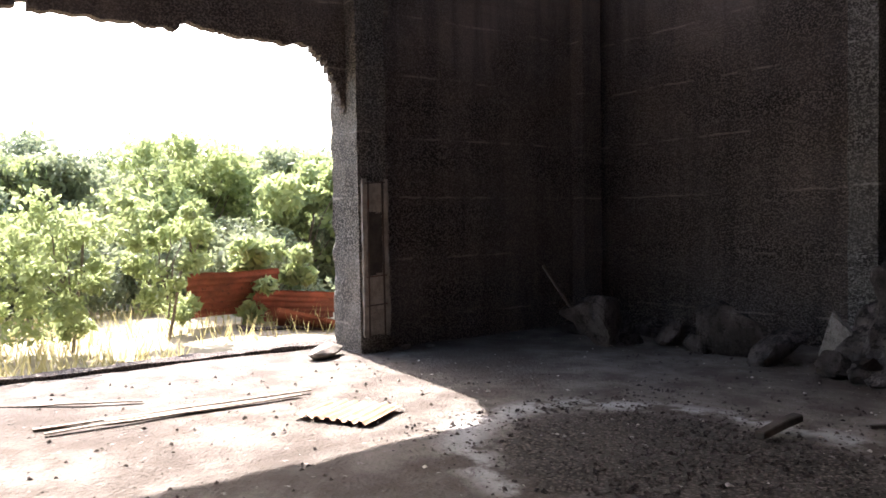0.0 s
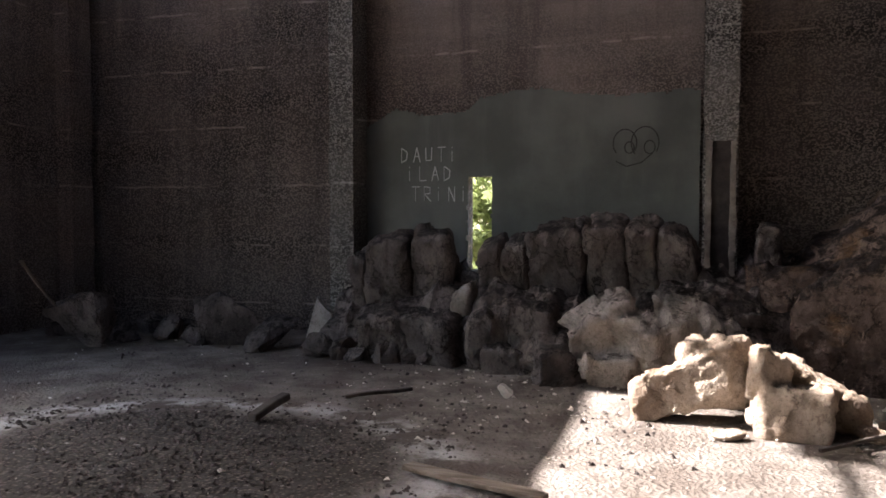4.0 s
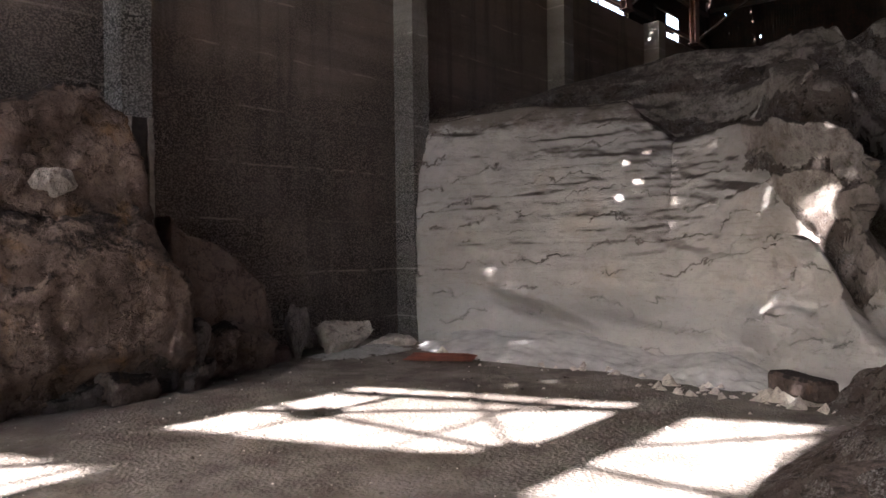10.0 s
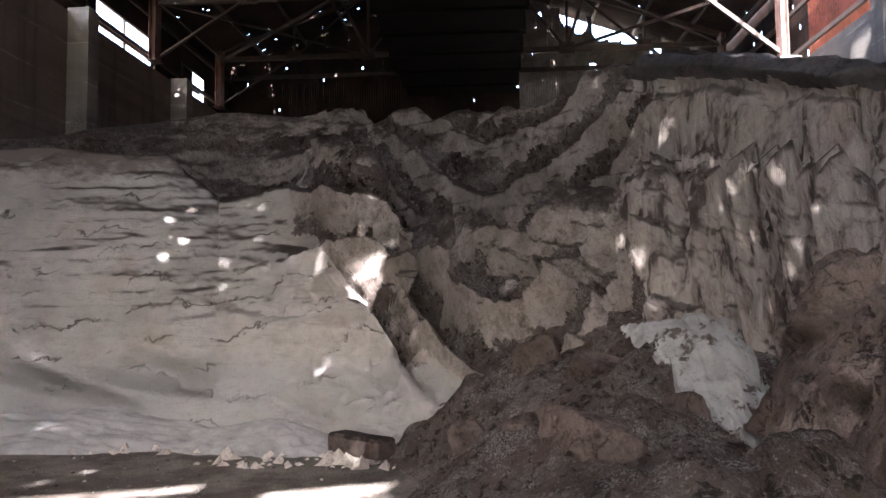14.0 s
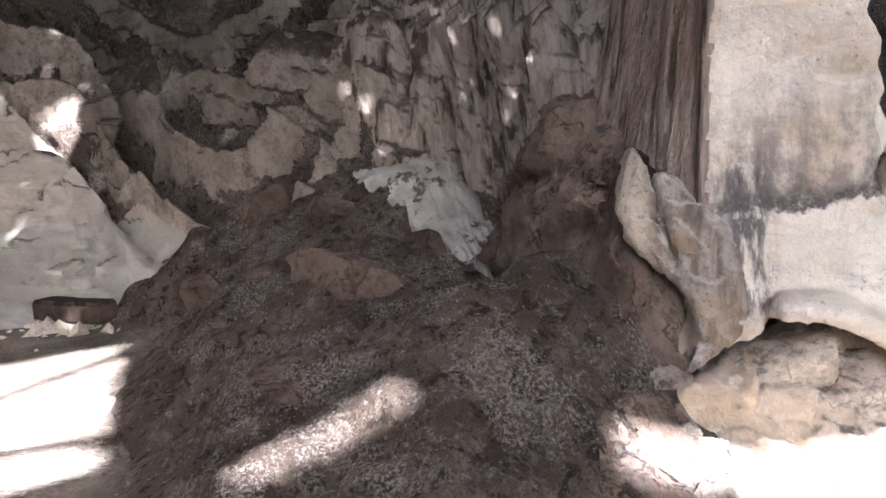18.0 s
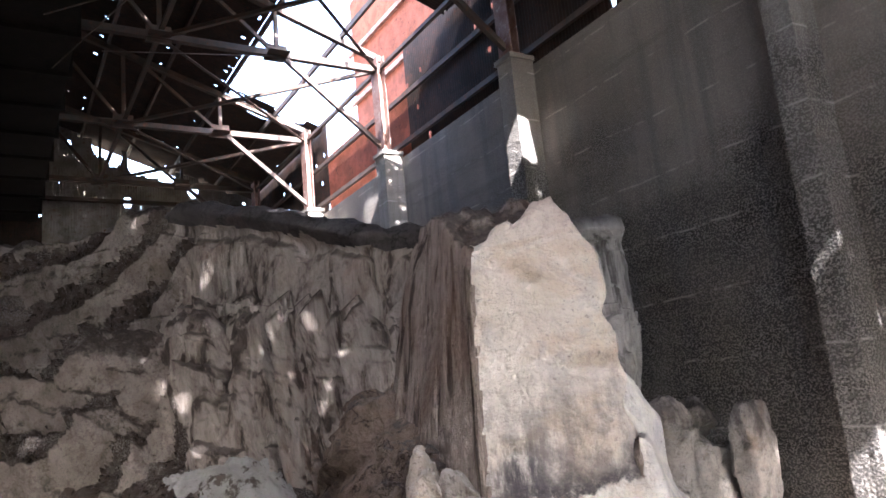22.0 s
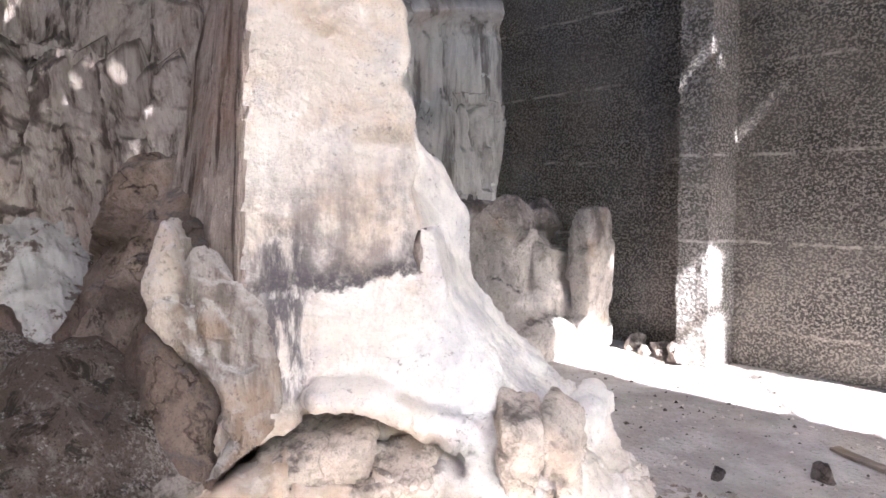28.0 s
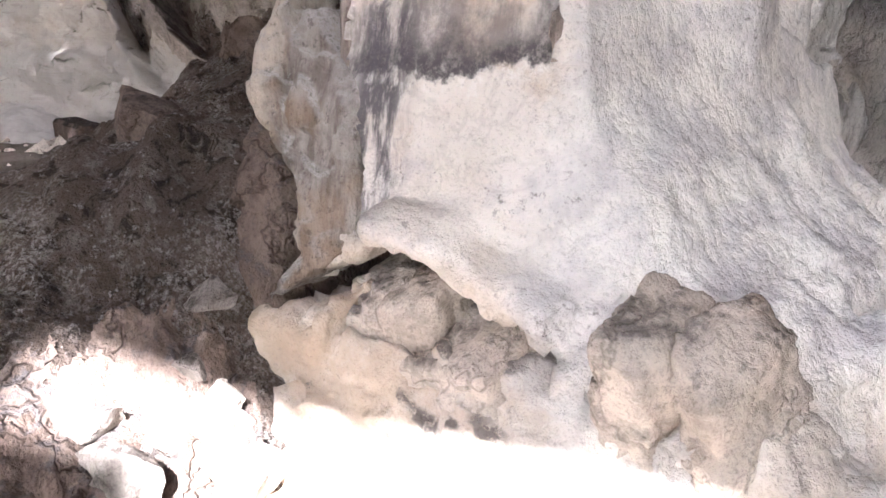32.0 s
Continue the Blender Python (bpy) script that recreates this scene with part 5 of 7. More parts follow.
def soil_slope():
    xs, ys = np.arange(1.6, 10.5, 0.03), np.arange(-3.4, 3.2, 0.03)
    p = np.stack(np.meshgrid(xs, ys, [0.0], indexing="ij"), -1)[:, :, 0].reshape(-1, 3)
    p[:, 2] = soil_z(p)
    low = (p[:, 2] < -0.035).reshape(len(xs), len(ys))
    faces = [q for q, k in zip(grid_faces(len(xs), len(ys)), (low[:-1, :-1] & low[1:, 1:]).ravel()) if not k]
    tagged(put("soil_slope", mesh_of("soil_slope", p, faces, True), SOIL), "slope of dark brown loose soil spilling over the floor", "soil")


soil_slope()


def powder_patch(name, cx, cy, sx, sy, turn, top, seed, mat, label, z0=0.0, tilt=(0, 0), on_soil=False):
    """A thin drift of powder lying on what is under it."""
    us = np.linspace(-1, 1, 90)
    p = np.stack(np.meshgrid(us, us, [0.0], indexing="ij"), -1)[:, :, 0].reshape(-1, 3)
    r = np.hypot(p[:, 0], p[:, 1]) + 1.1 * fbm(p * 2.6 + seed, 5, 0.6, seed)
    z = top * np.clip(1 - r, -0.3, 1)
    q = p * np.array([sx, sy, 0])
    q[:, 2] = z0 + z + q[:, 0] * tilt[0] + q[:, 1] * tilt[1] + 0.012 * fbm(p * 9, 3, 0.6, seed)
    if on_soil:
        c, s = math.cos(radians(turn)), math.sin(radians(turn))
        w = np.stack([cx + q[:, 0] * c - q[:, 1] * s, cy + q[:, 0] * s + q[:, 1] * c, 0 * z], 1)
        q[:, 2] = soil_z(w) + np.clip(z, -0.02, 1) + 0.004
    faces = [f for f, k in zip(grid_faces(90, 90), (r.reshape(90, 90)[:-1, :-1] < 1).ravel()) if k]
    ob = put(name, mesh_of(name, q, faces, True), mat, at=pose(cx, cy, 0, 0, 0, turn))
    return tagged(ob, label, "powder", kind="stuff")


# ---- carving ----
def smin(a, b, k):
    h = np.clip(0.5 + 0.5 * (b - a) / k, 0, 1)
    return b + (a - b) * h - k * h * (1 - h)


def smax(a, b, k):
    return -smin(-a, -b, k)


def carve(shape, lo, hi, step):
    """The skin of an implicit form (below zero inside), as points and quads."""
    axes = [np.arange(a, b + step, step, dtype=np.float32) for a, b in zip(lo, hi)]
    g = np.meshgrid(*axes, indexing="ij")
    val = shape(*g).astype(np.float32)
    del g
    ins = val < 0
    n = [len(a) for a in axes]
    cell = [k - 1 for k in n]
    total = np.zeros(cell, np.int8)
    corners = [(i, j, k) for i in (0, 1) for j in (0, 1) for k in (0, 1)]
    for i, j, k in corners:
        total += ins[i:i + cell[0], j:j + cell[1], k:k + cell[2]]
    act = np.argwhere((total > 0) & (total < 8))
    index = np.full(cell, -1, np.int64)
    index[act[:, 0], act[:, 1], act[:, 2]] = np.arange(len(act))
    acc, cnt = np.zeros((len(act), 3)), np.zeros(len(act))
    for a in corners:
        for ax in range(3):
            if a[ax]:
                continue
            b = list(a)
            b[ax] = 1
            va = val[act[:, 0] + a[0], act[:, 1] + a[1], act[:, 2] + a[2]]
            vb = val[act[:, 0] + b[0], act[:, 1] + b[1], act[:, 2] + b[2]]
            cross = (va < 0) != (vb < 0)
            t = np.where(cross, va / np.where(va == vb, 1, va - vb), 0)
            p = np.tile(np.array(a, float), (len(act), 1))
            p[:, ax] = t
            acc += p * cross[:, None]
            cnt += cross
    pts = np.array(lo) + (act + acc / cnt[:, None]) * step
    faces = []
    for ax in range(3):
        o1, o2 = [k for k in range(3) if k != ax]
        sl0 = [slice(None)] * 3
        sl1 = [slice(None)] * 3
        sl0[ax], sl1[ax] = slice(0, -1), slice(1, None)
        e = np.argwhere(ins[tuple(sl0)] != ins[tuple(sl1)])
        e = e[(e[:, o1] > 0) & (e[:, o1] < cell[o1]) & (e[:, o2] > 0) & (e[:, o2] < cell[o2])]
        quad = []
        for d1, d2 in ((1, 1), (0, 1), (0, 0), (1, 0)):
            c = e.copy()
            c[:, o1] -= d1
            c[:, o2] -= d2
            quad.append(index[c[:, 0], c[:, 1], c[:, 2]])
        quad = np.stack(quad, 1)
        flip = ins[e[:, 0], e[:, 1], e[:, 2]] == (ax == 1)
        quad[flip] = quad[flip][:, ::-1]
        faces.append(quad[(quad >= 0).all(1)])
    return pts, np.concatenate(faces)


def quad_normals(p, q):
    fn = np.cross(p[q[:, 2]] - p[q[:, 0]], p[q[:, 3]] - p[q[:, 1]])
    out = np.zeros_like(p)
    for k in range(4):
        np.add.at(out, q[:, k], fn)
    return out / np.maximum(np.linalg.norm(out, axis=1, keepdims=True), 1e-12)


def split_put(pts, quads, kind, names, parent):
    """Puts each kind of face as a part of its own: name, material and label."""
    for k, (name, mat, label) in enumerate(names):
        fs = quads[kind == k]
        if not len(fs):
            continue
        used, inv = np.unique(fs, return_inverse=True)
        put(name, mesh_of(name, pts[used], inv.reshape(-1, 4).tolist(), True), mat, parent, label)


# ---- the tower of crust and its foot ----
# the tower's own axes: u along its face, w out of the face, z up
T_AT, T_U, T_W = np.array([3.471, -1.21]), np.array([-0.5425, -0.840]), np.array([-0.840, 0.5425])


def tower_world(p):
    return np.concatenate([T_AT + p[:, :1] * T_U + p[:, 1:2] * T_W, p[:, 2:]], 1)


def lump(u, w, z, at, size, turn=0.0, tip=0.0):
    """A rounded block: below zero inside; turn about z, tip about u, in degrees."""
    c, s = math.cos(radians(turn)), math.sin(radians(turn))
    du, dw, dz = u - at[0], w - at[1], z - at[2]
    du, dw = du * c + dw * s, -du * s + dw * c
    c, s = math.cos(radians(tip)), math.sin(radians(tip))
    dw, dz = dw * c + dz * s, -dw * s + dz * c
    q = [np.abs(d) / h for d, h in zip((du, dw, dz), size)]
    return ((q[0] ** 8 + q[1] ** 8 + q[2] ** 8) ** 0.125 - 1) * min(size)


def lip_z(u):
    """Height of the arched lip over the cave."""
    return np.interp(u, [-0.15, 0.1, 0.25, 0.39, 0.51, 0.58, 0.70, 0.84], [0.46, 0.63, 0.695, 0.71, 0.69, 0.655, 0.60, 0.54])


def tower_form(u, w, z):
    back = np.clip(-w, 0, 1.5)
    # standing slab
    wide = 0.69 + back * (0.21 - 0.37 * ramp01(z, 1.45, 1.75))
    right = wide - 0.42 * np.clip(z - 2.2, 0, 1) ** 1.4 + (0.022 * np.sin(z * 11.5) + 0.014 * np.sin(z * 27)) * np.clip((z - 1.2) / 0.3, 0, 1)
    front = -0.11 * (z - 1.18)
    flank = -0.96 * (u - 0.075) + 0.284 * w - (2.9 - z) * (0.07 + 0.16 * np.clip(back, 0, 1))
    crown = 2.50 + 0.36 * np.clip(u / 0.5, 0, 1) ** 1.5 * np.exp(-((back - 0.12) / 0.2) ** 2) + 0.34 * ramp01(back, 0.15, 0.75) - 0.6 * np.clip(u - 0.50, 0, 1)
    slab = smax(smax(w - front, u - right, 0.05), smax(flank, (z - crown) * 0.8, 0.05), 0.035)
    slab = smax(slab, -w - 1.5 - 0.15 * u, 0.1)
    # skirt: steep under the face, long and flat beside it
    side = np.clip(u - 0.69 - 0.21 * back, 0, 3)
    ahead = np.clip(w - 0.0, 0, 2)
    d = np.hypot(side * 0.62, ahead * 1.25)
    aside = side / (side + ahead * 1.4 + 0.03)
    fall_front = np.interp(d, [0, 0.05, 0.12, 0.2, 0.28, 0.4, 0.55, 0.85], [1.2, 1.08, 0.86, 0.68, 0.50, 0.30, 0.13, -0.06])
    fall_side = np.interp(d, [0, 0.04, 0.08, 0.2, 0.36, 0.46, 0.60, 0.74], [1.72, 1.5, 1.12, 0.86, 0.62, 0.40, 0.12, -0.06])
    h = fall_front * (1 - aside) + fall_side * aside
    h = h - 2.6 * np.clip(0.03 - u, 0, 1) - 0.5 * np.clip(back - 1.0, 0, 1)
    skirt = (z - h) * 0.42
    body = smin(slab, skirt, 0.08)
    # nose on the far ridge
    nose = np.sqrt(((u - 0.80) / 0.75) ** 2 + ((w + 0.86) / 1.0) ** 2 + ((z - 1.60) / 1.25) ** 2) - 0.13
    body = smin(body, nose, 0.05)
    # lip that swells over the cave, the pocket under it and the fold at its end
    lz = lip_z(u)
    run = ramp01(u, 0.06, 0.28) * (1 - ramp01(u, 0.84, 0.92))
    roll = np.sqrt(((w - 0.17) / 1.4) ** 2 + ((z - lz - 0.055) / 0.8) ** 2) - 0.085 * run + 0.2 * (1 - run)
    body = smin(body, roll, 0.07)
    deep = np.interp(u, [0.34, 0.5, 0.7, 0.84], [-0.85, -0.02, 0.06, 0.12])
    pocket = np.maximum(np.maximum(z - lz, lz - np.interp(u, [0.5, 0.75], [0.27, 0.10]) - z), np.maximum(deep - w, np.maximum(-0.17 - u, u - 0.85)))
    body = smax(body, -pocket, 0.02)
    # bed under the loose blocks
    body = smin(body, lump(u, w, z - 0.40 * (u + 0.02), (-0.02, 0.15, 0.275), (0.18, 0.16, 0.165), 6, -6), 0.02)
    body = smin(body, lump(u, w, z, (0.30, 0.02, 0.15), (0.40, 0.22, 0.15), 8, -16), 0.05)
    body = smin(body, lump(u, w, z, (1.52, -0.38, 0.38), (0.09, 0.22, 0.17), 40, -10), 0.07)
    # ridge that runs down from the tower's edge to the nose
    t = np.clip((1.95 - z) / 0.5, 0, 1)
    ridge = np.hypot(u - 0.60 - 0.22 * t, (w + 0.60 + 0.28 * t) / 1.5) - 0.06 - 0.12 * t
    body = smin(body, smax(ridge, z - 1.95, 0.1), 0.06)
    return body


def tower():
    root = thing("crust_tower", "tall standing slab of cream mineral crust, fluted and sooty", "crust tower")
    p, q = carve(tower_form, (-1.1, -1.9, -0.06), (2.35, 0.95, 3.06), 0.02)
    n = quad_normals(p, q)
    u, w, z = p.T
    on_flank = ramp01(-n[:, 0] * 0.96 + n[:, 1] * 0.28, 0.55, 0.8) * ramp01(z, 0.9, 1.2)
    on_face = (1 - on_flank) * ramp01(z, 1.0, 1.25) * ramp01(n[:, 1], 0.3, 0.7)
    foot = (1 - on_flank) * (1 - ramp01(z, 0.95, 1.3))
    low = 1 - ramp01(z, 0.25, 0.5)
    lean = u + 0.22 * (z - 1.5) * np.clip(-w, 0, 1)
    d = on_flank * (0.13 * (ridged(np.stack([w * 3.1 + 0.5 * z, z * 0.5, u], 1), 3, 8) - 0.6) + 0.05 * (ridged(np.stack([w * 11 + 0.8 * z, z * 0.7, u], 1), 2, 18) - 0.6))
    d += on_face * (0.035 * fbm(p * np.array([3.0, 2.0, 1.6]), 4, 0.5, 3) + 0.012 * fbm(p * 11, 3, 0.6, 4))
    # the two small overhangs on the face
    for cu, cz, s in ((0.55, 1.80, 0.10), (0.30, 2.26, 0.05), (0.10, 1.42, 0.05)):
        k = np.exp(-((u - cu) / s) ** 2)
        d += on_face * k * (0.035 * np.exp(-((z - cz - 0.05) / 0.04) ** 2) - 0.05 * np.exp(-((z - cz + 0.02) / 0.03) ** 2))
    d += foot * (0.05 * fbm(p * 2.2, 4, 0.5, 51) + 0.06 * (ridged(p * 2.6, 3, 52) - 0.6) + 0.045 * fbm(p * 5, 3, 0.55, 53) + 0.012 * (ridged(p * 8, 2, 54) - 0.6))
    bent = p + 0.10 * np.stack([fbm(p * 4, 2, 0.5, j) for j in (71, 72, 73)], 1)
    blocky = 1 - ramp01(z, 0.60, 0.78)
    d += low * 0.05 * fbm(p * 14, 3, 0.65, 56) + blocky * (0.075 * facets(bent * 4.2, 74) + 0.045 * facets(bent * 10, 75)) + foot * 0.018 * facets(bent * 8, 76)
    d += (1 - foot) * (1 - on_face) * (1 - on_flank) * 0.05 * fbm(p * 5, 4, 0.6, 57)
    edge = ramp01(z, 2.3, 2.6)
    d += edge * 0.07 * fbm(p * np.array([6, 6, 2.5]), 4, 0.6, 59)
    d += 0.006 * fbm(p * 30, 3, 0.7, 61)
    p = p + n * d[:, None]
    p[:, 2] += edge * 0.26 * np.clip(fbm(np.stack([u * 7, w * 3, 0 * u], 1), 3, 0.6, 63), -0.2, 1) * ramp01(n[:, 2], 0.0, 0.4)
    c = p[q].mean(1)
    fn = n[q].mean(1)
    kind = np.where((-fn[:, 0] * 0.96 + fn[:, 1] * 0.28 > 0.62) & (c[:, 2] > 1.0) | (c[:, 1] < -0.11 * (c[:, 2] - 1.18) - 0.12) & (c[:, 2] > 2.45), 1, np.where(c[:, 2] > 1.02 + 0.25 * np.clip(c[:, 0] - 0.7, 0, 2), 0, 2))
    pts = tower_world(p)
    split_put(pts, q, kind, (("pale_face", TOWER_SKIN, ""), ("dark_flank", CRUST_FLANK, "dark fluted curtain of crust"), ("foot", TOWER_SKIN, "spreading pale skirt with a low dark cave")), root)


def slab_plane(u, z):
    return 0.018 - 0.0975 * u - 0.393 * (z - 1.16)


def broken_slab_form(u, w, z):
    top = 1.15 - 0.80 * u - 0.12 * np.exp(-((u + 0.285) / 0.03) ** 2)
    top = np.minimum(top, 1.50 + 0.5 * (u + 0.40))
    edge = np.interp(z, [0.46, 0.60, 0.758, 0.92, 1.044, 1.147, 1.268, 1.453], [-0.16, -0.05, -0.137, -0.273, -0.388, -0.444, -0.443, -0.385])
    face = slab_plane(u, z) - 0.8 * np.clip(edge + 0.05 - u, 0, 1)
    # crease between the fresh edge and the streaked face
    face = face - 0.05 * np.exp(-((u + 0.27 - 0.25 * np.clip(1.2 - z, 0, 1)) / 0.03) ** 2) * ramp01(z, 0.85, 1.1)
    s = smax(smax(w - face, face - 0.22 - w, 0.02), smax((z - top) * 0.8, edge - u, 0.02), 0.012)
    s = smax(s, (0.55 + 0.70 * u - z) * 0.8, 0.02)
    return smax(s, u - 0.13 + 0.22 * np.clip(z - 0.8, 0, 1), 0.05)


def brown_wedge_form(u, w, z):
    h = -0.88 * (u + 0.42) + 0.47 * (w + 0.07)
    out = h - 0.30 * (1.42 - z) + 0.10
    top = z - 1.22 + 0.42 * np.minimum(w, 0.0) + 0.5 * np.clip(h - 0.02, 0, 1)
    s = smax(out, top * 0.8, 0.08)
    behind = 0.03 + 0.14 * ramp01(z + 0.9 * u, 0.50, 0.62)
    s = smax(s, w - slab_plane(u, z) + behind, 0.04)
    return smax(smax(s, -w - 1.55, 0.1), u + 0.15 - 0.6 * np.clip(z - 0.62, 0, 0.3), 0.06)


def crust_piece(name, form, lo, hi, step, d_of, mat, label):
    p, q = carve(form, lo, hi, step)
    n = quad_normals(p, q)
    p = p + n * d_of(p, n)[:, None]
    ob = put(name, mesh_of(name, tower_world(p), q.tolist(), True), mat)
    return tagged(ob, label, "crust slab")


def slab_relief(p, n):
    u, w, z = p.T
    return 0.05 * facets(p * np.array([7, 7, 4]) + 0.3 * np.sin(p[:, ::-1] * 6), 20) + 0.05 * (ridged(np.stack([u * 6 - z * 1.2, z * 0.5, 0 * u], 1), 3, 12) - 0.6) + 0.05 * fbm(p * 4, 4, 0.55, 13) + 0.015 * fbm(p * 16, 3, 0.65, 14)


def wedge_relief(p, n):
    u, w, z = p.T
    far = 0.35 + 0.65 * ramp01(-w, 0.1, 0.5)
    return far * (0.08 * (ridged(np.stack([(u - w) * 2.0, z * 0.5, 0 * u + 3], 1), 3, 15) - 0.6) + 0.10 * fbm(p * 2.5, 4, 0.55, 16) + 0.22 * facets(p * 2.3 + 0.2 * np.sin(p[:, ::-1] * 5), 18) + 0.08 * facets(p * 6, 19) + 0.03 * fbm(p * 11, 3, 0.65, 17))


tower()
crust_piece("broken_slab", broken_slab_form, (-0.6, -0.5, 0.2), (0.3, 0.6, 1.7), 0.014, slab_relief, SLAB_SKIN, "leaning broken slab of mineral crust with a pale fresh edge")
def block_relief(seed, amount):
    def relief(p, n):
        bent = p + 0.06 * np.stack([fbm(p * 6, 2, 0.5, seed + j) for j in (1, 2, 3)], 1)
        return amount * (1.3 * facets(bent * 6, seed + 4) + 0.7 * facets(bent * 14, seed + 5) + 0.8 * fbm(p * 5, 4, 0.6, seed + 6) + 0.3 * fbm(p * 28, 3, 0.7, seed + 7))
    return relief


for at, size, turn, tip, rise, seed, mat, label in (
        ((0.25, 0.02, 0.455), (0.25, 0.22, 0.105), 4, -12, 0.36, 2101, CRUST_SHELF, "tan tilted shelf of crust wedged under the arched lip"),
        ((0.57, 0.15, 0.385), (0.185, 0.16, 0.115), 10, -24, 0.22, 2111, CRUST_SHELF, "low block of crust with a gritty dark top"),
        ((1.09, 0.17, 0.53), (0.085, 0.17, 0.17), 10, -18, -0.2, 2121, CRUST_SHELF, "cracked brownish boulder leaning on the pale skirt"),
        ((1.285, 0.13, 0.50), (0.075, 0.18, 0.19), 22, -24, -0.55, 2131, CRUST_SHELF, "cracked brownish boulder leaning on the pale skirt")):
    crust_piece("foot_block", lambda u, w, z: lump(u, w, z - rise * (u - at[0]), at, size, turn, tip), tuple(at[k] - 0.45 for k in range(3)), tuple(at[k] + 0.45 for k in range(3)), 0.014, block_relief(seed, 0.035), mat, label)
crust_piece("brown_wedge", brown_wedge_form, (-1.9, -1.7, 0.2), (0.2, 0.6, 2.1), 0.025, wedge_relief, CRUST_WEDGE, "brown lumpy wedge of crust behind the broken slab")

LUMP = "loose pale lump of broken mineral crust at the tower's foot"
for k, (x, y, z, sx, sy, sz, turn, mat) in enumerate([
        (3.12, -0.72, 0.03, 0.26, 0.22, 0.2, (0, 8, 40), CRUST_WHITE), (2.95, -0.92, 0.0, 0.18, 0.16, 0.13, (0, 0, 70), CRUST_WHITE),
        (2.45, -2.62, 0.0, 0.14, 0.12, 0.10, (0, 10, 10), CRUST_WHITE), (2.62, -1.95, 0.0, 0.10, 0.08, 0.06, (0, 0, 0), CRUST_WHITE), (2.40, -2.35, 0.0, 0.07, 0.08, 0.05, (0, 0, 0), CRUST_WHITE)]):
    boulder("crust_lump", (x, y, z), (sx, sy, sz), turn, 700 + k, mat, LUMP, "rock", "lumps at the tower", cuts=9, lump=0.12)

rng = random.Random(2024)
for k in range(26):
    a, b = rng.uniform(-0.1, 1.7), rng.uniform(0.42, 0.95)
    x, y = T_AT + a * T_U + b * T_W
    r = 0.03 + 0.075 * rng.random() ** 2
    boulder("crust_crumb", (x, y, 0.0), (r * 1.3, r, r * 0.8), (rng.uniform(-15, 15), rng.uniform(-15, 15), rng.uniform(0, 360)), 2030 + k, (CRUST_WHITE, CRUST_WHITE, CRUST_SLAB, CRUST_WEDGE)[k % 4], "small crumb of pale crust on the dusty floor", "rock", "crumbs at the tower", sink=r * 0.4, level=2)
# fallen blocks by the east wall
def wall_block(name, form, lo, hi, amount, seed, mat, label):
    p, q = carve(form, lo, hi, 0.03)
    n = quad_normals(p, q)
    p = p + n * (amount * (1.6 * fbm(p * 1.8, 4, 0.55, seed) + 1.0 * (ridged(p * np.array([3.0, 3.0, 1.2]), 3, seed + 1) - 0.6) + 1.6 * facets(p * 2.6 + 0.3 * np.sin(p[:, ::-1] * 4), seed + 5) + 0.35 * fbm(p * 9, 3, 0.6, seed + 2)))[:, None]
    tagged(put(name, mesh_of(name, p, q.tolist(), True), mat), label, "rock", "blocks by the wall")


wall_block("crust_block", lambda x, y, z: smin(smin(lump(x, y, z, (6.5, -4.95, 0.62), (0.72, 0.55, 0.86), 24, 6), lump(x, y, z, (5.95, -5.25, 0.45), (0.36, 0.34, 0.62), 10, 4), 0.12), lump(x, y, z, (5.95, -4.95, 0.05), (0.5, 0.42, 0.25), 20, 0), 0.3),
           (5.0, -6.1, -0.05), (7.6, -4.1, 1.8), 0.09, 741, CRUST_BLOCK, "large weathered block of mineral crust with a sooty top")
wall_block("crust_block", lambda x, y, z: smax(lump(x, y, z - 0.5 * (x - 5.44), (5.44, -5.55, 0.60), (0.14 , 0.2, 0.88), 8, -3), (x - 5.5) * 0.7 + (z - 1.25) * 0.45, 0.03),
           (5.1, -6.0, -0.05), (5.9, -5.1, 1.8), 0.06, 745, CRUST_BLOCK, "upright cream block with an orange stain")
for k in range(14):
    rng = random.Random(900 + k)
    boulder("white_stone", (5.05 - k * 0.03 + rng.uniform(-0.3, 0.3), -5.98 + rng.uniform(-0.2, 0.12), 0), [rng.uniform(0.05, 0.12)] * 3, (0, 0, rng.uniform(0, 360)), 760 + k, CRUST_SLAB, "small pale stone in a heap by the pier", "stone", "white stones", sink=0.02, level=3)

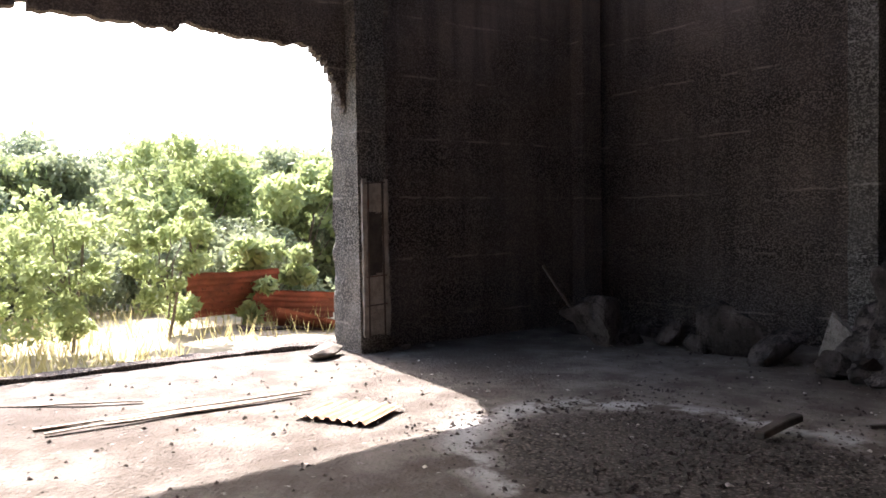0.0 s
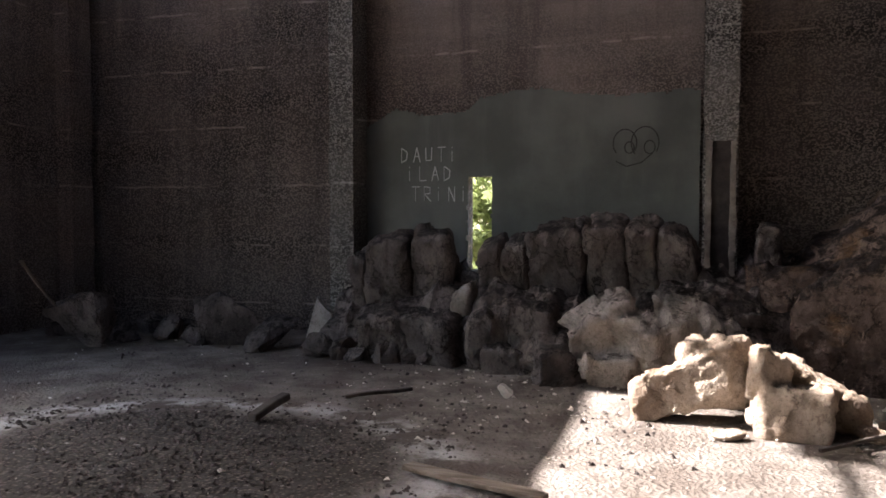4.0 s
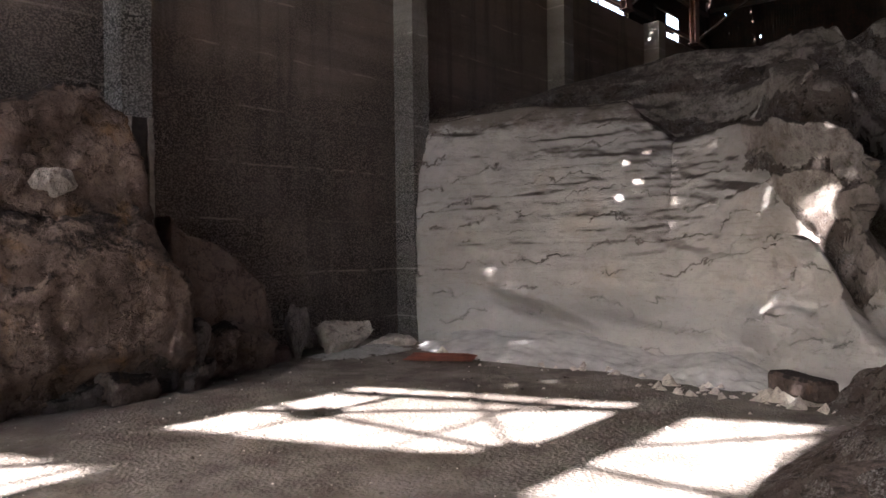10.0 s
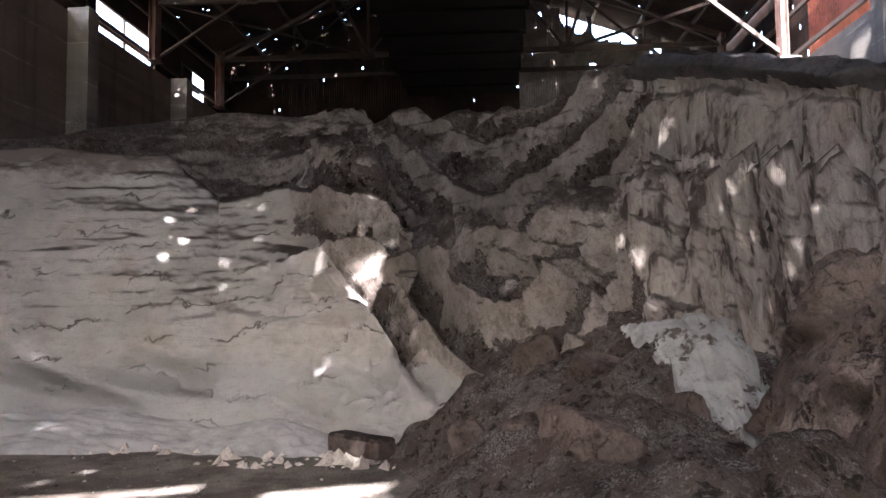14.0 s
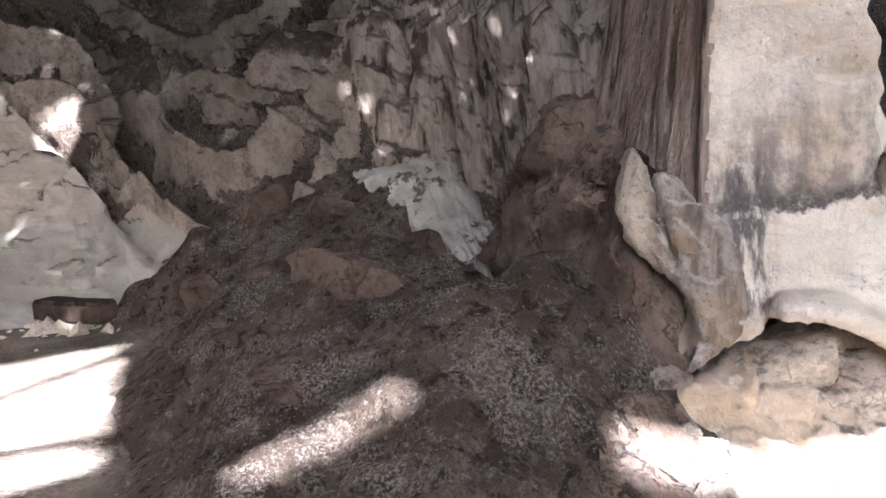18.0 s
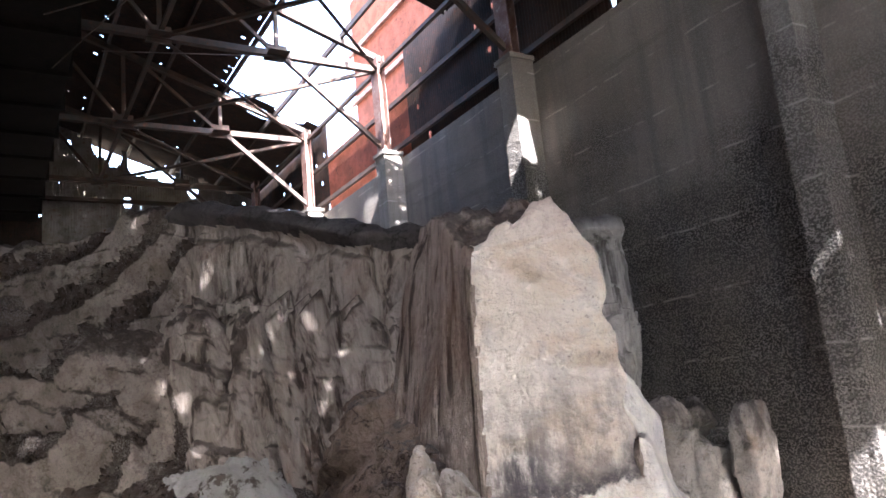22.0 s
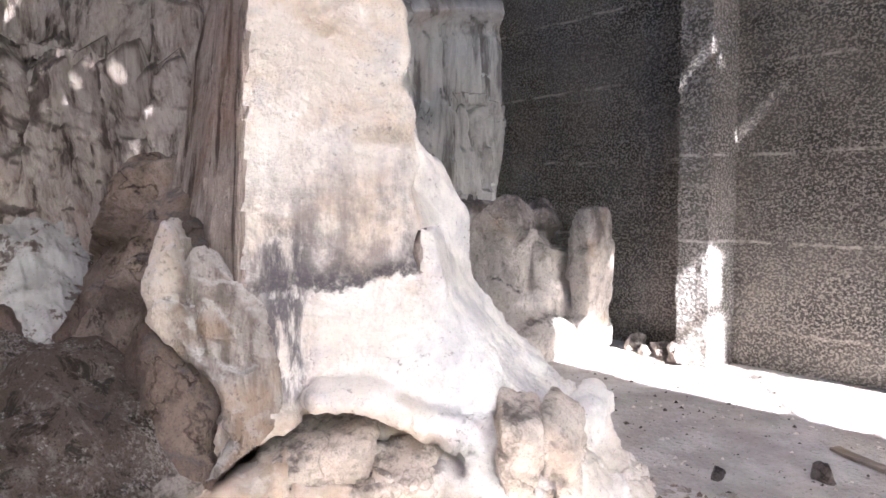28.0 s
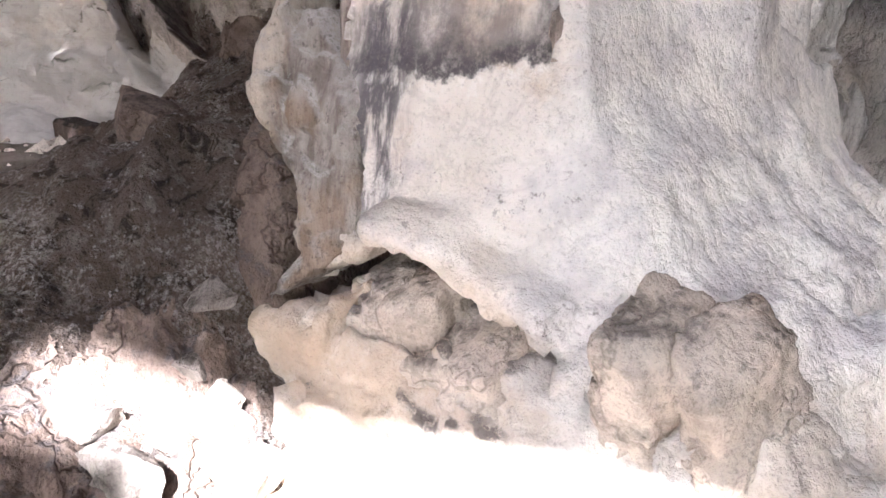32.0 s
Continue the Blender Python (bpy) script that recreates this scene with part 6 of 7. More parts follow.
# powder drifts
powder_patch("powder_drift", 6.5, -0.98, 1.2, 0.36, -8, 0.10, 5, POWDER, "drift of clean white powder run down the soil", on_soil=True)
powder_patch("powder_drift", 7.0, -0.72, 0.55, 0.32, 10, 0.06, 17, POWDER, "drift of clean white powder run down the soil", on_soil=True)
for k, (x, y, sx, sy, sz, t) in enumerate([(5.25, 0.2, 0.5, 0.2, 0.16, 20), (6.9, -0.1, 0.4, 0.3, 0.2, 60), (6.3, 0.5, 0.25, 0.2, 0.15, 0), (4.2, 0.6, 0.5, 0.22, 0.1, -35), (7.8, 0.3, 0.35, 0.3, 0.25, 10), (5.8, -0.6, 0.3, 0.2, 0.2, 0), (6.1, -0.2, 0.22, 0.2, 0.15, 0), (7.3, 0.9, 0.3, 0.25, 0.2, 0)]):
    z = float(soil_z(np.array([[x, y, 0.0]]))[0])
    boulder("half_buried_slab", (x, y, z), (sx, sy, sz), (0, 0, t), 860 + k, CRUST_UMBER, "flat slab of crust half buried in the soil", "rock", "slabs in the soil", sink=sz * 0.9, cuts=8, level=3)
powder_patch("pale_crumbs", 2.86, -0.74, 0.36, 0.28, 20, 0.03, 21, CRUST_WEDGE, "pale crumbled crust spilling over the edge of the soil", on_soil=True)
powder_patch("pale_crumbs", 2.72, -0.4, 0.3, 0.22, -30, 0.03, 22, CRUST_WEDGE, "pale crumbled crust spilling over the edge of the soil", on_soil=True)
for k in range(9):
    rng = random.Random(1500 + k)
    x, y, r = rng.uniform(2.65, 3.3), rng.uniform(-1.0, -0.45), rng.uniform(0.05, 0.11)
    boulder("crust_crumb", (x, y, max(0.0, float(soil_z(np.array([[x, y, 0.0]]))[0]))), (r * 1.3, r, r * 0.8), (0, 0, rng.uniform(0, 360)), 1510 + k, CRUST_SLAB, "small pale crumb of crust on the soil's edge", "rock", "crumbs on the soil", sink=0.02, level=3)
powder_patch("powder_drift", 8.7, 5.4, 0.9, 2.2, 0, 0.22, 9, POWDER_GREY, "soft grey powder heaped along the foot of the pile", 0.0, (0.35, 0.02))
powder_patch("powder_drift", 8.5, 3.0, 0.8, 1.2, 0, 0.18, 12, POWDER_GREY, "soft grey powder heaped along the foot of the pile", 0.0, (0.35, 0.0))
powder_patch("powder_drift", 7.9, 7.8, 0.9, 0.4, 0, 0.1, 15, POWDER, "thin white powder swept against the pier", 0.0)


# ---- rubble along the west wall ----
def wall_mound(name, xs, tops, foots, lean, flute, seed, mat, label, nu=220, nv=110):
    """A mound of crust leaning on the west wall: heights and foot line along x."""
    x = np.linspace(xs[0], xs[-1], nu)
    top, foot = np.interp(x, xs, tops), np.interp(x, xs, foots)
    p = np.zeros((nu, nv, 3))
    for j, k in enumerate(np.linspace(0, 1, nv)):
        p[:, j, 0] = x
        p[:, j, 1] = foot + (YA - 0.05 - foot) * (0.18 * k + 0.82 * k**lean)
        p[:, j, 2] = top * (k**0.78) - 0.03
    n = normals(p).reshape(-1, 3)
    n *= np.where(n[:, 1:2] > 0, -1, 1)
    f = p.reshape(-1, 3)
    k = np.tile(np.linspace(0, 1, nv), nu)
    d = 0.6 * fbm(f * 0.8, 4, 0.5, seed) + 0.34 * (ridged(f * 1.1, 3, seed + 2) - 0.58) + 0.14 * fbm(f * 5, 4, 0.65, seed + 4) + 0.12 * (ridged(f * 2.8, 3, seed + 8) - 0.6)
    d += flute * (ridged(np.stack([f[:, 0] * 2.4, f[:, 2] * 0.5, 0 * k + seed], 1), 3, seed + 6) - 0.6)
    f = f + n * (d * np.clip(k / 0.08, 0, 1) * np.clip((1 - k) / 0.05, 0.3, 1))[:, None]
    f[:, 1] = np.minimum(f[:, 1], YA - 0.035)
    tagged(put(name, mesh_of(name, f, grid_faces(nu, nv), True), mat), label, "mound")


def brown_mound_form(x, y, z):
    low = np.interp(x, [0.7, 0.9, 1.3, 1.74, 2.15, 2.7, 3.1, 3.6, 4.4, 4.72, 4.85], [0.3, 0.82, 1.08, 1.38, 1.78, 1.88, 1.90, 1.78, 1.95, 1.2, 0.3])
    high = np.interp(x, [1.5, 1.9, 2.03, 2.7, 3.36, 3.8, 4.1, 4.45, 4.62, 4.8], [1.0, 1.9, 2.2, 2.5, 2.98, 3.22, 3.26, 3.0, 2.2, 0.9])
    front = 7.06 + 0.42 * np.clip(z / 1.8, 0, 1.4) ** 2 + 0.22 * np.clip(1.5 - x, 0, 1) + 0.34 * ramp01(x, 2.2, 3.2) * (1 - ramp01(z, 0.18, 0.5)) - 0.16 * np.exp(-((x - 3.7) / 0.7) ** 2 - ((z - 1.35) / 0.4) ** 2)
    lower = smax(front - y, (z - low - 0.25 * np.clip(y - 7.6, 0, 1)) * 0.7, 0.14)
    upper = smax(7.72 - y + 0.16 * (z - 2.0), (z - high) * 0.8, 0.10)
    cliff = x - 4.62 - 0.10 * (2.2 - z)
    return smax(smin(lower, upper, 0.02), cliff, 0.08)


def west_rock(name, form, lo, hi, step, amount, seed, mat, label, category="rock", group="", freq=1.0, crag=1.0):
    """A carved and weathered piece of crust."""
    p, q = carve(form, lo, hi, step)
    n = quad_normals(p, q)
    k = p * freq
    bent = k + 0.35 * np.stack([fbm(k * 2, 2, 0.5, seed + j) for j in (5, 6, 7)], 1)
    d = amount * (1.1 * fbm(k * 1.3, 4, 0.55, seed) + 0.6 * (ridged(k * 2.1, 3, seed + 1) - 0.6) + crag * (1.7 * facets(bent * np.array([1.7, 1.7, 1.3]), seed + 11) + 0.85 * facets(bent * 4.3, seed + 12)) + 0.3 * fbm(k * 13, 3, 0.65, seed + 3))
    p = p + n * d[:, None]
    p[:, 1] = np.minimum(p[:, 1], YA - 0.04)
    return tagged(put(name, mesh_of(name, p, q.tolist(), True), mat), label, category, group)


def pieces(*blocks, k=0.02):
    """Several tilted blocks grown together: place, half sizes, turn, tip and rise along x."""
    def form(x, y, z):
        out = None
        for at, size, turn, tip, rise in blocks:
            b = lump(x, y, z - rise * (x - at[0]), at, size, turn, tip)
            out = b if out is None else smin(out, b, k)
        return out
    return form


west_rock("crust_mound", brown_mound_form, (0.4, 6.6, -0.05), (5.1, 8.95, 3.6), 0.035, 0.13, 61, CRUST_OCHRE, "big brown mound of hardened mineral with ochre stains by the wall", "mound", crag=0.5)
wall_mound("rubble_mound", [-4.1, -3.9, -3.5, -2.9, -2.55, -2.45, -2.3, -2.0, -1.6, -0.9, -0.3, 0.2, 0.6, 1.0], [0.2, 0.7, 0.85, 0.9, 0.75, 0.55, 0.6, 0.8, 0.95, 1.0, 1.0, 1.05, 1.0, 0.3],
           [7.7, 7.65, 7.6, 7.55, 7.5, 7.45, 7.4, 7.3, 7.15, 7.0, 6.95, 7.0, 7.1, 7.3], 3.4, 0.45, 91, CRUST_DARK, "sooty mound of upright broken crust below the render patch", 300, 120)
boulder("pale_rock", (3.65, 7.85, 1.95), (0.30, 0.2, 0.24), (20, 0, 30), 81, CRUST_SLAB, "pale broken rock set in the brown mound", "rock", sink=0.0)
boulder("leaning_slab", (1.72, 7.98, 1.15), (0.16, 0.14, 0.46), (0, 10, 10), 82, CRUST_SLAB, "pale slab of crust leaning on the wall", "rock", sink=0.1, cuts=9)
west_rock("crust_boulder", lambda x, y, z: smax(smax(7.85 + 0.35 * np.clip(x - 5.2, 0, 2) * 0.4 + 0.12 * z - y, z - np.interp(x, [4.95, 5.05, 5.25, 5.7, 6.1, 6.4, 6.55], [1.95, 1.98, 1.70, 1.58, 1.32, 1.0, 0.2]), 0.08), 4.98 + 0.04 * z - x, 0.05),
          (4.7, 7.5, -0.05), (6.8, 8.95, 2.2), 0.035, 0.07, 84, CRUST_UMBER, "broad brown flake of crust leaning on the wall", crag=0.6)
for k, (x, y, z, sx, sy, sz, turn, tip, rise, mat, label) in enumerate([
        (4.50, 7.52, 0.30, 0.52, 0.24, 0.34, -8, 24, 0.28, CRUST_DARK, "domed dark plate of crust heaped before the mound"),
        (4.10, 7.30, 0.10, 0.26, 0.16, 0.17, 12, 20, -0.2, CRUST_BROWN, "broken brown block before the mound"),
        (3.62, 7.42, 0.06, 0.28, 0.12, 0.10, -14, 16, 0.2, CRUST_DARK, "thin dark flake of crust before the mound"),
        (5.02, 7.66, 0.34, 0.20, 0.20, 0.36, 18, 14, -0.3, CRUST_BROWN, "broken brown block before the mound"),
        (4.92, 7.42, 0.12, 0.24, 0.14, 0.14, 24, 22, 0.3, CRUST_DARK, "thin dark flake of crust before the mound"),
        (5.42, 7.78, 0.24, 0.22, 0.18, 0.30, -20, 10, 0.35, CRUST_BROWN, "broken brown block before the mound"),
        (5.95, 7.92, 0.24, 0.36, 0.16, 0.30, 14, 26, -0.25, CRUST_UMBER, "tilted brown slab of crust by the wall")]):
    west_rock("mound_rubble", pieces(((x, y, z), (sx, sy, sz), turn, tip, rise)), (x - 0.75, y - 0.5, -0.05), (x + 0.75, y + 0.6, 1.1), 0.025, 0.05, 1300 + 7 * k, mat, label, "rock", "rubble before the mound", 1.8, 1.3)
boulder("crust_boulder", (6.9, 8.2, 0.0), (0.14, 0.25, 0.42), (0, 6, 0), 87, CRUST_DARK, "upright dark flake by the wall", "rock", cuts=9)
boulder("crust_boulder", (7.7, 8.2, 0.0), (0.55, 0.3, 0.28), (0, 0, 0), 88, CRUST_SLAB, "pale crusted lump by the wall", "rock", cuts=6)
boulder("crust_boulder", (8.6, 8.1, 0.0), (0.5, 0.35, 0.14), (0, 0, 0), 89, CRUST_WHITE, "flat white crusted lump by the pier", "rock", cuts=6)

# upright broken slabs under the render patch
rng = random.Random(44)
for k, (x0, x1, top, lean, rise) in enumerate([(-3.66, -3.50, 1.08, 8, 0.0), (-3.50, -2.98, 1.26, 14, 0.10), (-2.97, -2.52, 1.34, 16, -0.05), (-2.16, -1.92, 1.24, 20, 0.5), (-1.90, -1.64, 1.26, 18, 0.2),
                                               (-1.63, -1.05, 1.42, 20, 0.12), (-1.04, -0.64, 1.47, 22, 0.0), (-0.62, -0.34, 1.45, 24, -0.05), (-0.33, 0.02, 1.36, 26, -0.55)]):
    mid = (x0 + x1) / 2
    west_rock("upright_slab", pieces(((mid, 7.95, top * 0.5), ((x1 - x0) / 2 + 0.01, 0.24, top * 0.53), rng.uniform(-6, 6), lean, rise)), (x0 - 0.2, 7.2, -0.05), (x1 + 0.2, 8.8, 1.75), 0.03, 0.045, 100 + 5 * k, CRUST_DARK,
              "upright slab of sooty broken crust under the render", "rock", "upright slabs", 1.6)
for k, (x, y, z, sx, sy, sz, turn, tip, rise, mat) in enumerate([
        (-3.15, 7.50, 0.22, 0.30, 0.26, 0.30, 10, 12, 0.1, CRUST_DARK), (-2.58, 7.42, 0.24, 0.28, 0.24, 0.30, -8, 16, -0.1, CRUST_DARK), (-2.30, 7.60, 0.40, 0.10, 0.14, 0.36, 0, 14, 0.9, CRUST_SLAB),
        (-1.95, 7.40, 0.28, 0.24, 0.24, 0.34, 12, 20, 0.4, CRUST_DARK), (-1.50, 7.32, 0.36, 0.26, 0.24, 0.34, -10, 14, -0.15, CRUST_DARK), (-1.70, 7.22, 0.12, 0.30, 0.2, 0.16, 5, 10, 0.0, CRUST_DARK)]):
    west_rock("rubble_block", pieces(((x, y, z), (sx, sy, sz), turn, tip, rise)), (x - 0.6, y - 0.6, -0.05), (x + 0.6, y + 0.6, 1.2), 0.03, 0.05, 1150 + 5 * k, mat, "large angular block standing in the rubble heap", "rock", "rubble blocks", 1.5)
west_rock("pale_boulder", pieces(((-0.86, 7.02, 0.30), (0.30, 0.22, 0.40), 12, 16, 0.55), ((-0.46, 6.95, 0.30), (0.22, 0.2, 0.34), -18, 20, -0.5), ((-0.12, 7.05, 0.38), (0.26, 0.24, 0.36), 24, 22, -0.1), ((-0.72, 6.9, 0.12), (0.24, 0.2, 0.2), -6, 12, 0.0), k=0.012),
          (-1.5, 6.4, -0.05), (0.5, 7.7, 1.2), 0.028, 0.06, 1190, CRUST_SLAB, "large pale grey boulder split by dark cracks", "rock", "rubble blocks", 1.5, 1.6)
west_rock("rubble_block", pieces(((0.35, 7.15, 0.30), (0.36, 0.32, 0.34), 20, 20, -0.35), ((0.1, 7.5, 0.62), (0.4, 0.3, 0.22), 0, 16, -0.2)), (-0.5, 6.6, -0.05), (1.0, 8.1, 1.3), 0.03, 0.08, 1196, CRUST_DARK, "sooty heap of fused crust beside the pale boulder", "rock", "rubble blocks", 1.5)
west_rock("rubble_block", pieces(((-1.22, 6.78, 0.12), (0.16, 0.14, 0.16), 20, 6, 0.0)), (-1.6, 6.4, -0.05), (-0.8, 7.2, 0.5), 0.025, 0.04, 1202, CRUST_DARK, "small dark block on the floor before the heap", "rock", "rubble blocks", 1.8)
west_rock("rubble_block", pieces(((0.66, 8.3, 0.75), (0.13, 0.2, 0.68), 0, 4, 0.0)), (0.3, 7.9, -0.05), (1.0, 8.8, 1.7), 0.03, 0.05, 1207, CRUST_DARK, "pointed dark flake standing by the wall", "rock", "rubble blocks", 1.5)
for k in range(30):
    x = -4.0 + rng.random() * 5.2
    s = rng.uniform(0.07, 0.2)
    boulder("rubble_block", (x, 7.5 - rng.uniform(0, 0.6) * (0.4 + 0.6 * (x > -1.8)), 0.0), (s * 1.25, s, s * rng.uniform(0.7, 1.3)), (rng.uniform(-20, 20), rng.uniform(-20, 20), rng.uniform(0, 360)), 130 + k, CRUST_DARK,
            "sooty broken block in the rubble heap", "rock", "rubble blocks", cuts=10, lump=0.1, level=3)
# the sunlit broken pieces
west_rock("sunlit_rock", pieces(((-0.08, 5.92, 0.24), (0.40, 0.13, 0.20), 6, -10, 0.42), ((0.12, 6.02, 0.34), (0.26, 0.14, 0.26), 10, -8, 0.1), k=0.01), (-0.8, 5.4, -0.05), (0.6, 6.5, 0.9), 0.02, 0.04, 1301, CRUST_STAIN, "cream and rust-stained rock lying in the sun", "rock", "sunlit rocks", 1.7)
west_rock("sunlit_rock", pieces(((0.50, 5.74, 0.27), (0.13, 0.12, 0.30), 24, -8, -0.5), ((0.66, 5.68, 0.14), (0.24, 0.13, 0.20), -10, -8, 0.0), k=0.01), (0.1, 5.3, -0.05), (1.1, 6.2, 0.9), 0.02, 0.045, 1305, CRUST_STAIN, "horned pale rock lying in the sun", "rock", "sunlit rocks", 1.7)
west_rock("sunlit_rock", pieces(((0.86, 5.90, 0.22), (0.30, 0.10, 0.17), -14, 10, -0.55)), (0.4, 5.5, -0.05), (1.4, 6.3, 0.8), 0.02, 0.035, 1309, CRUST_STAIN, "long pale splinter of rock in the sun", "rock", "sunlit rocks", 1.7)
boulder("sunlit_rock", (1.16, 5.72, 0.0), (0.13, 0.10, 0.09), (0, 0, 0), 193, CRUST_STAIN, "small pale rock lying in the sun", "rock", "sunlit rocks")
boulder("sunlit_rock", (1.22, 5.80, 0.08), (0.07, 0.06, 0.06), (0, 20, 40), 194, CRUST_STAIN, "small pale rock lying in the sun", "rock", "sunlit rocks")
boulder("sunlit_rock", (0.22, 5.50, 0.0), (0.15, 0.09, 0.06), (0, 0, 10), 195, CRUST_STAIN, "small pale rock lying in the sun", "rock", "sunlit rocks")

# rubble in the dark corner
rng = random.Random(71)
for k in range(16):
    x = -7.9 + rng.random() * 3.5
    s = rng.uniform(0.10, 0.24)
    boulder("corner_rubble", (x, 8.15 - rng.random() * 0.9, 0), (s * 1.4, s, s * 0.9), (rng.uniform(-15, 15), rng.uniform(-15, 15), rng.uniform(0, 360)), 210 + k, CRUST_DARK, "dark rubble lump heaped in the corner", "rock", "corner rubble", cuts=8, level=3)
boulder("corner_slab", (-4.05, 7.75, 0.0), (0.2, 0.12, 0.36), (0, 0, 20), 230, CRUST_SLAB, "pale upright fragment beside the pier", "rock")
boulder("corner_slab", (-5.3, 7.6, 0.0), (0.5, 0.2, 0.36), (0, 12, 0), 231, CRUST_DARK, "dark slab leaning in the corner rubble", "rock")


# ---- loose things on the floor ----
def plank(name, a, b, w, h, mat, label, category="plank", group=""):
    bm = bmesh.new()
    bar(bm, a, b, w, h)
    bmesh.ops.bevel(bm, geom=bm.edges[:], offset=min(w, h) * 0.15, segments=1, affect="EDGES")
    bmesh.ops.subdivide_edges(bm, edges=[e for e in bm.edges if e.calc_length() > 0.3], cuts=5)
    for v in bm.verts:
        v.co += Vector((n1(*v.co * 5), n1(*v.co * 6), n1(*v.co * 4))) * 0.02
    return tagged(part(name, bm, mat), label, category, group)


plank("leaning_pole", (-6.98, 6.35, 1.02), (-6.82, 6.75, 0.38), 0.035, 0.035, WOOD_DARK, "thin weathered pole propped on the corner rubble", "pole")
boulder("pole_prop", (-6.75, 6.95, 0), (0.4, 0.35, 0.42), (0, 0, 30), 235, CRUST_DARK, "dark lump that props the leaning pole", "rock")
plank("charred_stick", (-3.06, 4.72, 0.05), (-3.05, 5.2, 0.1), 0.08, 0.06, WOOD_DARK, "short charred timber lying on the gravel", "timber")
plank("thin_branch", (-2.72, 5.58, 0.03), (-2.30, 6.0, 0.04), 0.03, 0.03, WOOD_DARK, "thin dark branch on the dusty floor", "branch")
plank("long_plank", (-1.62, 4.15, 0.03), (-0.75, 3.9, 0.03), 0.11, 0.03, WOOD, "broken plank lying in the dust", "plank")
plank("thin_branch", (0.75, 5.25, 0.03), (1.7, 6.0, 0.12), 0.025, 0.025, WOOD_DARK, "thin dark branch by the sunlit rocks", "branch")
plank("long_plank", (2.05, -4.3, 0.02), (2.6, -4.5, 0.02), 0.08, 0.02, WOOD, "splintered plank on the pale floor", "plank")
plank("wood_shard", (2.83, -1.74, 0.03), (2.6, -1.58, 0.03), 0.05, 0.03, WOOD_DARK, "dark splinter of wood in the powder", "wood")
plank("wood_shard", (2.42, -1.98, 0.02), (2.25, -1.9, 0.02), 0.07, 0.02, RUST_ORANGE, "brown wooden shard on the floor", "wood")
for k, (x, y, l, t) in enumerate([(-6.7, 0.7, 2.3, 0.05), (-6.5, 0.75, 2.1, 0.02), (-6.6, 1.2, 1.6, 0.09), (-7.8, 0.5, 1.3, 0.5)]):
    plank("pale_batten", (x, y, 0.012), (x + l * math.sin(t), y + l * math.cos(t), 0.012), 0.06, 0.012, WOOD, "thin pale batten lying on the sunny floor by the doorway", "batten", "pale battens")
boulder("white_pebble", (-1.5, 6.1, 0), (0.07, 0.06, 0.07), (0, 0, 0), 240, CRUST_WHITE, "single white stone on the floor", "stone", sink=0.01, level=3)
boulder("black_stone", (2.42, -3.99, 0), (0.08, 0.06, 0.06), (0, 0, 0), 241, CRUST_DARK, "dark stone on the pale floor", "stone", sink=0.01, level=3)
boulder("black_stone", (2.8, -3.58, 0), (0.05, 0.05, 0.04), (0, 0, 0), 242, CRUST_DARK, "dark stone on the pale floor", "stone", sink=0.01, level=3)
for k, (x, y, s, t) in enumerate([(-8.2, 4.0, 0.34, 25), (-8.15, 4.7, 0.16, 0), (-8.1, 5.05, 0.15, 40), (-8.0, 5.35, 0.09, 0)]):
    boulder("rubble_stone", (x, y, 0), (s, s * 0.45, s * 0.3), (0, 0, 90 + t), 250 + k, SPALL, "broken piece of concrete by the doorway", "stone", "doorway stones", level=3, sink=0.02)


def iron_sheets():
    me = corrugated("rusty_sheet", 0.7, 0.6, 0.1, 0.017, 10, 5, 0.03)
    tagged(put("rusty_sheet", me, RUST_ORANGE, at=pose(-5.75, 2.45, 0.03, 0, 0, 30)), "crumpled orange rusted roofing sheet on the floor", "metal sheet")
    me = corrugated("flat_sheet", 0.75, 0.9, 0.3, 0.004, 4, 9, 0.02)
    tagged(put("flat_sheet", me, RUST_RED, at=pose(7.9, 5.9, 0.035, 1, 0, 30)), "flat brown rusted plate on the floor", "metal sheet")
    # heap outside
    for x, y, z, tx, ty, tz, w, l, mt in ((-12.5, 3.6, 0.1, 4, -62, -6, 0.85, 1.5, RUST_RED), (-12.3, 4.5, 0.0, -10, -50, 8, 0.75, 1.6, RUST_RED), (-11.9, 4.9, -0.05, -14, -22, -20, 0.8, 1.5, RUST_RED), (-11.8, 4.2, -0.05, -3, -6, -12, 0.5, 2.0, SHEET_DARK)):
        me = corrugated("scrap_sheet", w, l, 0.11, 0.03, 8, int(-x * 10) % 97, 0.09)
        tagged(put("scrap_sheet", me, mt, at=pose(x, y, z, tx, ty, tz)), "rusty red corrugated sheet in a scrap heap", "metal sheet", "scrap sheets")


iron_sheets()


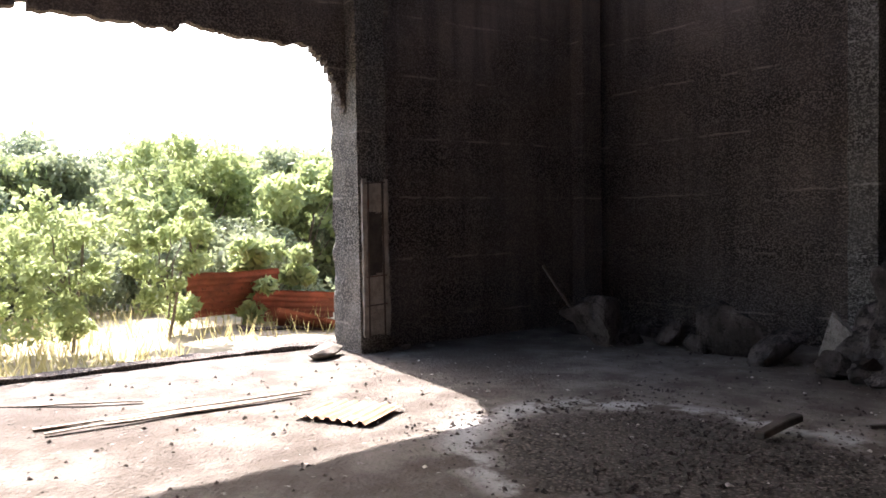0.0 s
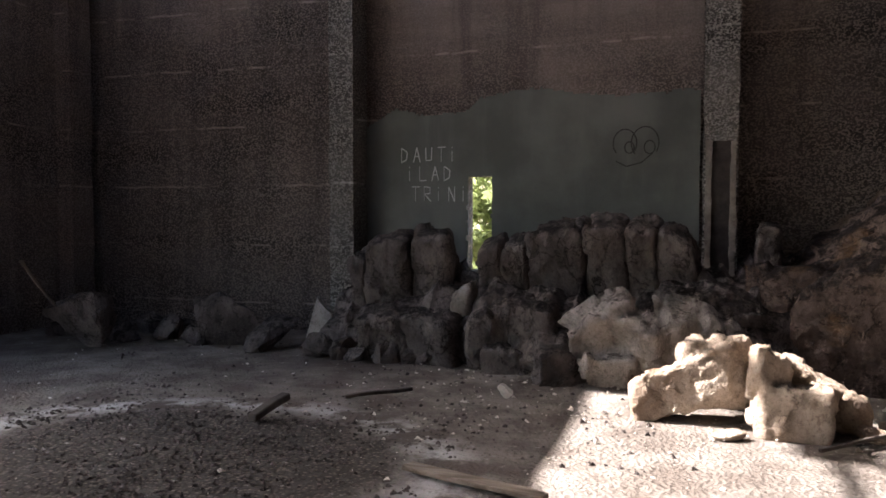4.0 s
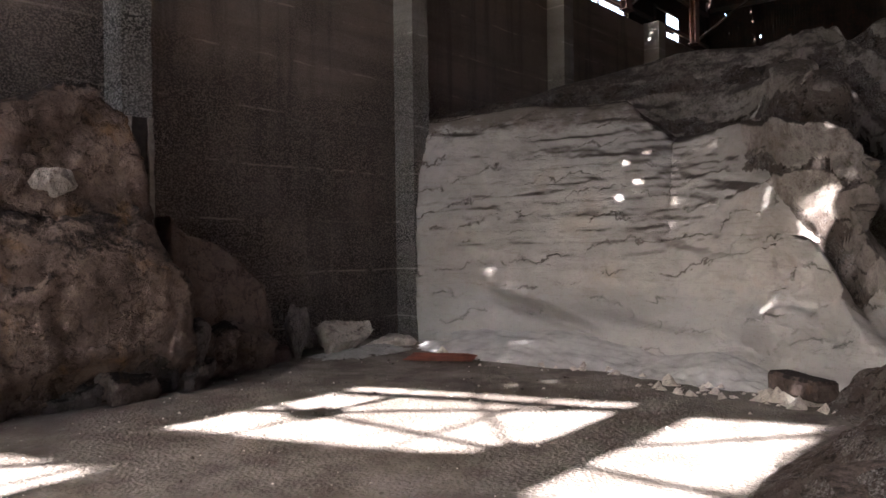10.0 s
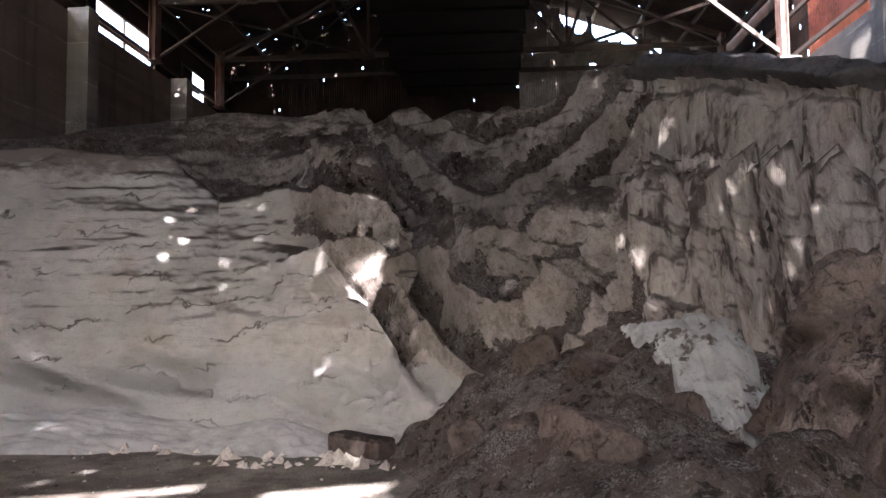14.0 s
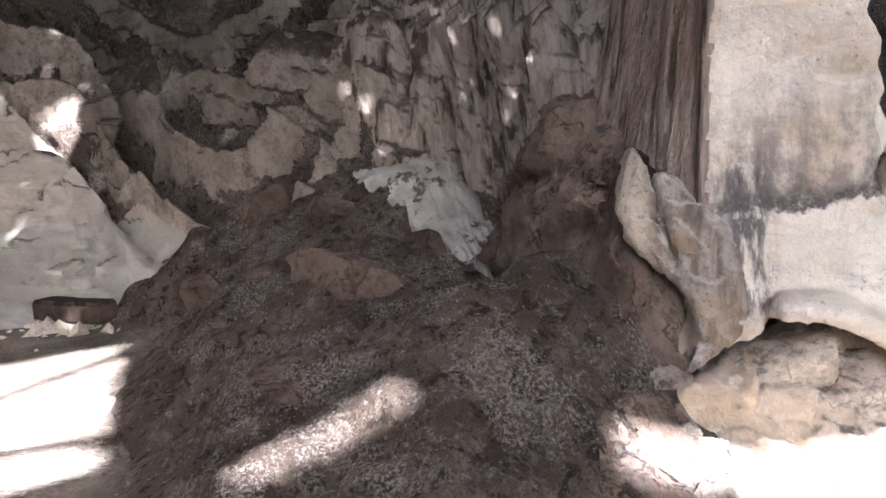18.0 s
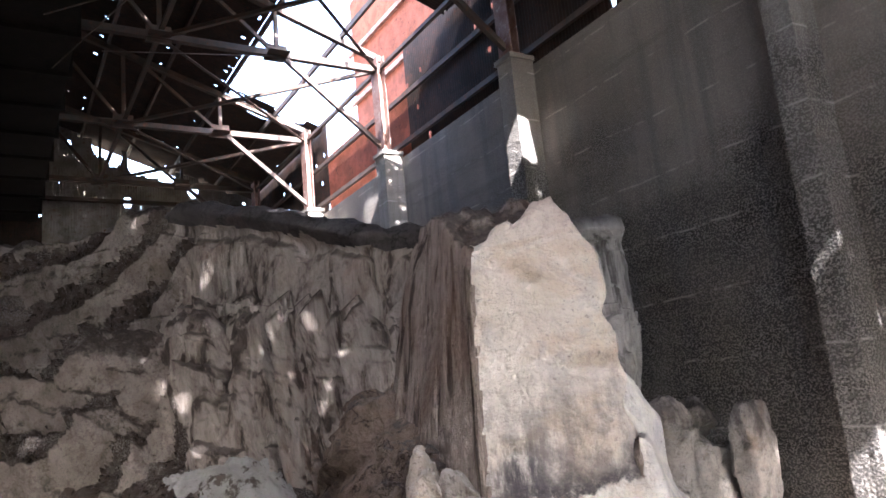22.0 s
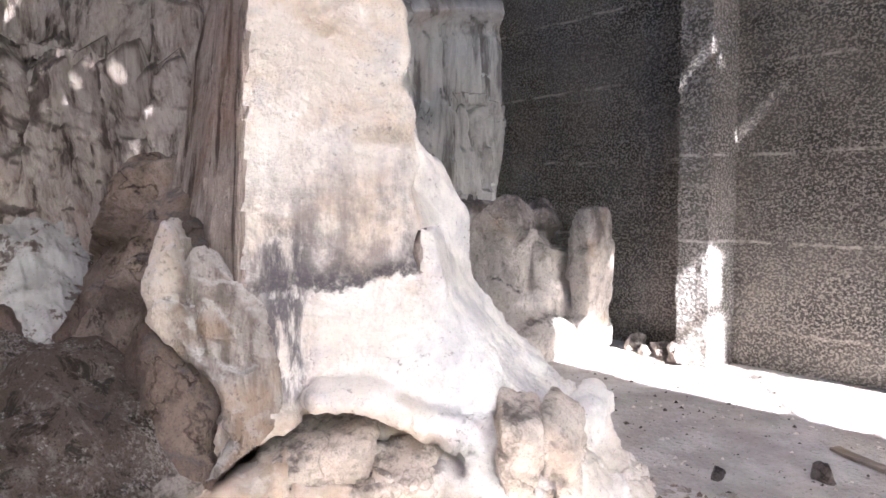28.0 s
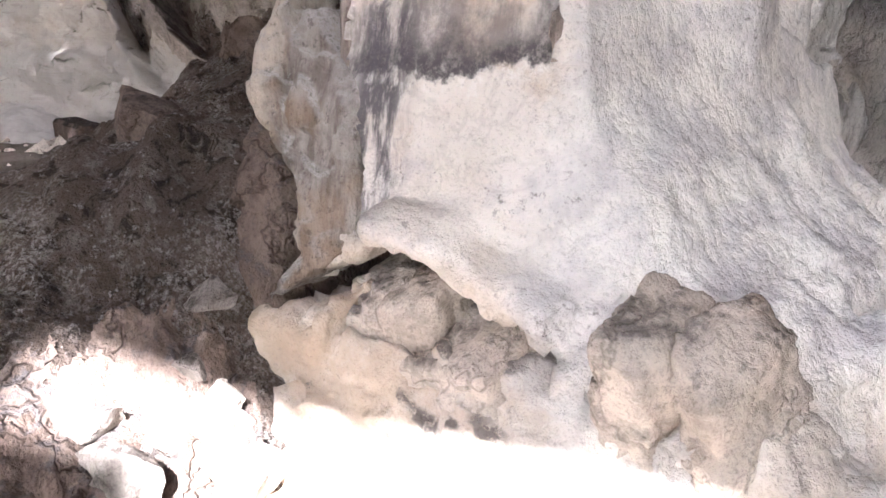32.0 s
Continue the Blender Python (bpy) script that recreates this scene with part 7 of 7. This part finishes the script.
def debris(name, label, boxes, count, lo, hi, seed, mat):
    """Loose chips and pebbles, joined."""
    rng = np.random.RandomState(seed)
    base = np.array([(1, 0, 0), (-0.7, 0.75, 0), (-0.6, -0.8, 0), (0.1, 0.1, 0.85), (0.3, 0.7, 0.4), (0.2, -0.6, 0.45)])
    tri = np.array([(0, 4, 3), (4, 1, 3), (1, 2, 3), (2, 5, 3), (5, 0, 3), (0, 1, 4), (0, 5, 2), (0, 2, 1)])
    verts, faces = [], []
    for k in range(count):
        x0, x1, y0, y1 = boxes[rng.randint(len(boxes))]
        s = lo * (hi / lo) ** (rng.rand() ** 2.2)
        a = rng.rand() * 6.28
        r = np.array([(math.cos(a), -math.sin(a), 0), (math.sin(a), math.cos(a), 0), (0, 0, 1)])
        v = (base * rng.uniform(0.6, 1.2, (6, 3)) * s) @ r.T + (rng.uniform(x0, x1), rng.uniform(y0, y1), -0.2 * s)
        verts.append(v)
        faces += (tri + 6 * k).tolist()
    tagged(put(name, mesh_of(name, np.concatenate(verts), faces), mat), label, "gravel", kind="stuff")


debris("floor_gravel", "dark gravel scattered over the dusty floor", [(-4.8, -1.4, 2.6, 5.6), (-6, 0, 4.5, 8), (-5, -2, 3, 5)], 4200, 0.008, 0.03, 1, CRUST_DARK)
debris("floor_chips", "pale chips scattered over the floor", [(-8, 9, 2, 8), (1, 4, -6, -1), (-3, 3, 5, 7.8)], 1700, 0.006, 0.03, 2, CRUST_WHITE)
debris("floor_grit", "small dark bits on the floor", [(1.2, 5, -6, -2.4), (3, 8.5, 2.5, 8), (-8.2, -4, 0, 5)], 1800, 0.006, 0.03, 3, WOOD_DARK)
debris("foot_rubble", "broken chunks of crust along the pile's foot", [(7.6, 8.8, 1.6, 3.6), (7.8, 8.4, 1.6, 2.4), (8.3, 9, 2.5, 7.5)], 260, 0.03, 0.16, 4, CRUST_WHITE)
debris("soil_stones", "stones and clods lying on the soil", [(2.2, 5, -0.8, 1.4)], 500, 0.008, 0.04, 6, CRUST_DARK)
debris("tower_litter", "dark crumbs and splinters in the dust at the tower's foot", [(2.1, 3.0, -2.3, -0.9), (2.0, 2.9, -3.3, -2.2), (2.5, 3.1, -1.5, -0.5)], 900, 0.006, 0.045, 8, CRUST_WEDGE)
debris("tower_crumbs", "pale crumbs of crust at the tower's foot", [(2.1, 3.0, -2.3, -0.9), (2.2, 3.1, -3.4, -2.0)], 700, 0.01, 0.06, 9, CRUST_SLAB)
for k, (a, b) in enumerate((((2.86, -1.16), (2.60, -1.13)), ((2.86, -1.27), (2.60, -1.25)), ((2.74, -1.10), (2.72, -1.31)), ((2.66, -1.08), (2.65, -1.30)))):
    plank("pale_stick", (*a, 0.05 + 0.012 * (k > 1)), (*b, 0.03 + 0.012 * (k > 1)), 0.022, 0.012, WOOD, "thin pale stick of a broken crate in the powder", "stick", "crate sticks")
plank("orange_shard", (2.52, -1.70, 0.03), (2.44, -1.64, 0.04), 0.05, 0.012, RUST_ORANGE, "small orange rusted shard in the powder", "shard")
plank("beam_end", (8.35, 2.35, 0.12), (7.75, 1.75, 0.14), 0.24, 0.2, CRUST_BROWN, "thick weathered beam half buried at the pile's foot", "beam")


# ---- trees and bushes outside ----
def leaves(centres, count, size, seed, squash=0.8):
    """Leaf blades in clumps, as one mesh's points and faces."""
    rng = np.random.RandomState(seed)
    pts, faces = [], []
    for c, r in centres:
        n = int(count)
        d = rng.normal(size=(n, 3))
        d /= np.linalg.norm(d, axis=1, keepdims=True)
        q = np.array(c) + d * (r * rng.rand(n, 1) ** 0.4) * np.array([1, 1, squash])
        a = rng.normal(size=(n, 3))
        a /= np.linalg.norm(a, axis=1, keepdims=True)
        b = np.cross(a, rng.normal(size=(n, 3)))
        b /= np.maximum(np.linalg.norm(b, axis=1, keepdims=True), 1e-6)
        s = size * rng.uniform(0.6, 1.4, (n, 1))
        quad = np.stack([q - a * s, q + b * s * 0.42, q + a * s, q - b * s * 0.42], 1)
        k = sum(len(x) for x in pts)
        pts.append(quad.reshape(-1, 3))
        faces += (np.arange(n * 4).reshape(n, 4) + k).tolist()
    return np.concatenate(pts), faces


def limb(bm, a, b, r0, r1, seed):
    a, b = Vector(a), Vector(b)
    prev = None
    for k in range(6):
        t = k / 5
        c = a.lerp(b, t) + Vector((n1(t * 3, seed), n1(t * 3, seed, 5), 0)) * 0.25 * (b - a).length * t
        r = r0 + (r1 - r0) * t
        ring = [bm.verts.new(c + Vector((math.cos(i * 1.0472), math.sin(i * 1.0472), 0)) * r) for i in range(6)]
        if prev:
            for i in range(6):
                bm.faces.new((prev[i], prev[(i + 1) % 6], ring[(i + 1) % 6], ring[i]))
        prev = ring
    return c


def tree(x, y, h, seed, mat, label, spread=1.0, count=240, size=0.11, z0=-0.1, name="tree", clumps=14):
    rng = random.Random(seed)
    root = thing(name, label, name, at=(0, 0, 0))
    bm = bmesh.new()
    tops = [limb(bm, (x, y, z0), (x + rng.uniform(-0.3, 0.3), y + rng.uniform(-0.3, 0.3), h * 0.75), 0.035 * h * 0.35, 0.02, seed)]
    for k in range(5):
        tops.append(limb(bm, (x, y, h * rng.uniform(0.1, 0.35)), (x + rng.uniform(-1, 1) * spread * 0.8, y + rng.uniform(-1, 1) * spread * 0.8, h * rng.uniform(0.5, 0.9)), 0.008 * h, 0.008, seed + k))
    part("trunk", bm, BARK, root, "thin grey stems")
    cs = [((x + rng.uniform(-1, 1) * spread, y + rng.uniform(-1, 1) * spread, h * rng.uniform(0.1, 0.98)), spread * rng.uniform(0.2, 0.5)) for _ in range(clumps)]
    cs += [((*t[:2], t[2]), spread * 0.35) for t in tops]
    p, f = leaves(cs, count, size, seed)
    p[:, 2] = np.maximum(p[:, 2], -0.1)
    put("crown", mesh_of("crown", p, f), mat, root, "feathery leaves")


tree(-11.3, 1.75, 1.95, 1, LEAF_B, "young feathery bright green sapling outside the doorway", 0.7, 110, 0.06, name="sapling", clumps=24)
tree(-11.6, 3.1, 2.0, 2, LEAF_B, "young feathery bright green sapling outside the doorway", 0.55, 110, 0.06, name="sapling", clumps=24)
tree(-12.2, 0.6, 1.5, 3, LEAF_B, "young feathery bright green sapling outside the doorway", 0.75, 100, 0.06, name="sapling", clumps=24)
tree(-12.4, 5.1, 1.3, 4, LEAF_B, "broad-leaved bright green shrub over the scrap sheets", 0.6, 120, 0.1, name="shrub")
tree(-2.6, 11.6, 2.6, 7, LEAF_B, "sunlit yellow-green shrub behind the wall", 1.1, 300, 0.07, name="shrub", clumps=40)
tree(-15.5, 7.2, 2.9, 5, LEAF_B, "bright yellow-green shrub in front of the woods", 1.1, 300, 0.13, name="shrub")
for k in range(26):
    rng = random.Random(1000 + k)
    x, y = -17 - rng.random() * 9, -9 + k * 0.98 + rng.uniform(-0.5, 0.5)
    tree(x, y, rng.uniform(2.7, 3.5) + (-x - 17) * 0.10, 60 + k, (LEAF_A, LEAF_C, LEAF_A, LEAF_B)[k % 4 if k % 8 else 0], "scrubby green tree in the thicket outside", rng.uniform(1.3, 1.9), 270, 0.085, clumps=46)


for k in range(16):
    rng = random.Random(1300 + k)
    tree(-13.6 - rng.random() * 4.5, -5 + k * 0.95 + rng.uniform(-0.5, 0.5), rng.uniform(1.1, 1.9), 160 + k, (LEAF_A, LEAF_B, LEAF_A)[k % 3], "low tangled green bush in the clearing", rng.uniform(0.7, 1.1), 170, 0.06, name="bush", clumps=26)


def woods():
    rng = np.random.RandomState(3)
    cs = [((-27 - rng.rand() * 12, -26 + rng.rand() * 62, rng.uniform(0.3, 4.3)), rng.uniform(0.8, 1.6)) for _ in range(420)]
    p, f = leaves(cs, 130, 0.2, 4)
    p[:, 2] = np.maximum(p[:, 2], -0.1)
    tagged(put("far_woods", mesh_of("far_woods", p, f), LEAF_A), "dense dark green woods behind the clearing", "woods", kind="stuff")


woods()


def grass():
    rng = np.random.RandomState(9)
    n = 7000
    x, y = -9.4 - rng.rand(n) ** 1.4 * 8, rng.uniform(-5, 11, n)
    keep = vnoise(np.stack([x * 0.8, y * 0.8, 0 * x], 1), 4) > 0.42
    x, y = x[keep], y[keep]
    n = len(x)
    h, a = rng.uniform(0.10, 0.42, n), rng.rand(n) * 6.28
    lean = rng.uniform(-0.18, 0.18, (n, 2))
    p = np.stack([np.stack([x + 0.012 * np.cos(a), y + 0.012 * np.sin(a), 0 * x - 0.15], 1), np.stack([x - 0.012 * np.cos(a), y - 0.012 * np.sin(a), 0 * x - 0.15], 1), np.stack([x + lean[:, 0], y + lean[:, 1], h - 0.1], 1)], 1)
    tagged(put("grass", mesh_of("grass", p.reshape(-1, 3), np.arange(n * 3).reshape(n, 3).tolist()), GRASS), "dry yellow-green grass and weeds in the clearing", "grass", kind="stuff")


grass()
